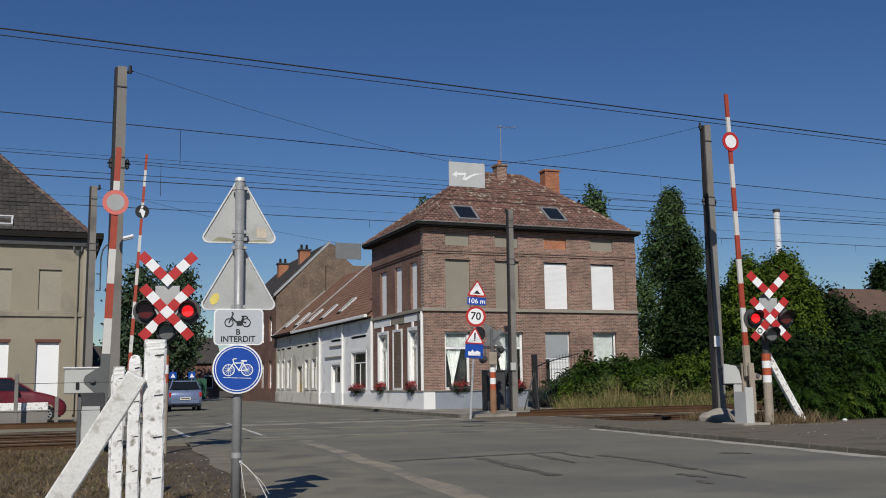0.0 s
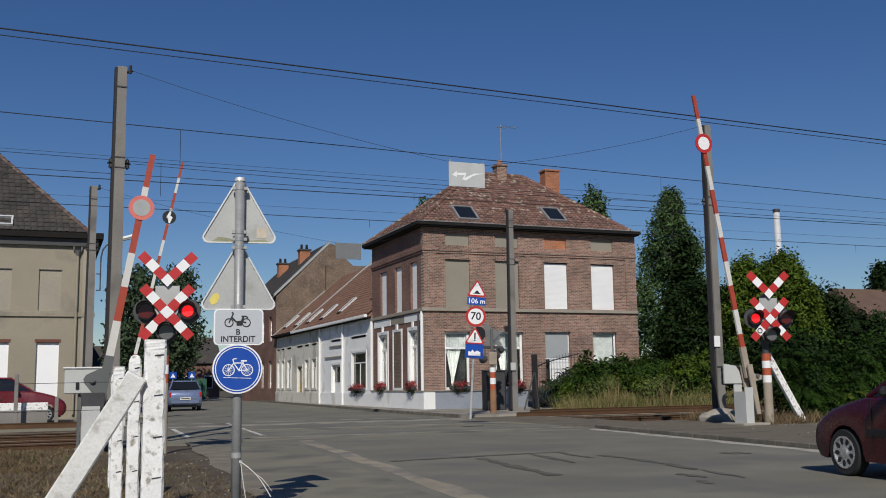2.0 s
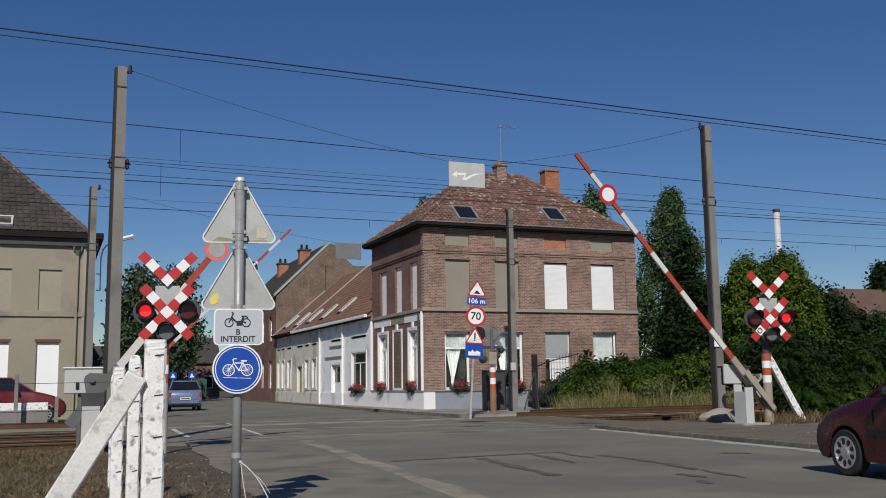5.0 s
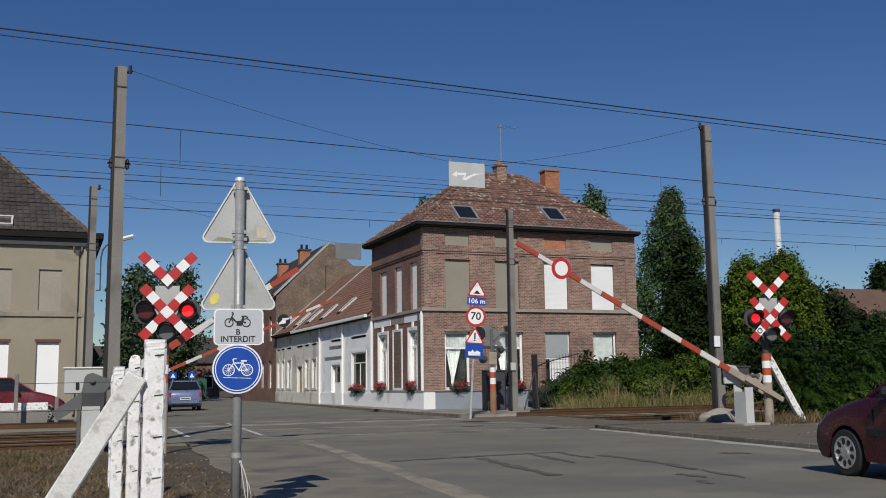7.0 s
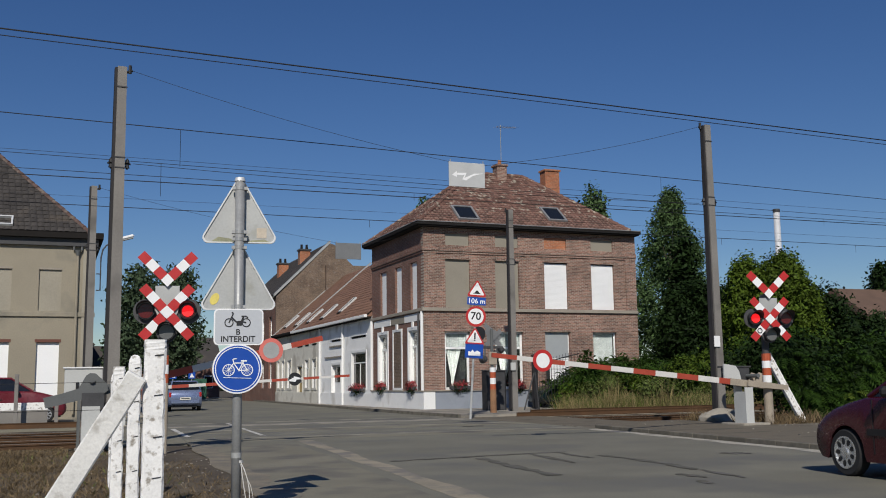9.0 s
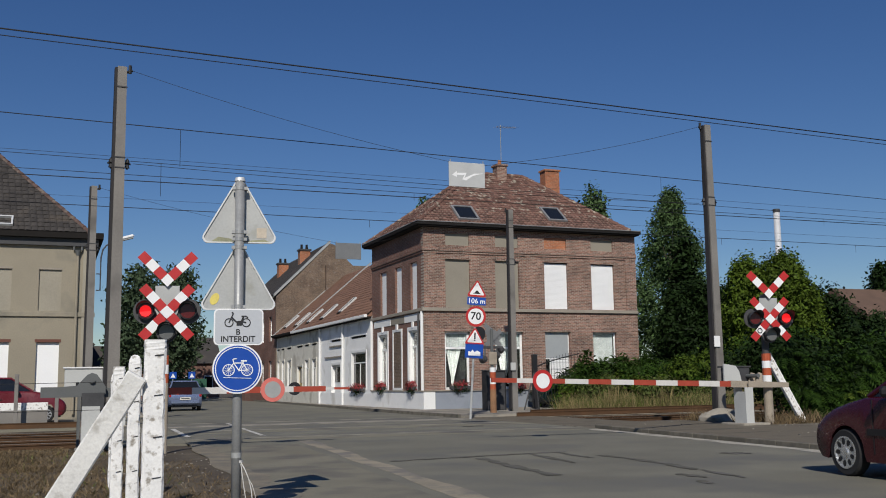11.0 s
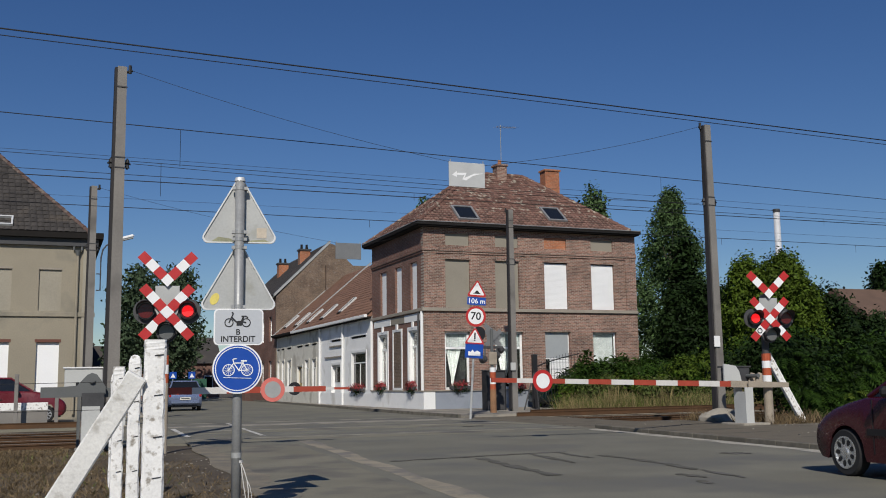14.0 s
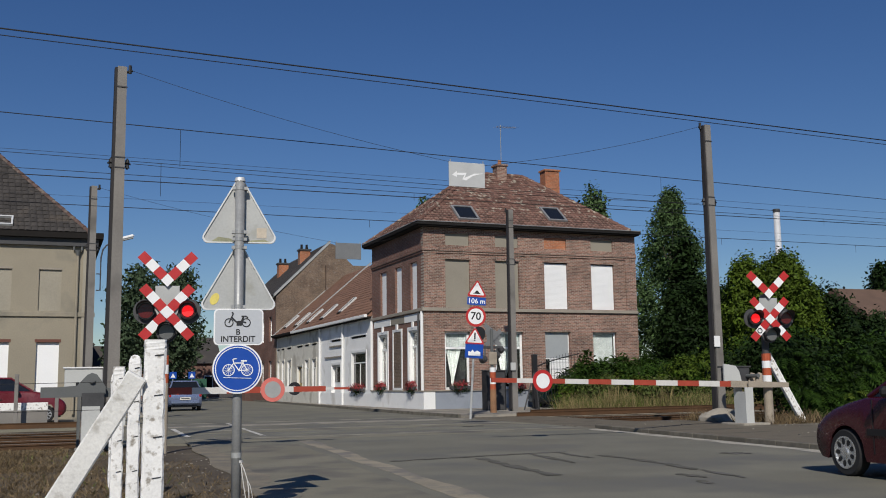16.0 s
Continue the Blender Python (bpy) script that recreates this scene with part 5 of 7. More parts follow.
# ---- level crossing signals ----
def ring(cx, cz, r, w, d0, d1, n=28, bm=None):
    bm = bm or bmesh.new()
    o, i2 = circle(cx, cz, r, n), circle(cx, cz, r - w, n)
    vo, vi = [[bm.verts.new((p[0], d, p[1])) for p in o] for d in (d0, d1)], [[bm.verts.new((p[0], d, p[1])) for p in i2] for d in (d0, d1)]
    for k in range(n):
        j = (k + 1) % n
        bm.faces.new((vo[0][k], vo[0][j], vi[0][j], vi[0][k]))
        bm.faces.new((vo[1][k], vi[1][k], vi[1][j], vo[1][j]))
        bm.faces.new((vo[0][k], vo[1][k], vo[1][j], vo[0][j]))
        bm.faces.new((vi[0][k], vi[0][j], vi[1][j], vi[1][k]))
    return bm


def crossing_signal(m, lab, bands, base_m, pr=0.105, L=0.57, back=0.1):
    t = thing("crossing_signal", lab, "traffic signal", m, group="level crossing signals")
    zc = 2.40
    W = 0.088

    def arm(cx, cz, ang, l0, l1, d, name, n, first):
        rot = Matrix.Translation((cx, 0, cz)) @ Matrix.Rotation(-ang, 4, "Y")
        step = (l1 - l0) / n
        holder = None
        for i in range(n):
            b = box((l0 + i * step, -d - 0.018, -W), (l0 + (i + 1) * step, -d, W))
            b.transform(rot)
            mm = M_SIGNRED if (i + first) % 2 == 0 else M_SIGNWHITE
            if holder is None:
                holder = part(name, b, mm, t)
            else:
                part("band", b, mm, holder)
    part("backing", plate([(-0.22, zc + 0.05), (0, zc - 0.40), (0.22, zc + 0.05), (0.22, zc + 0.50), (-0.22, zc + 0.50)], 0.0, 0.02), M_SIGNBACK, t, "grey backing plate")
    arm(0, zc, radians(47), -L, L, 0.02, "cross_arm", 7, 0)
    arm(0, zc, radians(133), -L, L, 0.045, "cross_arm", 7, 0)
    arm(0, zc + 0.60, radians(45), 0.09, L * 1.06, 0.02, "upper_arm", 3, 0)
    arm(0, zc + 0.60, radians(135), 0.09, L * 1.06, 0.045, "upper_arm", 3, 0)
    b = plate([(-0.12, zc + 0.60), (0, zc + 0.475), (0.12, zc + 0.60), (0, zc + 0.725)], -0.066, -0.0645)
    part("tip", b, M_SIGNWHITE, t)
    b = plate([(-0.12, zc), (0, zc - 0.12), (0.12, zc), (0, zc + 0.12)], -0.066, -0.0645)
    part("centre", b, M_SIGNWHITE, t)
    # lamp heads with round backs and hoods
    for x, z, lens, nm in ((-0.38, zc + 0.02, M_LAMPOFF, "red lamp head with hood"), (0.38, zc + 0.02, M_LAMPOFF, "red lamp head with hood"), (0.0, zc - 0.37, M_LENSW, "white lamp head with hood")):
        r = 0.235 if z > zc else 0.19
        lamp = part("lamp_head", plate([(x + p[0], z + p[1]) for p in circle(0, 0, r)], 0.025, 0.05), M_MUDDY, t, nm)
        part("housing", rod((x, 0.05, z), (x, 0.16, z), 0.17, 0.14, 18), M_BLACK, lamp)
        part("lens", rod((x, -0.085, z), (x, -0.07, z), 0.135, n=20), lens, lamp)
        part("barrel", rod((x, 0.03, z), (x, -0.072, z), 0.155, n=20), M_BLACK, lamp)
        hood = bmesh.new()
        n = 16
        rows = []
        for d, rr in ((-0.07, 0.158), (-0.30, 0.17)):
            rows.append([])
            for i in range(n + 1):
                a = math.pi * (-0.12 + 1.24 * i / n)
                dd = d if d > -0.1 else -0.12 - 0.2 * max(math.sin(a), 0) ** 0.7
                rows[-1].append((x + rr * math.cos(a), dd, z + rr * math.sin(a)))
        for off in (0, 0.008):
            vs = [[hood.verts.new((p[0], p[1], p[2] + off)) for p in r2] for r2 in rows]
            for i in range(n):
                hood.faces.new((vs[0][i], vs[0][i + 1], vs[1][i + 1], vs[1][i]))
        part("hood", hood, M_MUDDY, lamp)
    lit = part("lit_lamp", rod((0, -0.100, 0), (0, -0.088, 0), 0.105, n=20), M_LAMPON, t, "glowing red lamp")
    lit.matrix_local = pose(-0.38, 0, zc + 0.02)
    # post
    part("collar", rod((0, back, 1.60), (0, back, 2.15), pr * 0.8, n=14), M_MUDDY, t, "dark collar below the lamps")
    part("arm", box((-0.04, 0.03, 2.0), (0.04, back + 0.08, 3.0)), M_GREYPAINT, t)
    z = 1.60
    for i in range(bands):
        part("painted_band", rod((0, back, z - 0.17), (0, back, z), pr, n=14), M_BANDRED if i % 2 == 0 else M_SIGNWHITE, t)
        z -= 0.17
    part("post", rod((0, back, -0.2), (0, back, z), pr, n=14), base_m, t, "weathered grey-brown post")
    return t, lit


SIG_LEFT, LIT_LEFT = crossing_signal(pose(2.02, 19.0, 0.2, 0, 0, -10), "level crossing signal with red-white double cross", 3, M_POSTCONC, 0.05, 0.65)
SIG_RIGHT, LIT_RIGHT = crossing_signal(pose(15.76, 18.72, 0.2, 0, 0, -14), "level crossing signal on a concrete post by the kerb", 4, M_POSTCONC, 0.105, 0.64, 0.28)
b = ring(-0.27, 2.13, 0.062, 0.018, -0.052, -0.048, 20)
part("badge", b, M_BLACK, SIG_RIGHT, "small black ring on the white band")


def far_signal():
    t = thing("crossing_signal", "back of a level crossing signal on banded post", "traffic signal", pose(15.37, 33.6, 0), group="level crossing signals")
    z = 1.76
    for i, hgt in enumerate((0.17, 0.22, 0.22, 0.20)):
        part("painted_band", rod((0, 0, z - hgt), (0, 0, z), 0.115, n=12), M_BANDRED if i % 2 else M_SIGNWHITE, t)
        z -= hgt
    part("post", rod((0, 0, 0), (0, 0, z), 0.12, n=12), mat("rusty_post", (0.28, 0.15, 0.08), 0.85, var=0.3), t, "rust-brown post foot")
    part("mast", rod((0, 0.03, 1.76), (0, 0.03, 3.2), 0.06, n=10), M_GREYPAINT, t, "thin grey mast")
    # backs of the lamp heads on their cross arm
    part("cross_arm", box((-0.42, 0.02, 2.46), (0.46, 0.09, 2.56), bevel=0.01), M_MUDDY, t, "dark steel cross arm")
    for x, z0, r in ((-0.30, 2.08, 0.17), (0.22, 2.22, 0.19), (0.42, 2.42, 0.15)):
        lamp = part("lamp_head", rod((x, -0.02, z0), (x, 0.2, z0), 0.6 * r, r, 16), M_MUDDY, t, "dark back of a lamp head")
        part("cable_gland", rod((x, -0.05, z0 - 0.06), (x, -0.02, z0), 0.035, n=8), M_BLACK, lamp)
        part("hanger", rod((x, 0.05, z0), (x * 0.9, 0.05, 2.5), 0.03, n=6), M_GREYPAINT, lamp)
    part("junction_box", box((-0.16, -0.08, 1.86), (0.16, 0.02, 2.34), bevel=0.02), M_POSTCONC, t, "weathered junction box")
    part("counter_plate", rod((-0.48, 0.12, 3.02), (-0.48, 0.16, 3.02), 0.27, n=24), M_BLACK, t, "round black back plate")
    # pale grey backs of the crossed boards
    for ang, zz in ((42, 2.86), (-42, 2.86), (38, 3.1)):
        b = box((-0.42, 0.0, -0.08), (0.42, 0.018, 0.08))
        b.transform(Matrix.Translation((0.1, 0.12 + 0.0004 * ang, zz)) @ Matrix.Rotation(radians(ang), 4, "Y"))
        part("board_back", b, M_GREYBACK, t, "grey back of a crossing board")
    part("backing", plate([(-0.12, 2.6), (0.34, 2.6), (0.4, 3.05), (0.1, 3.2), (-0.16, 3.05)], 0.15, 0.17), M_GREYBACK, t, "grey backing plate")
    return t


far_signal()


# ---- barriers ----
DROP = 0.2                       # the arm hangs this far below its pivot when closed


def barrier(lab, piv, z0, length, side, bands, disc_r, disc_at, disc_rim, disc_face, h, tail, motor=True, scale=1.0):
    """A barrier: a fixed machine and an arm that lies along +x (side 1) or -x (side -1) from its pivot when closed."""
    t = thing("crossing_barrier", lab, "barrier", Matrix.Translation(EYE) @ Matrix.Scale(scale, 4) @ Matrix.Translation(-Vector(EYE)), group="crossing barriers")
    x, y, zp = piv
    x -= 0.06 * (side < 0)
    nar, low = (0.0, 0.26) if motor else (0.03, 0.42)
    bm2 = bmesh.new()
    xp = x - 0.30 * motor
    nar += 0.06 * motor
    box((xp - 0.17 + nar, y - 0.21, z0), (xp + 0.17 - nar, y - 0.18, zp - low), bm2)
    box((xp - 0.17 + nar, y + 0.18, z0), (xp + 0.17 - nar, y + 0.21, zp - low * (0.3 if motor else 1)), bm2)
    box((xp - 0.17 + nar, y - 0.18, z0), (xp - 0.14 + nar, y + 0.18, zp - low - 0.1), bm2)
    part("pedestal", bm2, M_CABINET, t, "pale painted steel pedestal")
    if motor:
        part("motor_box", box((x - 0.5, y + 0.22, zp - 0.2), (x + 0.1, y + 0.55, zp + 0.2), bevel=0.02), M_MUDDY, t, "dark grey motor housing")
        part("guard", box((x - 0.54, y + 0.2, zp + 0.202), (x + 0.12, y + 0.6, zp + 0.24)), M_MUDDY, t, "dark cover plate")
        part("cheek", plate([(x - 0.70, zp - 0.17), (x - 0.20, zp - 0.17), (x - 0.26, zp + 0.1), (x - 0.36, zp + 0.24), (x - 0.70, zp + 0.29)], y + 0.15, y + 0.19), M_CABINET, t, "pale painted side cheek")
    else:
        part("bearing", box((x - 0.15, y - 0.17, zp - 0.45), (x + 0.2, y + 0.17, zp - 0.2)), M_MUDDY, t, "dark bearing block")
    part("axle", rod((x, y - 0.2, zp), (x, y + 0.3, zp), 0.045, n=12), M_GREYPAINT, t)
    part("foot", box((xp - 0.22, y - 0.26, z0 - 0.1), (x + 0.22, y + 0.6, z0 + 0.05), bevel=0.02), M_PALE, t)
    start = 0.72 if motor else 0.45
    arm = part("arm", box((min(0, side * start), -0.04, -h * 1.15 - DROP), (max(0, side * start), 0.04, h * 1.15 - DROP)), M_POSTCONC if motor else M_GREYPAINT, t, "red and white banded arm")
    arm.location = piv
    step = (length - 0.45) / bands
    for i in range(bands):
        a, b = max(start, 0.45 + i * step), 0.45 + (i + 1) * step
        f = 1 - 0.3 * (i + 0.5) / bands
        part("band", box((a if side > 0 else -b, -0.025, -h * f - DROP), (b if side > 0 else -a, 0.025, h * f - DROP)), M_BOOMRED if (bands - 1 - i) % 2 == 0 else M_BOOMWHITE, arm)
    for yy in (-0.13, 0.13):
        c = plate([(side * p[0], p[1]) for p in (((0.22, -0.1), (0.08, 0.10), (0.0, 0.125), (-0.06, 0.10), (-0.22, -0.08), (-0.5, -0.10), (-tail, -0.10), (-tail, -0.27), (0.1, -0.27), (0.22, -0.22)) if not motor else ((0.30, -0.27), (0.30, -0.13), (0.08, -0.13), (0.0, 0.08), (-0.09, 0.06), (-0.1, -0.13), (-tail, -0.145), (-tail, -0.255), (-0.1, -0.27)))], yy - 0.02, yy + 0.02)
        part("counterweight_arm", c, M_POSTCONC if motor else M_GREYPAINT, arm, "steel counterweight arm")
    part("counterweight", box((min(-side * tail, -side * (tail - 0.35)), -0.11, -0.26 if not motor else -0.25), (max(-side * tail, -side * (tail - 0.35)), 0.11, -0.12 if not motor else -0.15), bevel=0.01), M_GREYPAINT, arm)
    x = side * disc_at
    part("disc", plate(circle(x, -DROP, disc_r), -0.045, -0.028), disc_rim, arm, "round disc with a coloured rim" if disc_face else "black round disc with pale zigzag")
    if disc_face:
        part("disc_face", plate(circle(x, -DROP, disc_r * 0.68), -0.049, -0.0455), disc_face, arm)
    else:
        part("zigzag", plate([(p1, p2 - DROP) for p1, p2 in [(x - disc_r * 0.9, -0.02), (x - 0.02, 0.06), (x - 0.04, 0.10), (x + disc_r * 0.9, 0.03), (x + disc_r * 0.9, -0.02), (x + 0.06, -0.02), (x + 0.02, -0.1), (x - disc_r * 0.9, -0.06)]], -0.049, -0.0455), M_SIGNWHITE, arm)
    return arm


BOOM_R = barrier("long red and white barrier with a round sign", (15.44, 18.95, 1.28), 0.15, 6.8, -1, 11, 0.235, 5.615, M_SIGNRED, M_SIGNWHITE, 0.066, 0.86)
BOOM_L = barrier("short red and white barrier with a faded disc", (0.67, 17.5, 1.34), 0.17, 4.0, 1, 6, 0.215, 3.03, M_FADERED, M_SIGNBACK, 0.066, 0.78, False, 1.166)
BOOM_F = barrier("thin red and white barrier beyond the tracks", (2.16, 33.0, 1.34), 0.0, 7.5, 1, 13, 0.22, 5.57, M_BLACK, None, 0.055, 0.9, False)

# pale switch cabinet behind the left barrier
cab = thing("switch_cabinet", "pale grey switch cabinet on two legs", "cabinet")
part("body", box((0.31, 21.75, 1.1), (1.06, 22.15, 1.62), bevel=0.02), M_CABINET, cab)
part("cap", box((0.28, 21.72, 1.622), (1.09, 22.18, 1.65)), M_SIGNWHITE, cab)
part("latch", box((0.53, 21.72, 1.2), (0.59, 21.748, 1.34)), M_BLACK, cab, "black latch")
for lx in (0.58, 0.80):
    part("leg", box((lx, 21.85, -0.1), (lx + 0.06, 22.05, 1.1)), M_GREYPAINT, cab)

# leaning white beam behind the right signal
lb = thing("leaning_beam", "white painted timber beam leaning by the signal post", "beam")
bm = box((-0.06, -0.05, 0), (0.06, 0.05, 2.05), bevel=0.01)
bm.transform(pose(17.10, 19.3, 0.10, 0, -31, 0))
part("plank", bm, M_FLAKE, lb)
bm = box((-0.02, -0.06, 0.1), (0.03, -0.04, 2.0))
bm.transform(pose(17.18, 19.3, 0.10, 0, -31, 0))
part("batten", bm, M_FLAKE, lb)


# ---- road signs ----
def stroke(bm, pts, w, d0, d1):
    for (x0, z0), (x1, z1) in zip(pts, pts[1:]):
        d = Vector((x1 - x0, z1 - z0)).normalized() * w / 2
        plate([(x0 - d.y, z0 + d.x), (x1 - d.y, z1 + d.x), (x1 + d.y, z1 - d.x), (x0 + d.y, z0 - d.x)], d0, d1, bm=bm)
    return bm


def tri(cz_base, half, h):
    return [(-half, cz_base), (half, cz_base), (0, cz_base + h)]


def sign_stack():
    t = thing("road_sign_post", "galvanised post with triangle sign backs, cycle sign and moped panel", "road sign", pose(1.665, 9.45, 0, 0, 0, -10))
    part("pole", rod((0, 0, -0.3), (0, 0, 3.19), 0.045, n=20), M_GALV, t, "galvanised round pole", True)
    part("pole_cap", rod((0, 0, 3.19), (0, 0, 3.225), 0.052, 0.046, 20), M_SIGNEDGE, t)
    for zb, hh in ((2.595, 0.62), (1.945, 0.615)):
        b = part("triangle_sign", plate(rounded(tri(zb, 0.385, 0.68), 0.05), 0.075, 0.09), M_SIGNBACK, t, "grey back of a triangular sign")
        bm = bmesh.new()
        o, i2 = rounded(tri(zb - 0.002, 0.388, 0.685), 0.052), rounded(tri(zb + 0.010, 0.365, 0.647), 0.045)
        k = len(o)
        v = [[bm.verts.new((p[0], d, p[1])) for p in ps] for ps, d in ((o, 0.06), (i2, 0.06), (o, 0.095), (i2, 0.0745))]
        for j in range(k):
            q7 = (j + 1) % k
            bm.faces.new((v[0][j], v[0][q7], v[1][q7], v[1][j]))
            bm.faces.new((v[0][j], v[2][j], v[2][q7], v[0][q7]))
            bm.faces.new((v[1][j], v[1][q7], v[3][q7], v[3][j]))
        part("rim", bm, M_SIGNEDGE, b, "folded pale rim")
    part("moss_stain", plate([(-0.28, 2.60), (0.3, 2.60), (0.24, 2.635), (0.05, 2.615), (-0.1, 2.64), (-0.20, 2.655)], 0.0735, 0.0745), M_MOSS, t, "greenish moss stain")
    part("sticker", plate(rect(0.165, 2.645, 0.26, 2.745), 0.0725, 0.0735), M_STICKER, t, "faded beige sticker")
    part("sticker", plate([(-0.225 + 0.042 * math.cos(a) + 0.015 * math.sin(a), 2.05 + 0.056 * math.sin(a)) for a in [i * math.tau / 20 for i in range(20)]], 0.0725, 0.0745), M_YELLOW, t, "yellow oval sticker")
    for z in (3.12, 2.69, 2.62, 2.54, 1.97):
        c = part("clamp", rod((0, 0, z - 0.018), (0, 0, z + 0.018), 0.0485, n=20), M_GALV, t, "steel clamp band")
        part("bolt", box((0.04, -0.025, z - 0.015), (0.072, 0.025, z + 0.015)), M_GALV, c)
        part("bolt", box((-0.072, -0.025, z - 0.015), (-0.04, 0.025, z + 0.015)), M_GALV, c)
    # moped panel
    p = part("panel", plate(rounded(rect(-0.225, 1.6, 0.235, 1.945), 0.045), -0.075, -0.06), M_SIGNWHITE, t, "white panel with moped symbol")
    part("border", plate(rounded(rect(-0.212, 1.612, 0.222, 1.933), 0.036), -0.0775, -0.0755), mat("panel_grey", (0.47, 0.49, 0.52), 0.5, var=0.05), p)
    b = ring(-0.085, 1.812, 0.042, 0.009, -0.081, -0.078, 24)
    ring(0.075, 1.812, 0.042, 0.009, -0.081, -0.078, 24, b)
    stroke(b, [(-0.085, 1.812), (-0.045, 1.90), (-0.06, 1.91)], 0.012, -0.0812, -0.0782)
    stroke(b, [(-0.062, 1.865), (-0.02, 1.82), (0.03, 1.822), (0.05, 1.87)], 0.016, -0.0814, -0.0784)
    stroke(b, [(0.03, 1.822), (0.075, 1.812)], 0.014, -0.0816, -0.0786)
    stroke(b, [(0.03, 1.872), (0.075, 1.872), (0.09, 1.855)], 0.013, -0.0818, -0.0788)
    stroke(b, [(-0.015, 1.80), (0.035, 1.80)], 0.03, -0.0820, -0.0790)
    part("moped_symbol", b, M_BLACK, p, "black moped symbol")
    m0 = Matrix.Rotation(radians(90), 4, "X")
    lettering("letter", "B", 0.075, Matrix.Translation((0.0, -0.079, 1.722)) @ m0, M_BLACK, p, "black capital letter")
    lettering("lettering", "INTERDIT", 0.074, Matrix.Translation((0.0, -0.079, 1.655)) @ m0 @ Matrix.Diagonal((1.0, 1.06, 1, 1)), M_BLACK, p, "black capital lettering")
    # cycle path disc
    c = part("round_sign", plate(circle(0, 1.378, 0.232, 40), -0.085, -0.06), M_SIGNWHITE, t, "blue round cycle sign with white rim")
    part("ring", plate(circle(0, 1.378, 0.218, 40), -0.0875, -0.0855), M_SIGNBLUE, c)
    part("ring", ring(0, 1.378, 0.206, 0.008, -0.090, -0.0878, 40), M_SIGNWHITE, c)
    b = ring(-0.082, 1.366, 0.056, 0.008, -0.091, -0.0885, 26)
    ring(0.088, 1.366, 0.056, 0.008, -0.091, -0.0885, 26, b)
    for i in range(6):
        for cx in (-0.082, 0.088):
            a = i * math.pi / 6
            stroke(b, [(cx - 0.05 * math.cos(a), 1.366 - 0.05 * math.sin(a)), (cx + 0.05 * math.cos(a), 1.366 + 0.05 * math.sin(a))], 0.003, -0.0905, -0.0886)
    stroke(b, [(-0.082, 1.366), (-0.035, 1.432), (0.05, 1.432), (0.088, 1.366), (0.012, 1.362), (-0.035, 1.432)], 0.010, -0.0914, -0.0884)
    stroke(b, [(0.012, 1.362), (0.055, 1.448)], 0.010, -0.0918, -0.0884)
    stroke(b, [(-0.035, 1.432), (-0.045, 1.468), (-0.01, 1.474)], 0.010, -0.0922, -0.0884)
    stroke(b, [(0.03, 1.452), (0.085, 1.452)], 0.014, -0.0926, -0.0884)
    stroke(b, [(-0.13, 1.298), (0.13, 1.288)], 0.005, -0.0914, -0.0884)
    part("bicycle_symbol", b, M_SIGNWHITE, c, "white bicycle symbol")
    part("tape", rod((0, 0, 0.55), (0, 0, 0.6), 0.0475, n=16), M_SIGNBACK, t)
    return t


sign_stack()


def speed_post():
    t = thing("road_sign_post", "thin post with speed limit and warning signs", "road sign", pose(13.21, 30.75, 0.0, 0, 3.9, -12))
    part("pole", rod((0, 0, -0.1), (0, 0, 4.5), 0.04, n=10), M_PALEPOLE, t, "grey metal pole")

    def triangle(zb, name):
        a = part(name, plate(rounded(tri(zb, 0.36, 0.6), 0.05), -0.07, -0.05), M_SIGNRED, t, "red-rimmed triangular warning sign")
        part("face", plate(rounded(tri(zb + 0.06, 0.27, 0.45), 0.03), -0.075, -0.0705), M_SIGNWHITE, a)
        return a
    a = triangle(4.12, "warning_sign")
    part("hump_symbol", plate([(-0.14, 4.22), (0.14, 4.22), (0.07, 4.27), (0.03, 4.33), (-0.03, 4.33), (-0.07, 4.27)], -0.079, -0.0755), M_BLACK, a)
    b = part("distance_plate", plate(rect(-0.32, 3.84, 0.32, 4.10), -0.07, -0.05), M_SIGNBLUE, t, "blue distance plate with pale lettering")
    m0 = Matrix.Rotation(radians(90), 4, "X")
    lettering("lettering", "106 m", 0.24, Matrix.Translation((0, -0.073, 3.965)) @ m0, M_SIGNWHITE, b)
    c = part("speed_limit_sign", plate(circle(0, 3.45, 0.35), -0.07, -0.05), M_SIGNRED, t, "round red-rimmed speed limit sign")
    part("face", plate(circle(0, 3.45, 0.27), -0.075, -0.0705), M_SIGNWHITE, c)
    lettering("numerals", "70", 0.36, Matrix.Translation((0, -0.077, 3.45)) @ m0, M_BLACK, c)
    d = triangle(2.50, "warning_sign")
    part("mark", plate(rect(-0.025, 2.68, 0.025, 2.9), -0.079, -0.0755), M_BLACK, d)
    part("dot", plate(rect(-0.025, 2.62, 0.025, 2.66), -0.079, -0.0755), M_BLACK, d)
    e = part("crossing_panel_sign", plate(rect(-0.31, 2.04, 0.31, 2.52), -0.07, -0.05), M_SIGNBLUE, t, "blue panel with white vehicle symbol")
    part("symbol", plate([(-0.2, 2.12), (0.22, 2.12), (0.22, 2.24), (0.1, 2.30), (0.02, 2.24), (-0.06, 2.32), (-0.12, 2.24), (-0.2, 2.27)], -0.074, -0.0705), M_SIGNWHITE, e)
    return t


speed_post()

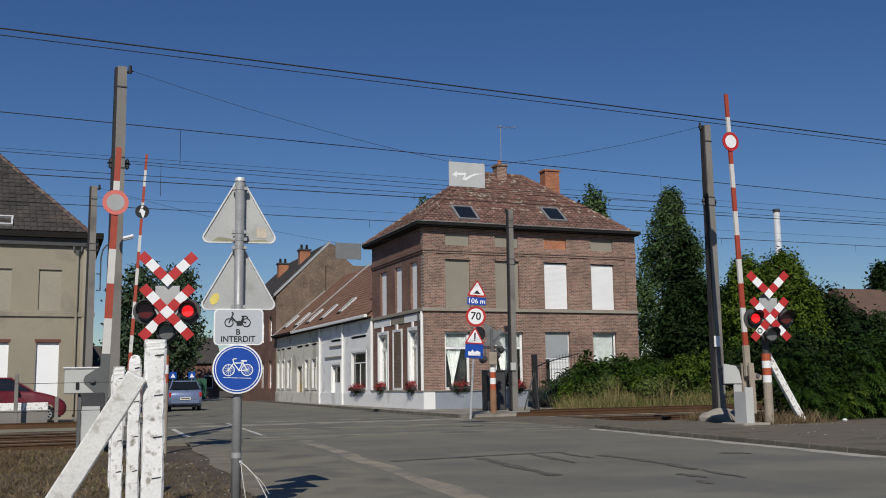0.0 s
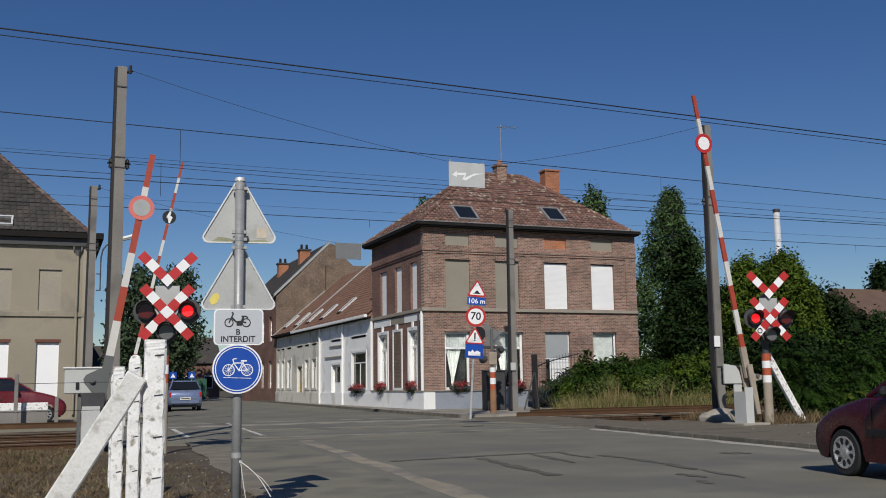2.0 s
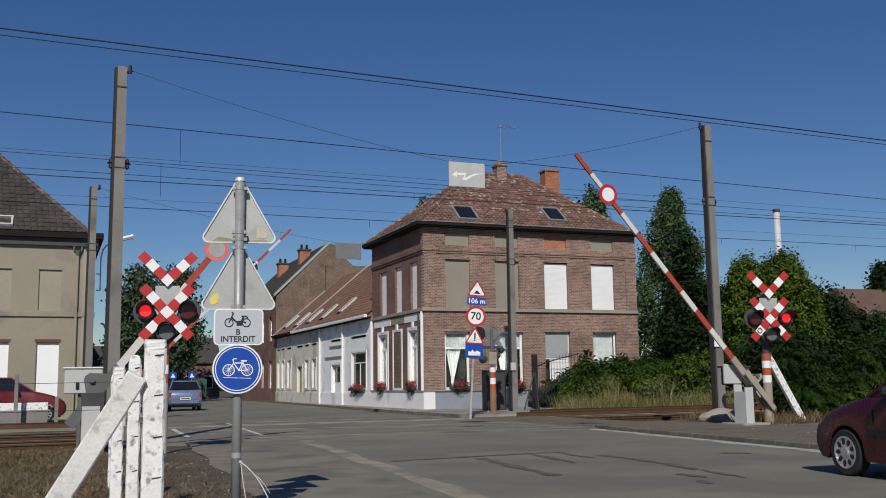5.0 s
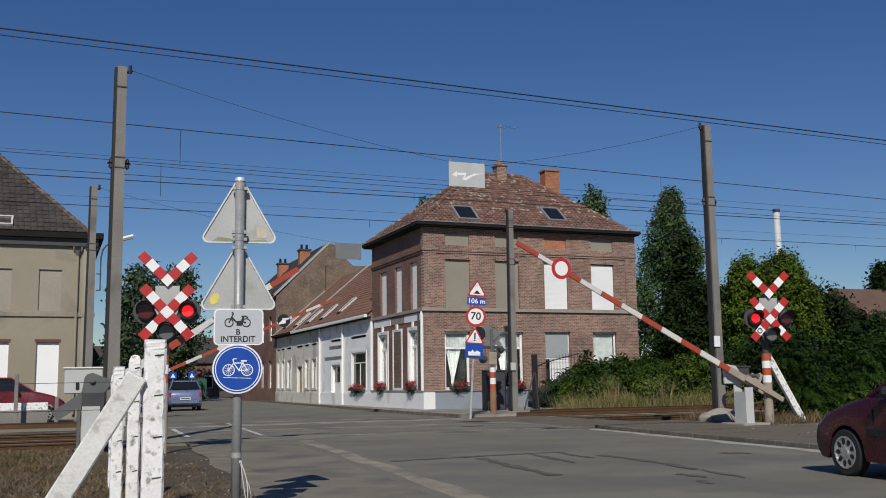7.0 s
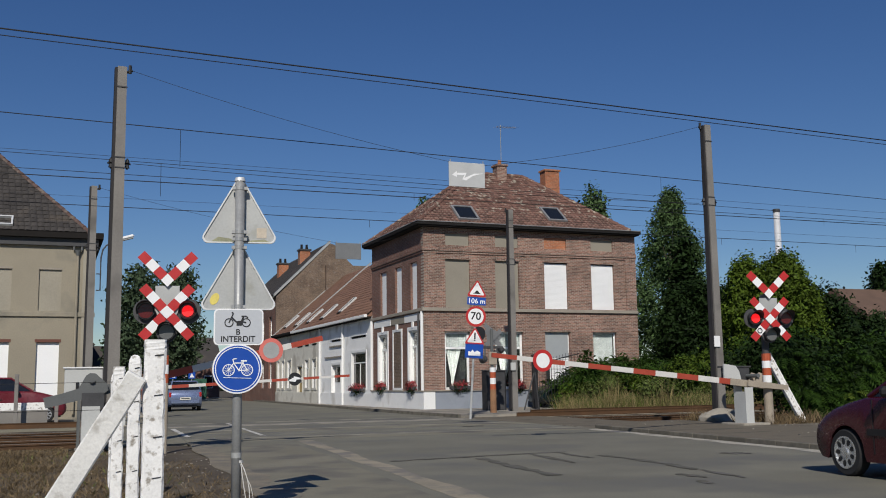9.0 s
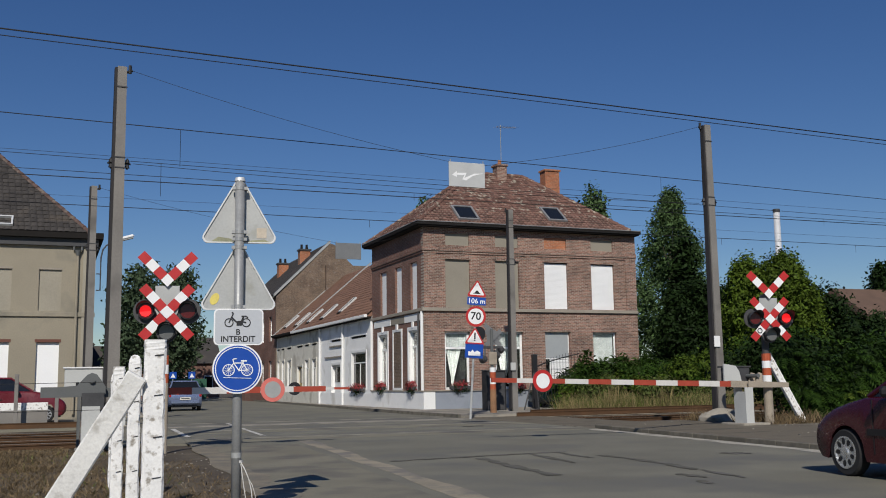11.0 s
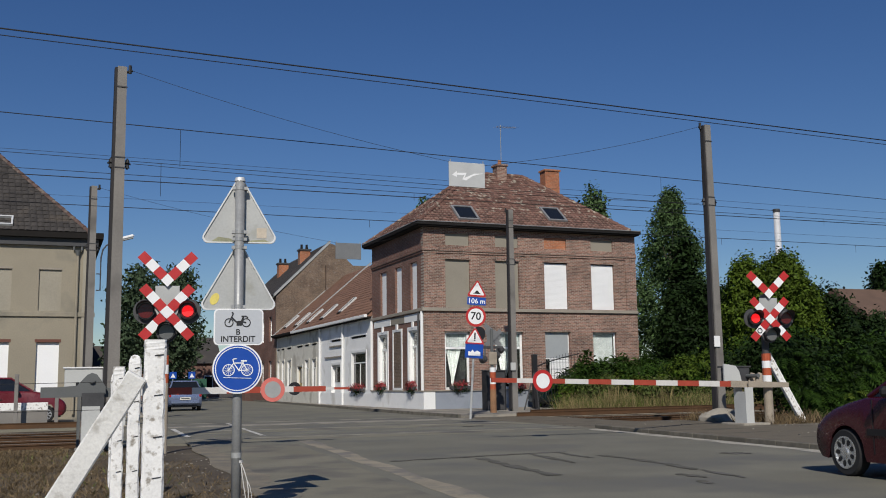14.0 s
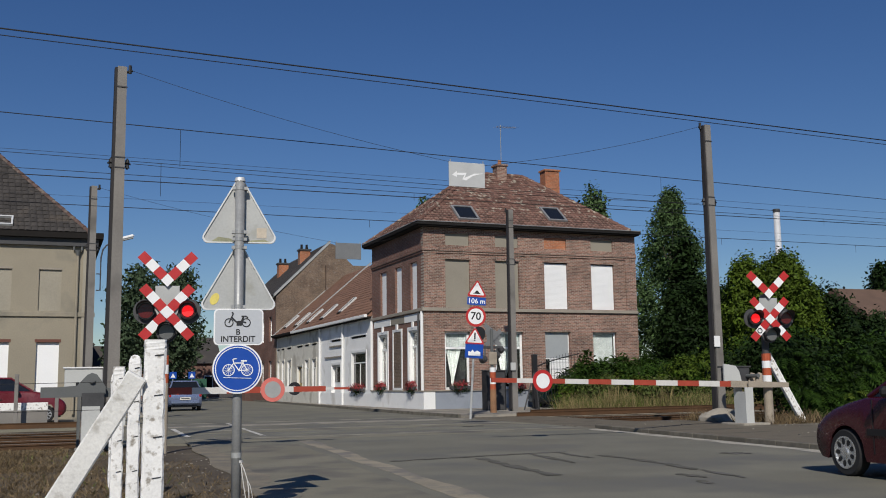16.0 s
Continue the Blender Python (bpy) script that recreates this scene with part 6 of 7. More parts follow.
# two small blue crossing signs down the street
for x, yy in ((7.48, 66.0), (8.67, 66.0)):
    t = thing("crossing_sign", "small blue square pedestrian crossing sign on post", "road sign", group="pedestrian crossing signs")
    part("pole", rod((x, yy, 0), (x, yy, 2.2), 0.035, n=8), M_GALV, t)
    b = part("panel", plate(rect(x - 0.22, 1.72, x + 0.22, 2.16), yy - 0.06, yy - 0.045), M_SIGNBLUE, t, "blue panel with white triangle")
    part("triangle", plate([(x - 0.15, 1.80), (x + 0.15, 1.80), (x, 2.08)], yy - 0.065, yy - 0.0605), M_SIGNWHITE, b)


# ---- fence posts and brace in the foreground ----
def fence_post(x, y, w, top, lab, rounded_top, seed):
    t = thing("fence_post", lab, "fence post", group="white concrete fence posts")
    rng = random.Random(seed)
    bm = bmesh.new()
    rows = []
    zs = [-0.3 + (top + 0.2) * i / 20 for i in range(21)] + [top - 0.1 + 0.1 * i / 6 for i in range(1, 7)]
    for i, z in enumerate(zs):
        f = 1.0
        if rounded_top and z > top - 0.10:
            f = 0.3 + 0.7 * math.sqrt(max(0.0, 1 - ((z - top + 0.10) / 0.10) ** 2))
        a = w / 2 * f
        j = [rng.uniform(-0.004, 0.004) for _ in range(8)]
        c = 0.22 * a
        pts = [(-a, -a * 0.8 + c), (-a + c, -a * 0.8), (a - c, -a * 0.8), (a, -a * 0.8 + c), (a, a * 0.8 - c), (a - c, a * 0.8), (-a + c, a * 0.8), (-a, a * 0.8 - c)]
        notch = 0.012 if any(abs(z - q8) < 0.035 for q8 in (top - 0.26, top - 0.62)) else 0
        rows.append([bm.verts.new((x + p[0] * (1 - notch * 6) + j[k], y + p[1] + j[-k - 1], z)) for k, p in enumerate(pts)])
    for r0, r1 in zip(rows, rows[1:]):
        for k in range(8):
            bm.faces.new((r0[k], r0[(k + 1) % 8], r1[(k + 1) % 8], r1[k]))
    bm.faces.new(rows[-1])
    part("shaft", bm, M_FLAKE, t)
    for z in (top - 0.13, top - 0.45, top - 0.78, top - 1.1):
        if z > 0:
            part("wire_stub", tube([(x - w * 0.05, y - w * 0.42, z), (x + w * 0.2, y - w * 0.44, z + 0.006), (x + w * 0.36, y - w * 0.43, z + 0.010)], 0.004, 5), M_BLACK, t, "rusty wire stub")
    return t


fence_post(0.80, 8.33, 0.17, 1.60, "thick square white-flaked concrete fence post", False, 1)
fence_post(0.775, 9.98, 0.115, 1.53, "white-flaked fence post with rounded head", True, 2)
fence_post(0.70, 11.1, 0.12, 1.44, "white-flaked concrete fence post", False, 3)
fence_post(0.80, 13.2, 0.13, 1.40, "white-flaked concrete fence post", True, 4)
bm = box((-0.088, -0.04, 0), (0.088, 0.04, 1.70), bevel=0.012)
for v in bm.verts:
    v.co.x += 0.012 * noise.noise(v.co * 4)
d = Vector((0.72, 8.22, 1.42)) - Vector((-0.17, 8.62, -0.12))
d.normalize()
side = d.cross(Vector((0.09, 0.99, 0))).normalized()
bm.transform(Matrix.Translation((-0.17, 8.62, -0.12)) @ Matrix((side, d.cross(side), d)).transposed().to_4x4())
b = solid("brace", bm, M_PAINTED, "slanting white-painted concrete brace against the post", "brace")
for za, zb in ((1.30, 1.22), (0.98, 0.93)):
    wire((-14, 13.5, za + 0.03), (0.7, 11.1, zb + 0.06), 0.003, 0.05, "slack fence wire strand", "fence_wire", 10, "fence wires")
# torn plastic tape tied to the sign post: one end hangs, the other flutters
def ribbon(pts, w, d):
    """A thin strip through points of its own x-z plane."""
    bm = bmesh.new()
    rows = []
    for i, (x, z) in enumerate(pts):
        tw = 0.5 * math.sin(i * 1.9)
        rows.append([bm.verts.new((x + sx * w * math.cos(tw), sx * w * math.sin(tw) + sy * d, z)) for sx, sy in ((-1, -1), (1, -1), (1, 1), (-1, 1))])
    for a, b in zip(rows, rows[1:]):
        for k in range(4):
            bm.faces.new((a[k], a[(k + 1) % 4], b[(k + 1) % 4], b[k]))
    bm.faces.new(rows[0][::-1])
    bm.faces.new(rows[-1])
    return bm


tape = thing("plastic_tape", "torn pale plastic tape tied round the sign post", "tape", pose(1.70, 9.42, 0.515, 0, 0, -20))
part("knot", rod((-0.035, 0.03, -0.012), (-0.035, 0.03, 0.014), 0.052, n=16), M_TAPE, tape)
part("hanging_end", ribbon([(0.0, 0.0), (0.014, -0.10), (0.03, -0.21), (0.05, -0.33)], 0.004, 0.0012), M_TAPE, tape)
STREAMER = part("streamer", ribbon([(0.0, 0.0), (0.016, -0.08), (0.022, -0.17), (0.016, -0.26), (0.0, -0.34), (-0.02, -0.43)], 0.0045, 0.0012), M_TAPE, tape, "loose fluttering end")
part("torn_strip", ribbon([(0.022, -0.17), (0.036, -0.24), (0.034, -0.32), (0.022, -0.40)], 0.0025, 0.001), M_TAPE, STREAMER)
# black cable lying from the pole footing to the road
solid("loose_cable", tube([(12.96, 19.05, 0.03), (13.85, 19.94, 0.03), (14.84, 20.55, 0.03), (15.65, 21.01, 0.05), (16.81, 22.14, 0.25)], 0.035, 6), M_BLACK, "black cable lying across the dusty apron", "cable")

# street lamp on the pole before the hall
sl = thing("street_lamp", "curved street lamp arm with pale lamp head fixed to pole", "street lamp")
pts = [(1.38, 34.7, 4.45), (1.5, 34.7, 4.45), (1.5, 34.7, 5.0), (1.5, 34.7, 5.55), (1.55, 34.7, 5.82), (1.66, 34.7, 5.98), (1.85, 34.7, 6.07), (2.1, 34.7, 6.16)]
part("arm", tube(pts, 0.025, 8), M_MUDDY, sl, "dark curved arm")
part("stay", rod((1.36, 34.7, 5.0), (1.5, 34.7, 5.0), 0.02, n=6), M_MUDDY, sl)
bm = box((-0.24, -0.11, -0.05), (0.24, 0.11, 0.06), bevel=0.04)
bm.transform(Matrix.Translation((2.31, 34.67, 6.26)) @ Matrix.Rotation(radians(-17), 4, "Y"))
part("lamp_head", bm, M_SIGNWHITE, sl, "pale boxy lamp head")
bm = box((-0.17, -0.08, -0.075), (0.2, 0.08, -0.051), bevel=0.008)
bm.transform(Matrix.Translation((2.31, 34.67, 6.26)) @ Matrix.Rotation(radians(-17), 4, "Y"))
part("diffuser", bm, M_SIGNBACK, sl, "grey diffuser below")

# dark cabinets and iron fence before the brick house
t = thing("relay_cabinet", "black metal relay cabinet on the verge", "cabinet")
part("body", box((16.2, 36.0, 0.05), (17.05, 36.5, 1.66), bevel=0.02), M_BLACK, t)
part("lid", box((16.17, 35.97, 1.662), (17.08, 36.53, 1.70), bevel=0.008), M_MUDDY, t)
part("door", box((16.24, 35.985, 0.15), (16.98, 35.998, 1.6)), M_MUDDY, t, "dark green-black door")
part("plinth", box((16.16, 35.96, 0), (17.09, 36.54, 0.12)), M_CONC, t)
part("pole_box", box((16.62, 34.60, 1.66), (16.82, 34.68, 1.96), bevel=0.01), M_CABINET, p4, "small pale junction box on the pole")
fe = thing("iron_fence", "black iron gate with spiked top rail", "fence")
part("gate_post", box((18.75, 36.9, 0), (18.95, 37.1, 2.35), bevel=0.015), M_BLACK, fe)
for i in range(15):
    x, yy, z = 19.05 + i * 0.17, 37.0 + i * 0.05, 1.85 + 0.55 * (i / 14) ** 0.8
    part("bar", rod((x, yy, 0.1), (x, yy, z + 0.16), 0.016, 0.008, 6), M_BLACK, fe)
part("rail", tube([(19.0 + i * 0.17, 37.0 + i * 0.05, 1.85 + 0.55 * (max(i, 0) / 14) ** 0.8) for i in range(15)], 0.025, 6), M_BLACK, fe)
part("rail", rod((19.0, 37.0, 0.4), (21.4, 37.7, 0.4), 0.025, n=6), M_BLACK, fe)
for i, (a, b2) in enumerate((((17.6, 35.6, 0), (18.1, 35.6, 1.55)), ((18.35, 35.7, 0), (18.15, 35.6, 1.6)))):
    solid("stay_bar", rod(a, b2, 0.03, n=6), M_MUDDY, "dark leaning steel stay bar", "stay")

# low white wall and thin posts in the yard
lw = thing("low_wall", "low white-painted wall at the yard edge", "wall")
part("wall_body", box((-9, 35.8, 0), (0.02, 36.0, 0.5)), M_CONC, lw, "grey concrete lower part")
part("white_band", box((-9, 35.78, 0.5), (0.03, 36.02, 0.76), bevel=0.015), M_FLAKE, lw, "white-painted top band")
for x, z in ((-0.95, 1.7), (0.29, 0.95), (-3.4, 1.6)):
    t = thing("yard_post", "thin pale concrete post in the yard", "post", group="yard posts")
    part("shaft", box((x - 0.06, 35.2, 0), (x + 0.06, 35.32, z), bevel=0.01), M_CONC, t)
solid("litter", box((18.0, 18.9, 0.15), (18.12, 19.0, 0.22), bevel=0.03), M_SIGNWHITE, "crumpled white litter on the pavement", "litter")


# ---- cars ----
def wheel(parent, x, y, r, side, hub):
    w = thing("wheel", "black tyre with a silver hub cap", "")
    w.parent = parent
    w.location = (x, y, r)
    bm = bmesh.new()
    prof = [(-0.085, r * 0.70), (-0.085, r * 0.93), (-0.055, r), (0.055, r), (0.085, r * 0.93), (0.085, r * 0.70)]
    n = 32
    rings = [[bm.verts.new((rr * math.cos(i * math.tau / n), d, rr * math.sin(i * math.tau / n))) for i in range(n)] for d, rr in prof]
    for a, b3 in zip(rings, rings[1:]):
        for i in range(n):
            bm.faces.new((a[i], a[(i + 1) % n], b3[(i + 1) % n], b3[i]))
    bmesh.ops.recalc_face_normals(bm, faces=bm.faces[:])
    part("tyre", bm, M_RUBBER, w)
    s = side
    part("rim", plate(circle(0, 0, r * 0.72, 30), s * 0.055, s * 0.065), M_PLASTIC, w)
    bm = plate(circle(0, 0, r * 0.69, 36), s * 0.0655, s * 0.080)
    ring(0, 0, r * 0.69, r * 0.07, s * 0.0655, s * 0.092, 36, bm)
    plate(circle(0, 0, r * 0.20, 18), s * 0.08, s * 0.096, bm=bm)
    cap = part("hub_cap", bm, hub, w, "silver hub cap with dark holes")
    for i in range(9):
        a = i * math.tau / 9
        c, d2 = Vector((math.cos(a), math.sin(a))), Vector((-math.sin(a), math.cos(a)))
        o = [c * r * (0.47 + 0.15 * math.cos(q1 * math.tau / 12)) + d2 * r * 0.10 * math.sin(q1 * math.tau / 12) for q1 in range(12)]
        part("hole", plate([(v.x, v.y) for v in o], s * 0.0805, s * 0.083), M_BLACK, cap)
    return w


def car(name, lab, paint, m, length=3.83, zs=1.0):
    """A small hatchback; its own x points forward from the front axle, y to its left."""
    t = thing(name, lab, "car", m)
    k = length / 3.83
    arch = lambda cx, r: [(cx - r * math.cos(math.pi * i / 10), 0.29 + r * math.sin(math.pi * i / 10)) for i in range(11)]
    out = [(-2.98, 0.30), (-2.80, 0.22)] + arch(-2.44, 0.33) + [(-2.08, 0.2), (-0.37, 0.2)] + arch(0.0, 0.335) + [(0.38, 0.2), (0.53, 0.22), (0.605, 0.30), (0.635, 0.38), (0.64, 0.46), (0.62, 0.54), (0.58, 0.615), (0.52, 0.68), (0.40, 0.755), (0.21, 0.835), (-0.1, 0.92), (-0.42, 0.985), (-1.2, 1.005), (-2.2, 1.02), (-2.82, 1.02), (-2.98, 0.92), (-3.05, 0.74), (-3.05, 0.5)]
    out = [(x * k, z * zs) for x, z in out]
    lays = [(-0.825, 0.965, 0.055), (-0.79, 0.99, 0.018), (-0.68, 1.0, 0.0), (0.68, 1.0, 0.0), (0.79, 0.99, 0.018), (0.825, 0.965, 0.055)]
    bm = bmesh.new()
    L = []
    for y, sx, drop in lays:
        L.append([])
        for x, z in out:
            nose = max(0, x - 0.3) * 0.55 if abs(y) > 0.7 else 0
            L[-1].append(bm.verts.new(((x + 1.2) * sx - 1.2 - nose * (abs(y) - 0.6), y, z - drop * (z > 0.66))))
    n = len(out)
    for a, b3 in zip(L, L[1:]):
        for i in range(n):
            bm.faces.new((a[i], a[(i + 1) % n], b3[(i + 1) % n], b3[i]))
    bm.faces.new(L[0])
    bm.faces.new(L[-1][::-1])
    bmesh.ops.recalc_face_normals(bm, faces=bm.faces[:])
    bmesh.ops.triangulate(bm, faces=[f for f in bm.faces if len(f.verts) > 4])
    for e in bm.edges:
        e.smooth = e.calc_face_angle(0) < 0.75
    body = part("body", bm, paint, t, "glossy painted body shell", smooth=True)
    # glazed upper part, roof and pillars
    base = [(-0.40 * k, 0.98 * zs), (-2.86 * k, 1.0 * zs)]
    roof = [(-1.10 * k, 1.39 * zs), (-2.50 * k, 1.40 * zs)]
    bm = bmesh.new()
    v = [bm.verts.new((x, s * w, z)) for (x, z), w in ((base[0], 0.74), (base[1], 0.74), (roof[0], 0.57), (roof[1], 0.56)) for s in (-1, 1)]
    for f in ((0, 1, 5, 4), (3, 2, 6, 7), (0, 4, 6, 2), (1, 3, 7, 5), (4, 5, 7, 6)):
        bm.faces.new([v[i] for i in f])
    bmesh.ops.recalc_face_normals(bm, faces=bm.faces[:])
    part("glasshouse", bm, M_CARGLASS, t, "dark car glass")
    bm = bmesh.new()
    r = [bm.verts.new(p) for p in ((roof[0][0] + 0.05, -0.6, roof[0][1] - 0.02), (roof[0][0] + 0.05, 0.6, roof[0][1] - 0.02), (roof[1][0] - 0.08, 0.59, roof[1][1] - 0.02), (roof[1][0] - 0.08, -0.59, roof[1][1] - 0.02))]
    r2 = [bm.verts.new((q2.co.x * 0.96 - 0.07, q2.co.y * 0.9, q2.co.z + 0.055)) for q2 in r]
    bm.faces.new(r2)
    for i in range(4):
        bm.faces.new((r[i], r[(i + 1) % 4], r2[(i + 1) % 4], r2[i]))
    bmesh.ops.recalc_face_normals(bm, faces=bm.faces[:])
    part("roof", bm, paint, t)
    for s in (-1, 1):
        part("pillar", rod((base[0][0] - 0.02, s * 0.745, base[0][1]), (roof[0][0], s * 0.585, roof[0][1]), 0.032, n=6), paint, t)
        part("pillar", rod((-1.5 * k, s * 0.75, 1.0 * zs), (-1.6 * k, s * 0.585, 1.39 * zs), 0.04, n=6), M_PLASTIC, t)
        part("pillar", rod((-2.75 * k, s * 0.735, 1.0 * zs), (-2.42 * k, s * 0.57, 1.39 * zs), 0.07, n=6), paint, t)
        part("side_strip", box((-2.05 * k, s * 0.828 - 0.012, 0.52), (-0.45 * k, s * 0.828 + 0.012, 0.60)), M_PLASTIC, t)
        mir = part("mirror", box((-0.98, s * 0.91 - 0.08, 0.98), (-0.86, s * 0.91 + 0.08, 1.11), bevel=0.04), M_PLASTIC, t, "black door mirror")
        part("indicator", box((-0.47, s * 0.805 - 0.012, 0.665), (-0.40, s * 0.805 + 0.012, 0.69)), M_PLATE, t, "small pale side indicator")
        part("headlight", plate([(0.53, 0.60), (0.42, 0.72), (0.22, 0.765), (0.34, 0.64)], s * 0.70 - 0.02, s * 0.70 + 0.05), M_CHROME, t)
        part("tail_light", box((-3.07 * k, s * 0.74 - 0.06, 0.70), (-2.96 * k, s * 0.74 + 0.06, 0.93), bevel=0.025), M_TAIL, t, "red tail light")
        part("door_line", box((-0.56 * k, s * 0.829 - 0.003, 0.3), (-0.55 * k, s * 0.829 + 0.003, 0.95)), M_BLACK, t)
        part("handle", box((-1.5 * k, s * 0.83 - 0.012, 0.80), (-1.33 * k, s * 0.83 + 0.02, 0.835), bevel=0.006), M_PLASTIC, t)
    bm = bmesh.new()
    rw = [(-2.90 * k - 0.015, 0.60, 1.03 * zs), (-2.90 * k - 0.015, -0.60, 1.03 * zs), (-2.56 * k - 0.03, -0.5, 1.37 * zs), (-2.56 * k - 0.03, 0.5, 1.37 * zs)]
    o = [bm.verts.new(p) for p in rw] + [bm.verts.new((p[0] + 0.03, p[1], p[2])) for p in rw]
    for f in ((0, 1, 2, 3), (7, 6, 5, 4), (0, 4, 5, 1), (1, 5, 6, 2), (2, 6, 7, 3), (3, 7, 4, 0)):
        bm.faces.new([o[i] for i in f])
    part("rear_window", bm, M_CARGLASS, t, "dark rear window")
    part("bumper_strip", box((0.5, -0.62, 0.40), (0.652, 0.62, 0.48), bevel=0.02), M_PLASTIC, t)
    part("rear_bumper", box((-3.1 * k, -0.70, 0.36), (-2.98 * k, 0.70, 0.54), bevel=0.03), paint, t)
    pl = part("number_plate", box((-3.12 * k, -0.26, 0.56), (-3.06 * k, 0.26, 0.68)), M_PLATE, t, "plain pale number plate")
    part("plate_bar", box((-3.125 * k, -0.2, 0.595), (-3.119 * k, 0.2, 0.645)), M_MUDDY, pl)
    part("underside", box((-2.9 * k, -0.6, 0.18), (0.5, 0.6, 0.5)), M_BLACK, t)
    ws = [wheel(t, x, s * 0.735, 0.29, s, M_RIM) for x in (0.0, -2.44 * k) for s in (1, -1)]
    return t, ws


CAR_DIR = 84.0
CAR_RED, CAR_WHEELS = car("hatchback_car", "dark red hatchback waiting before the crossing", M_CARRED, pose(10.09, 9.68, 0, 0, 0, CAR_DIR))
car("hatchback_car", "pale blue hatchback standing down the street", M_CARBLUE, pose(6.55, 54.4, 0, 0, 0, 88), 3.95, 1.06)
car("parked_car", "bright red car parked before the old hall", M_CARRED2, pose(-0.04, 38.6, 0.03, 0, 0, 0), 4.1, 1.12)
car("parked_car", "dark green car parked behind the iron gate", M_CARGREEN, pose(20.4, 38.75, 0.1, 0, 0, 180), 4.1, 1.05)


# ---- plants ----
def tree(name, lab, x, y, trunk_h, r, blobs, count, size, leafmat, seed, group="", cat="tree"):
    t = thing(name, lab, cat, group=group)
    rng = random.Random(seed)
    bm = rod((x, y, -0.1), (x, y, trunk_h), r, r * 0.6, 9)
    for b3 in rng.sample(blobs, min(7, len(blobs))):
        rod((x, y, trunk_h * rng.uniform(0.6, 0.98)), (b3[0], b3[1], b3[2]), r * 0.4, r * 0.1, 6, bm)
    part("trunk", bm, M_BARK, t)
    tagged(leaves("crown", blobs, count, size, leafmat, t, seed), kind="stuff")
    return t


def scatter(x, y, z0, z1, rx, ry, n, rmin, rmax, seed, shape=lambda f: 1.0, tall=(0.9, 1.8)):
    rng = random.Random(seed)
    out = []
    for _ in range(int(n * 2.0)):
        f = rng.random()
        a, d = rng.uniform(0, math.tau), rng.random() ** 0.35
        s = shape(f)
        r = rng.uniform(rmin, rmax) * 0.62 * (0.6 + 0.4 * s)
        out.append((x + rx * s * d * math.cos(a), y + ry * s * d * math.sin(a), z0 + (z1 - z0) * f, r, r, r * rng.uniform(*tall)))
    return out


pop = lambda f: max(0.12, min(1, 1.15 * (1 - f) ** 0.55 * (0.55 + f * 1.4) if f < 0.5 else 1.25 * (1 - f) ** 0.6))
tree("poplar", "tall dense dark green poplar beyond the house", 38.4, 55, 10, 0.3, scatter(38.5, 55, 1.0, 13.5, 3.2, 2.6, 150, 0.42, 0.85, 5, pop, (1.6, 3.2)), 52000, 0.10, M_LEAFPOP, 5, "poplars")
tree("poplar", "poplar tops showing behind the house roof", 44.2, 75, 14, 0.3, scatter(44.2, 75, 3, 17.8, 1.9, 1.9, 60, 0.6, 1.0, 6, pop, (1.6, 3.0)), 16000, 0.17, M_LEAFPOP, 6, "poplars")
tree("poplar", "poplar tops showing behind the house roof", 45.6, 76, 14, 0.3, scatter(45.6, 76, 3, 17.6, 1.5, 1.5, 40, 0.6, 1.0, 16, pop, (1.6, 3.0)), 9000, 0.17, M_LEAFPOP, 16, "poplars")
tree("poplar", "narrow tree top behind the hip of the roof", 30.6, 80, 14, 0.3, scatter(30.6, 80, 4, 17.0, 1.6, 1.6, 40, 0.6, 0.9, 7, pop, (1.6, 3.0)), 9000, 0.17, M_LEAFPOP, 7, "poplars")
tree("broadleaf_tree", "broad light green tree behind the crossing signal", 31.1, 37, 3.5, 0.25, scatter(31.3, 37, 1.6, 6.5, 2.5, 2.0, 56, 0.55, 1.1, 8, lambda f: 1 - 0.45 * f ** 2), 60000, 0.085, M_LEAFWARM, 8, "broadleaf trees")
tree("broadleaf_tree", "dark green tree at the track side", 27.8, 38.5, 3.5, 0.22, scatter(27.8, 38.5, 1.0, 5.2, 1.6, 1.6, 30, 0.7, 1.0, 9, lambda f: 1 - 0.5 * f), 32000, 0.09, M_LEAFDARK, 9, "broadleaf trees")
tree("broadleaf_tree", "slim dark tree rising above the hedge", 29.4, 41, 5, 0.2, scatter(29.4, 41, 2.0, 7.9, 0.9, 0.9, 20, 0.5, 0.8, 10, lambda f: 1 - 0.7 * f), 9000, 0.12, M_LEAFDARK, 10, "broadleaf trees")
tree("broadleaf_tree", "dark green tree beside the far roof", 35.3, 38, 2.5, 0.22, scatter(35.3, 38, 0.8, 5.0, 1.9, 1.6, 40, 0.8, 1.1, 12, lambda f: 1 - 0.5 * f), 24000, 0.11, M_LEAFDARK, 12, "broadleaf trees")
tree("broadleaf_tree", "dark tree between poplar and pole", 34.2, 45, 4, 0.2, scatter(34.2, 45, 0.8, 5.8, 1.9, 1.6, 40, 0.6, 1.0, 19, lambda f: 1 - 0.55 * f), 24000, 0.11, M_LEAFDARK, 19, "broadleaf trees")
tree("broadleaf_tree", "dark tree screening the far roof", 41.5, 41, 3, 0.2, scatter(41.5, 41, 0.8, 4.4, 2.6, 1.5, 34, 0.6, 1.0, 20, lambda f: 1 - 0.45 * f), 20000, 0.11, M_LEAFDARK, 20, "broadleaf trees")
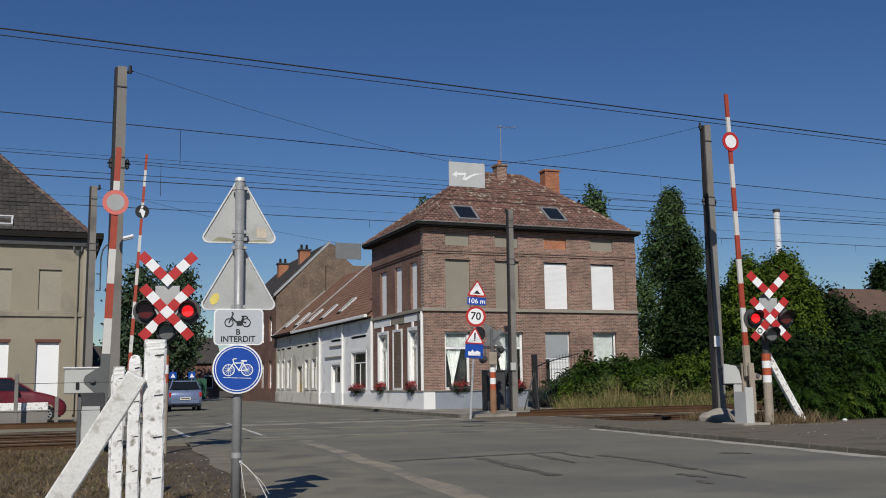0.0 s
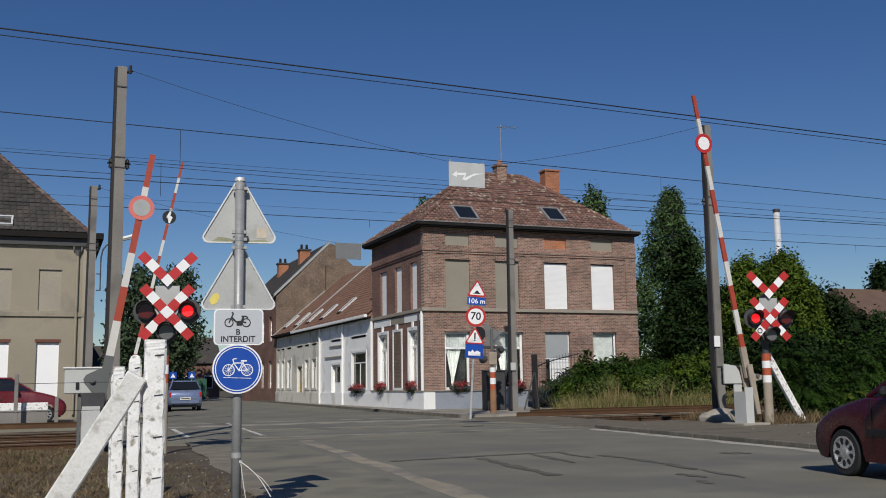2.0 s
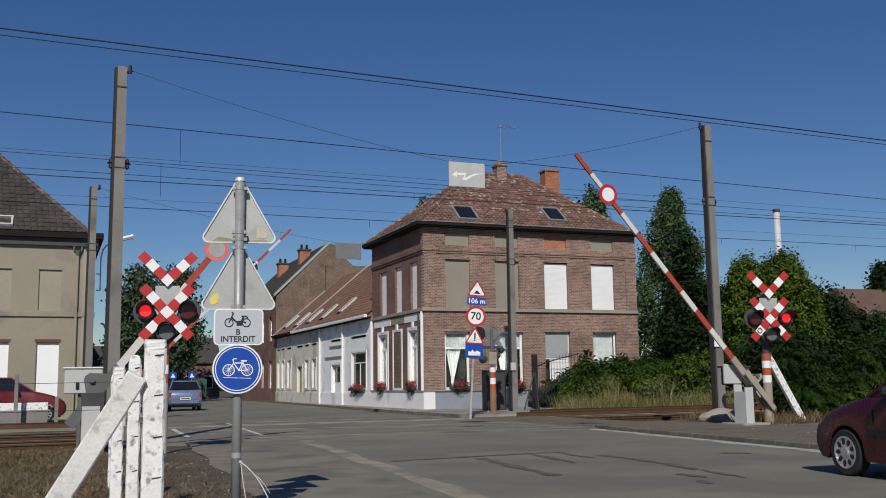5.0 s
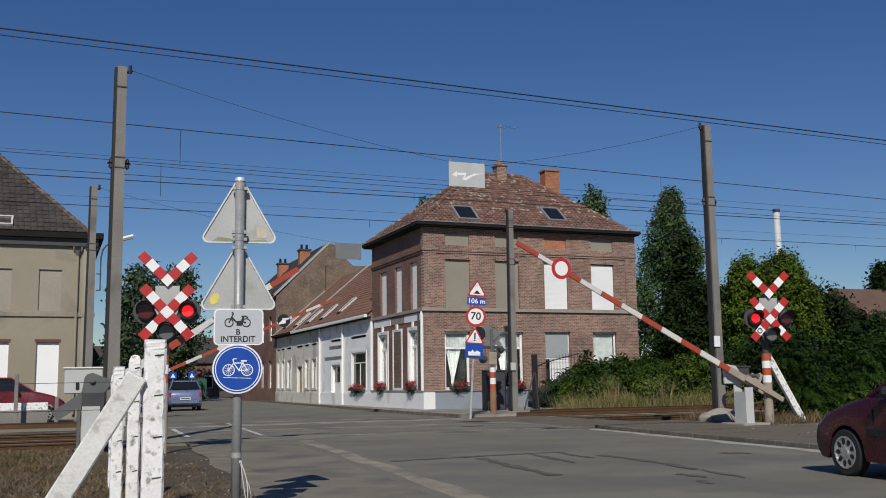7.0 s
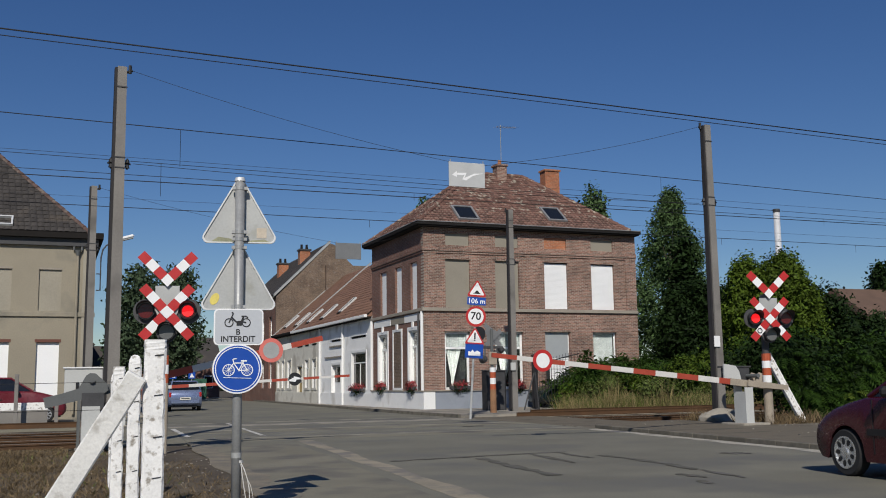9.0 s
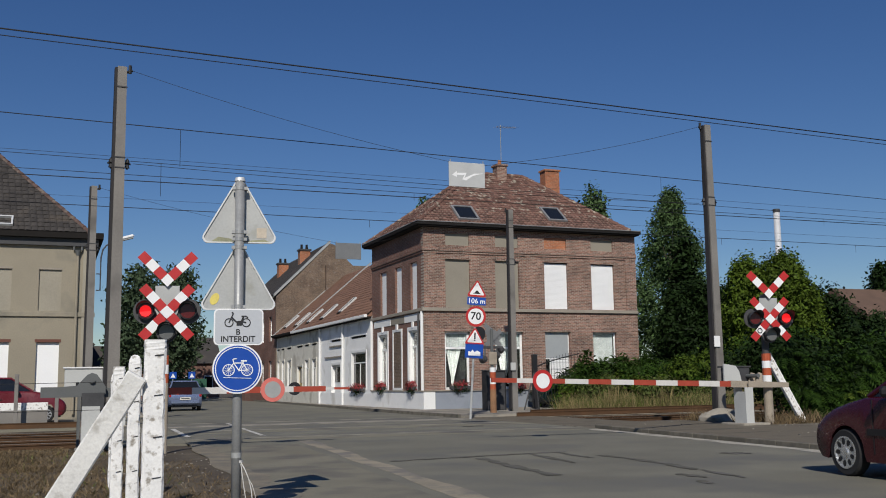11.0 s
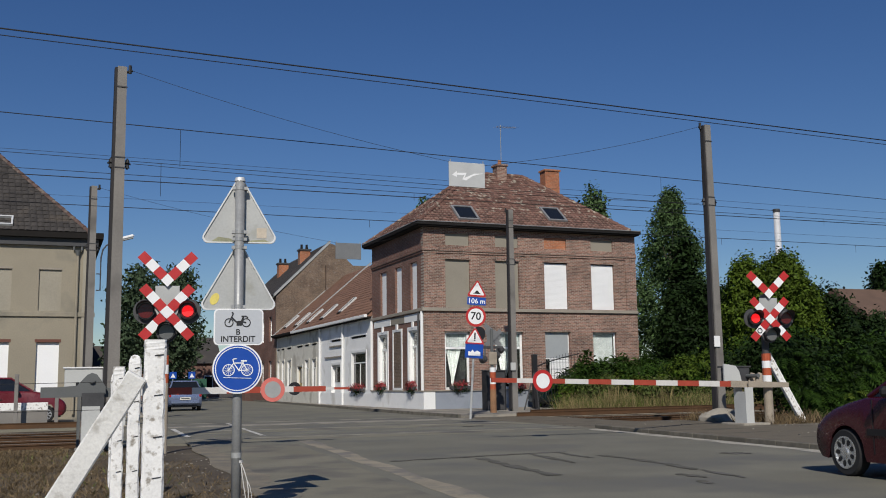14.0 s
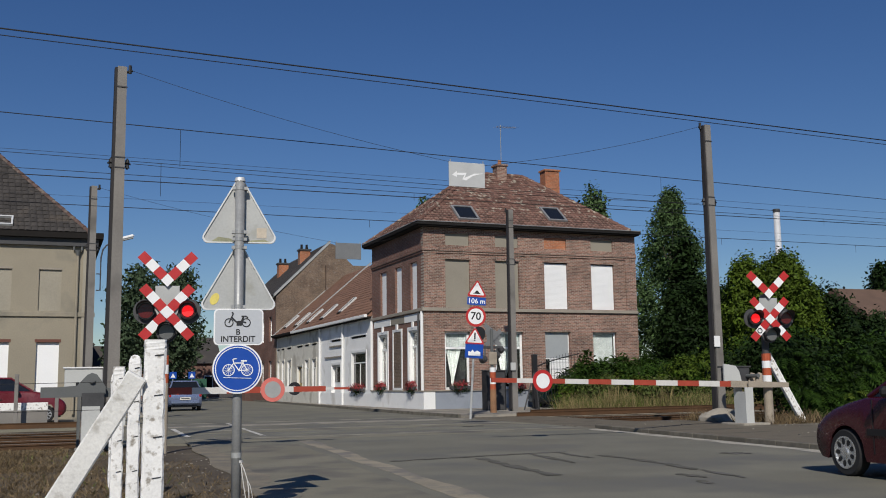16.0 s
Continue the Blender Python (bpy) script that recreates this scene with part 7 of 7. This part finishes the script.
tree("broadleaf_tree", "dark tree screening the far roof", 46.5, 42, 3, 0.2, scatter(46.5, 42, 0.8, 3.4, 2.4, 1.5, 44, 0.6, 1.0, 22, lambda f: 1 - 0.3 * f), 24000, 0.11, M_LEAFDARK, 22, "broadleaf trees")
tree("conifer", "dark conifer beyond the far roof", 54.6, 52.5, 6, 0.25, scatter(54.6, 52.5, 2.0, 9.0, 2.6, 2.0, 50, 0.6, 0.9, 13, lambda f: 1.05 - 0.85 * f), 16000, 0.15, M_LEAFDARK, 13)
tree("street_tree", "dark leafy tree down the street", 7.2, 80, 5, 0.3, scatter(7.4, 80, 2.4, 10.2, 2.9, 2.6, 46, 0.6, 1.1, 14, lambda f: 0.75 + 0.5 * math.sin(math.pi * f) - 0.2 * f), 9000, 0.17, M_LEAFFAR, 14, "street trees")
tree("street_tree", "dark leafy tree down the street", 9.2, 92, 5, 0.3, scatter(9.4, 92, 2.4, 11.5, 3.2, 2.4, 44, 0.7, 1.2, 15, lambda f: 0.75 + 0.4 * math.sin(math.pi * f)), 10000, 0.18, M_LEAFFAR, 15, "street trees")
tree("street_tree", "small bluish tree behind the hall corner", 4.6, 70, 3, 0.15, scatter(4.6, 70, 1.6, 4.6, 1.0, 1.0, 16, 0.5, 0.8, 18, lambda f: 1 - 0.5 * f), 7000, 0.14, M_LEAFFAR, 18, "street trees")


def shrub(name, lab, blobs, count, size, leafmat, seed, cat="shrub", group="", thin=0.5):
    t = thing(name, lab, cat, group=group)
    bm = bmesh.new()
    rng = random.Random(seed)
    for b3 in blobs[:14]:
        rod((b3[0], b3[1], 0.0), (b3[0] + rng.uniform(-0.3, 0.3), b3[1], b3[2]), 0.04, 0.015, 5, bm)
    tagged(part("stem", bm, M_BARK, t), kind="stuff")
    tagged(leaves("foliage", blobs, count, size, leafmat, t, seed, thin=thin), kind="stuff")
    return t


def row_blobs(x0, x1, y0, y1, z0, z1, n, rmin, rmax, seed, top=lambda f: 1.0):
    rng = random.Random(seed)
    out = []
    for i in range(n):
        f = rng.random()
        out.append((x0 + (x1 - x0) * f, rng.uniform(y0, y1), z0 + (z1 * top(f) - z0) * rng.random() ** 0.8, *[rng.uniform(rmin, rmax) for _ in range(3)]))
    return out


hedge_blobs = row_blobs(17.9, 27, 19.9, 21.6, 0.35, 2.25, 95, 0.2, 0.5, 31, lambda f: 0.72 + 0.38 * f + 0.14 * math.sin(f * 29))
# these dark inner leaves stand for the shaded gaps behind the outer fronds
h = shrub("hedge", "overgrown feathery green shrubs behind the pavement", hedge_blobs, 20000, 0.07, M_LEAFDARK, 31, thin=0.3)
fronds("frond", hedge_blobs, 2600, 0.46, M_FROND, h, 61)
fronds("frond", [(19.3, 19.8, 0.7, 0.5, 0.2, 0.25), (18.6, 19.7, 0.5, 0.35, 0.2, 0.2), (20.3, 19.9, 0.95, 0.4, 0.2, 0.2)], 22, 0.5, M_LEAFBRIGHT, h, 62)
# under-layer whose dark colour gives the shade low in the hedge
shrub("hedge", "shrubs under the feathery hedge, dark green as its inner shade", row_blobs(17.3, 27, 20.8, 22.2, 0.3, 1.9, 50, 0.40, 0.70, 32), 26000, 0.065, M_LEAFDARK, 32)
bush_blobs = row_blobs(20.3, 30.5, 35.6, 38.0, 0.4, 2.3, 90, 0.22, 0.6, 33, lambda f: 0.55 + 0.5 * f + 0.2 * math.sin(f * 31) + 0.12 * math.sin(f * 67))
h = shrub("bush", "tangled green bushes beside the brick house", bush_blobs, 26000, 0.075, M_LEAF, 33)
fronds("frond", bush_blobs, 1500, 0.6, M_FROND, h, 63, 7, 0.2)
# inner bushes coloured dark to give the shade within the thicket
shrub("bush", "inner bushes beside the brick house, dark green as inner shade", row_blobs(20.6, 31, 36.8, 38.4, 0.3, 1.7, 50, 0.4, 0.65, 39, lambda f: 0.6 + 0.45 * f), 20000, 0.08, M_LEAFDARK, 39)
shrub("bush", "low mixed weeds and brambles on the bank", row_blobs(19.4, 31.5, 33.7, 35.3, 0.05, 0.95, 90, 0.15, 0.40, 37, lambda f: 0.45 + 0.75 * abs(math.sin(f * 17))), 26000, 0.06, M_LEAFWEED, 37)
shrub("bush", "light green bramble tops among dark bushes", row_blobs(19.8, 31, 35.2, 36.4, 0.5, 1.9, 40, 0.25, 0.5, 38, lambda f: 0.5 + 0.5 * f), 16000, 0.07, M_LEAFWARM, 38)
shrub("bush", "yellowish brambles on the bank by the tracks", row_blobs(24.5, 32, 35.0, 36.6, 0.4, 2.0, 36, 0.40, 0.65, 34, lambda f: 0.8 + 0.25 * f), 22000, 0.08, M_LEAFWARM, 34)
shrub("hedge", "green thicket on the far side of the tracks", row_blobs(28, 44, 33.5, 36, 0.5, 2.6, 80, 0.6, 1.0, 35), 40000, 0.11, M_LEAF, 35)
shrub("hedge", "dark far shrubs behind the thicket", row_blobs(30, 62, 42, 47, 0.5, 2.8, 90, 0.9, 1.5, 36), 30000, 0.17, M_LEAFDARK, 36)
tagged(blades("grass_bank", [(19.0, 33.2, 31, 35.6, -0.05)], 22000, 0.55, M_GRASS, seed=41, width=0.014), "tall yellow-green grass on the bank", "grass", kind="stuff")
tagged(blades("dry_grass_bank", [(18.6, 33.0, 30, 35.0, -0.05), (20.5, 34.5, 23.0, 35.5, 0.1)], 9000, 0.7, M_STRAW, seed=42, width=0.010), "tall dry straw-coloured grass", "grass", kind="stuff")
tagged(blades("tall_straw", [(20.0, 33.4, 20.9, 34.2, -0.05), (22.6, 33.4, 23.2, 34.4, -0.05), (25.5, 33.6, 26.8, 34.6, -0.05), (28.8, 33.5, 29.6, 34.5, -0.05)], 1600, 1.15, M_STRAW, seed=47, lean=0.18, width=0.012), "tufts of tall dry straw", "grass", kind="stuff")
tagged(blades("dry_grass", [(-5, 7, 1.9, 12, -0.03), (-6, 11, 2.2, 17, -0.03), (-6, 16, 1.6, 22, -0.03)], 70000, 0.065, M_DRYGRASS, seed=43, lean=1.2, width=0.006), "short trampled dry grass", "grass", kind="stuff")
tagged(blades("straw_tufts", [(-5, 12.5, 0.6, 15, -0.03), (-5, 16, 0.4, 20.5, -0.03), (-3, 9.5, 0.5, 12, -0.03)], 5000, 0.12, M_DRYGRASS, seed=48, lean=0.9, width=0.006), "pale straw tufts in the dry grass", "grass", kind="stuff")
tagged(blades("weeds", [(-4, 9, 1.6, 20, -0.03), (0.2, 12, 1.2, 20, 0.0)], 700, 0.10, M_GRASS, seed=44, lean=0.6, width=0.008), "sparse green weeds in dry grass", "grass", kind="stuff")
tagged(blades("kerb_weeds", [(15.7, 18.6, 17.6, 20.2, 0.14), (15.6, 21.3, 17.0, 22.3, 0.14)], 1800, 0.28, M_DRYGRASS, seed=45, lean=0.5, width=0.008), "dry weeds round the barrier foot", "grass", kind="stuff")
tagged(leaves("far_woods", [(x * 14 - 260, 260 + 30 * math.sin(x), 2.5, 12, 8, 3.8 + 1.6 * math.sin(x * 1.7)) for x in range(60)], 50000, 0.9, M_LEAFFAR, seed=46), "distant belt of trees on the horizon", "woods", kind="stuff")

def stones(name, spots, count, size, material, lab, seed):
    rng = random.Random(seed)
    bm = bmesh.new()
    bmesh.ops.create_icosphere(bm, subdivisions=1, radius=1)
    base = [v.co.copy() for v in bm.verts]
    fs = [[v.index for v in f.verts] for f in bm.faces]
    bm.free()
    verts, faces = [], []
    for _ in range(count):
        x0, y0, x1, y1, z = rng.choice(spots)
        c = Vector((rng.uniform(x0, x1), rng.uniform(y0, y1), z))
        s = size * rng.uniform(0.4, 1.6)
        k = len(verts)
        verts += [tuple(c + Vector((p.x * s * rng.uniform(0.7, 1.3), p.y * s * rng.uniform(0.7, 1.3), p.z * s * 0.6))) for p in base]
        faces += [[k + i for i in f] for f in fs]
    return tagged(grid_solid(name, verts, faces, material), lab, "stones", kind="stuff")


stones("gravel", [(-2, 9, 2.3, 16, -0.01), (1.6, 10, 2.6, 20, 0.0)], 150, 0.016, M_PALE, "small pale stones in the dry earth", 51)
stones("gravel", [(13.2, 10, 16.5, 22, 0.15), (15.5, 18, 17.5, 20, 0.15), (13.4, 22.5, 16.4, 25, 0.0)], 170, 0.018, M_PALE, "small pale stones on the pavement", 52)
stones("ballast_stones", [(-12, 23, 1.4, 31, -0.18), (16.5, 23, 30, 31, -0.18)], 2600, 0.035, M_BALLAST, "loose brown ballast stones between the rails", 53)

# ---- far buildings ----
def far_house(name, lab, x0, x1, y0, y1, ze, zr, wallm, roofm, along="x"):
    t = thing(name, lab, "house")
    part("wall", box((x0, y0, 0), (x1, y1, ze)), wallm, t)
    if along == "x":
        ym = (y0 + y1) / 2
        bm = plate([(y0 - 0.3, ze - 0.05), (ym, zr), (y1 + 0.3, ze - 0.05)], x0 - 0.2, x1 + 0.2, axes="yz")
    else:
        xm = (x0 + x1) / 2
        bm = plate([(x0 - 0.3, ze - 0.05), (xm, zr), (x1 + 0.3, ze - 0.05)], y0 - 0.2, y1 + 0.2)
    part("roof", bm, roofm, t, "tiled pitched roof")
    for i in range(3):
        x = x0 + (x1 - x0) * (i + 0.7) / 3.5
        w = part("window", plate_frame(x, 1.0, x + 0.9, 2.3, 0.08, y0 - 0.03, y0 - 0.002), M_WHITE, t)
        part("pane", box((x + 0.08, y0 - 0.012, 1.08), (x + 0.82, y0 - 0.003, 2.22)), M_CARGLASS, w)
    return t


far_house("far_house", "house with brown tiled roof behind the trees", 49.4, 57, 48, 56, 4.4, 7.2, M_BRICKG, M_TILE3)
far_house("end_house", "old dark brick house at the bend of the street", 9.5, 16.5, 104, 112, 3.6, 6.4, M_BRICKL, M_SLATE)
far_house("end_house", "low white-edged brick shed at the street bend", 4.0, 10.5, 98, 103, 3.2, 5.2, M_BRICKL, M_SLATE)
far_house("far_house", "pale house beyond the hall corner", -2.0, 3.6, 96, 104, 5.2, 8.0, M_HALL, M_SLATE, "y")
t = thing("screen_fence", "green screen fence along the street", "fence")
for i in range(8):
    part("panel", box((9.0 + i * 0.55, 88 + i * 0.5, 0.1), (9.5 + i * 0.55, 88.06 + i * 0.5, 1.9)), M_GREENFENCE, t)
fl = thing("flue", "tall shiny steel flue pipe behind the trees", "flue")
part("pipe", rod((51.8, 60, 0), (51.8, 60, 13.9), 0.24, n=20), M_STEELSTACK, fl, "", True)
part("cap", rod((51.8, 60, 13.9), (51.8, 60, 14.15), 0.27, n=16), M_MUDDY, fl, "dark cap")


# ---- what moves ----
def motions():
    right = ((0, 93.7), (1.3, 93.7), (1.5, 94.6), (2, 101.8), (2.5, 106.0), (3, 111.4), (3.5, 116.2), (4, 121.9), (4.2, 124.2), (5.2, 135.2), (6.3, 146.9), (6.5, 149.0), (7, 154.9), (7.5, 159.9), (8, 165.5), (8.5, 170.7), (9, 176.1), (9.2, 177.9), (9.5, 180.2), (9.8, 180.5), (16, 180.5))
    walk(BOOM_R, [(t, pose(15.44, 18.95, 1.28, 0, 182.04 - a, 0)) for t, a in right])
    left = ((0, 84.5), (1.3, 84.5), (1.5, 82.7), (2, 76.3), (2.5, 72.1), (3, 67.5), (3.5, 63.1), (4, 58.2), (4.2, 56.4), (5.2, 46.4), (6.3, 35.6), (7.0, 28.6), (8.0, 19.2), (8.5, 14.5), (9, 9.4), (9.2, 7.4), (9.9, 0.2), (10.5, -3.4), (10.8, -3.7), (16, -3.7))
    walk(BOOM_L, [(t, pose(0.67, 17.5, 1.34, 0, -a - 3.78, 0)) for t, a in left])
    far = ((0, 85.0), (1.3, 85.0), (1.5, 82.6), (2, 76.0), (2.5, 71.0), (3, 65.5), (3.5, 60.0), (4, 54.0), (4.2, 52.0), (5.2, 41.0), (6.3, 29.5), (7.0, 21.5), (8.0, 10.8), (8.6, 5.1), (9.2, -1.0), (9.5, -2.4), (9.8, -2.5), (16, -2.5))
    walk(BOOM_F, [(t, pose(2.16, 33.0, 1.34, 0, -a - 2.06, 0)) for t, a in far])
    # the waiting car rolls up to the crossing
    d = Vector((math.cos(radians(CAR_DIR)), math.sin(radians(CAR_DIR)), 0))
    rows = ((0, -2.2), (0.3, -1.5), (0.5, -1.12), (0.7, -0.80), (0.85, -0.57), (1.0, -0.41), (1.2, -0.23), (1.5, -0.07), (2, 0.02), (2.5, 0.03), (3, 0.0), (16, 0.0))
    walk(CAR_RED, [(t, Matrix.Translation(Vector((10.09, 9.68, 0)) + d * s) @ pose(0, 0, 0, 0, 0, CAR_DIR)) for t, s in rows])
    dense = []
    for (t0, s0), (t1, s1) in zip(rows, rows[1:]):
        dense += [(t0, s0), ((t0 + t1) / 2, (s0 + s1) / 2)] if abs(s1 - s0) > 0.3 else [(t0, s0)]
    dense.append(rows[-1])
    for w in CAR_WHEELS:
        p = w.location.copy()
        walk(w, [(t, Matrix.Translation(p) @ Matrix.Rotation(s / 0.29, 4, "Y")) for t, s in dense])
    # the loose tape end swings in the wind and comes to rest
    swing = ((0, 39), (0.25, 48), (0.5, 55), (1.0, 60), (1.5, 56), (2.0, 44), (2.5, 40), (3.0, 45), (3.5, 66), (4.0, 59), (4.6, 47), (5.4, 36), (6.5, 26), (7.0, 12), (8.0, 11), (9.0, 15), (10.5, 18), (12.0, 20), (13.0, 16), (14.0, 13), (15.0, 14), (16.0, 14))
    walk(STREAMER, [(t, pose(0, 0, 0, 0, -a, 0)) for t, a in swing])
    # the glowing lamp changes sides about every 0.44 s
    for lit, side in ((LIT_LEFT, 1), (LIT_RIGHT, -1)):
        t, k, out = 0.27, side, [(0.0, side)]
        while t < 16:
            out += [(t - 1 / 60, k), (t + 1 / 60, -k)]
            k = -k
            t += 0.4396
        out.append((16.0, k))
        walk(lit, [(t, pose(0.38 * k, 0, 2.42)) for t, k in out])


motions()
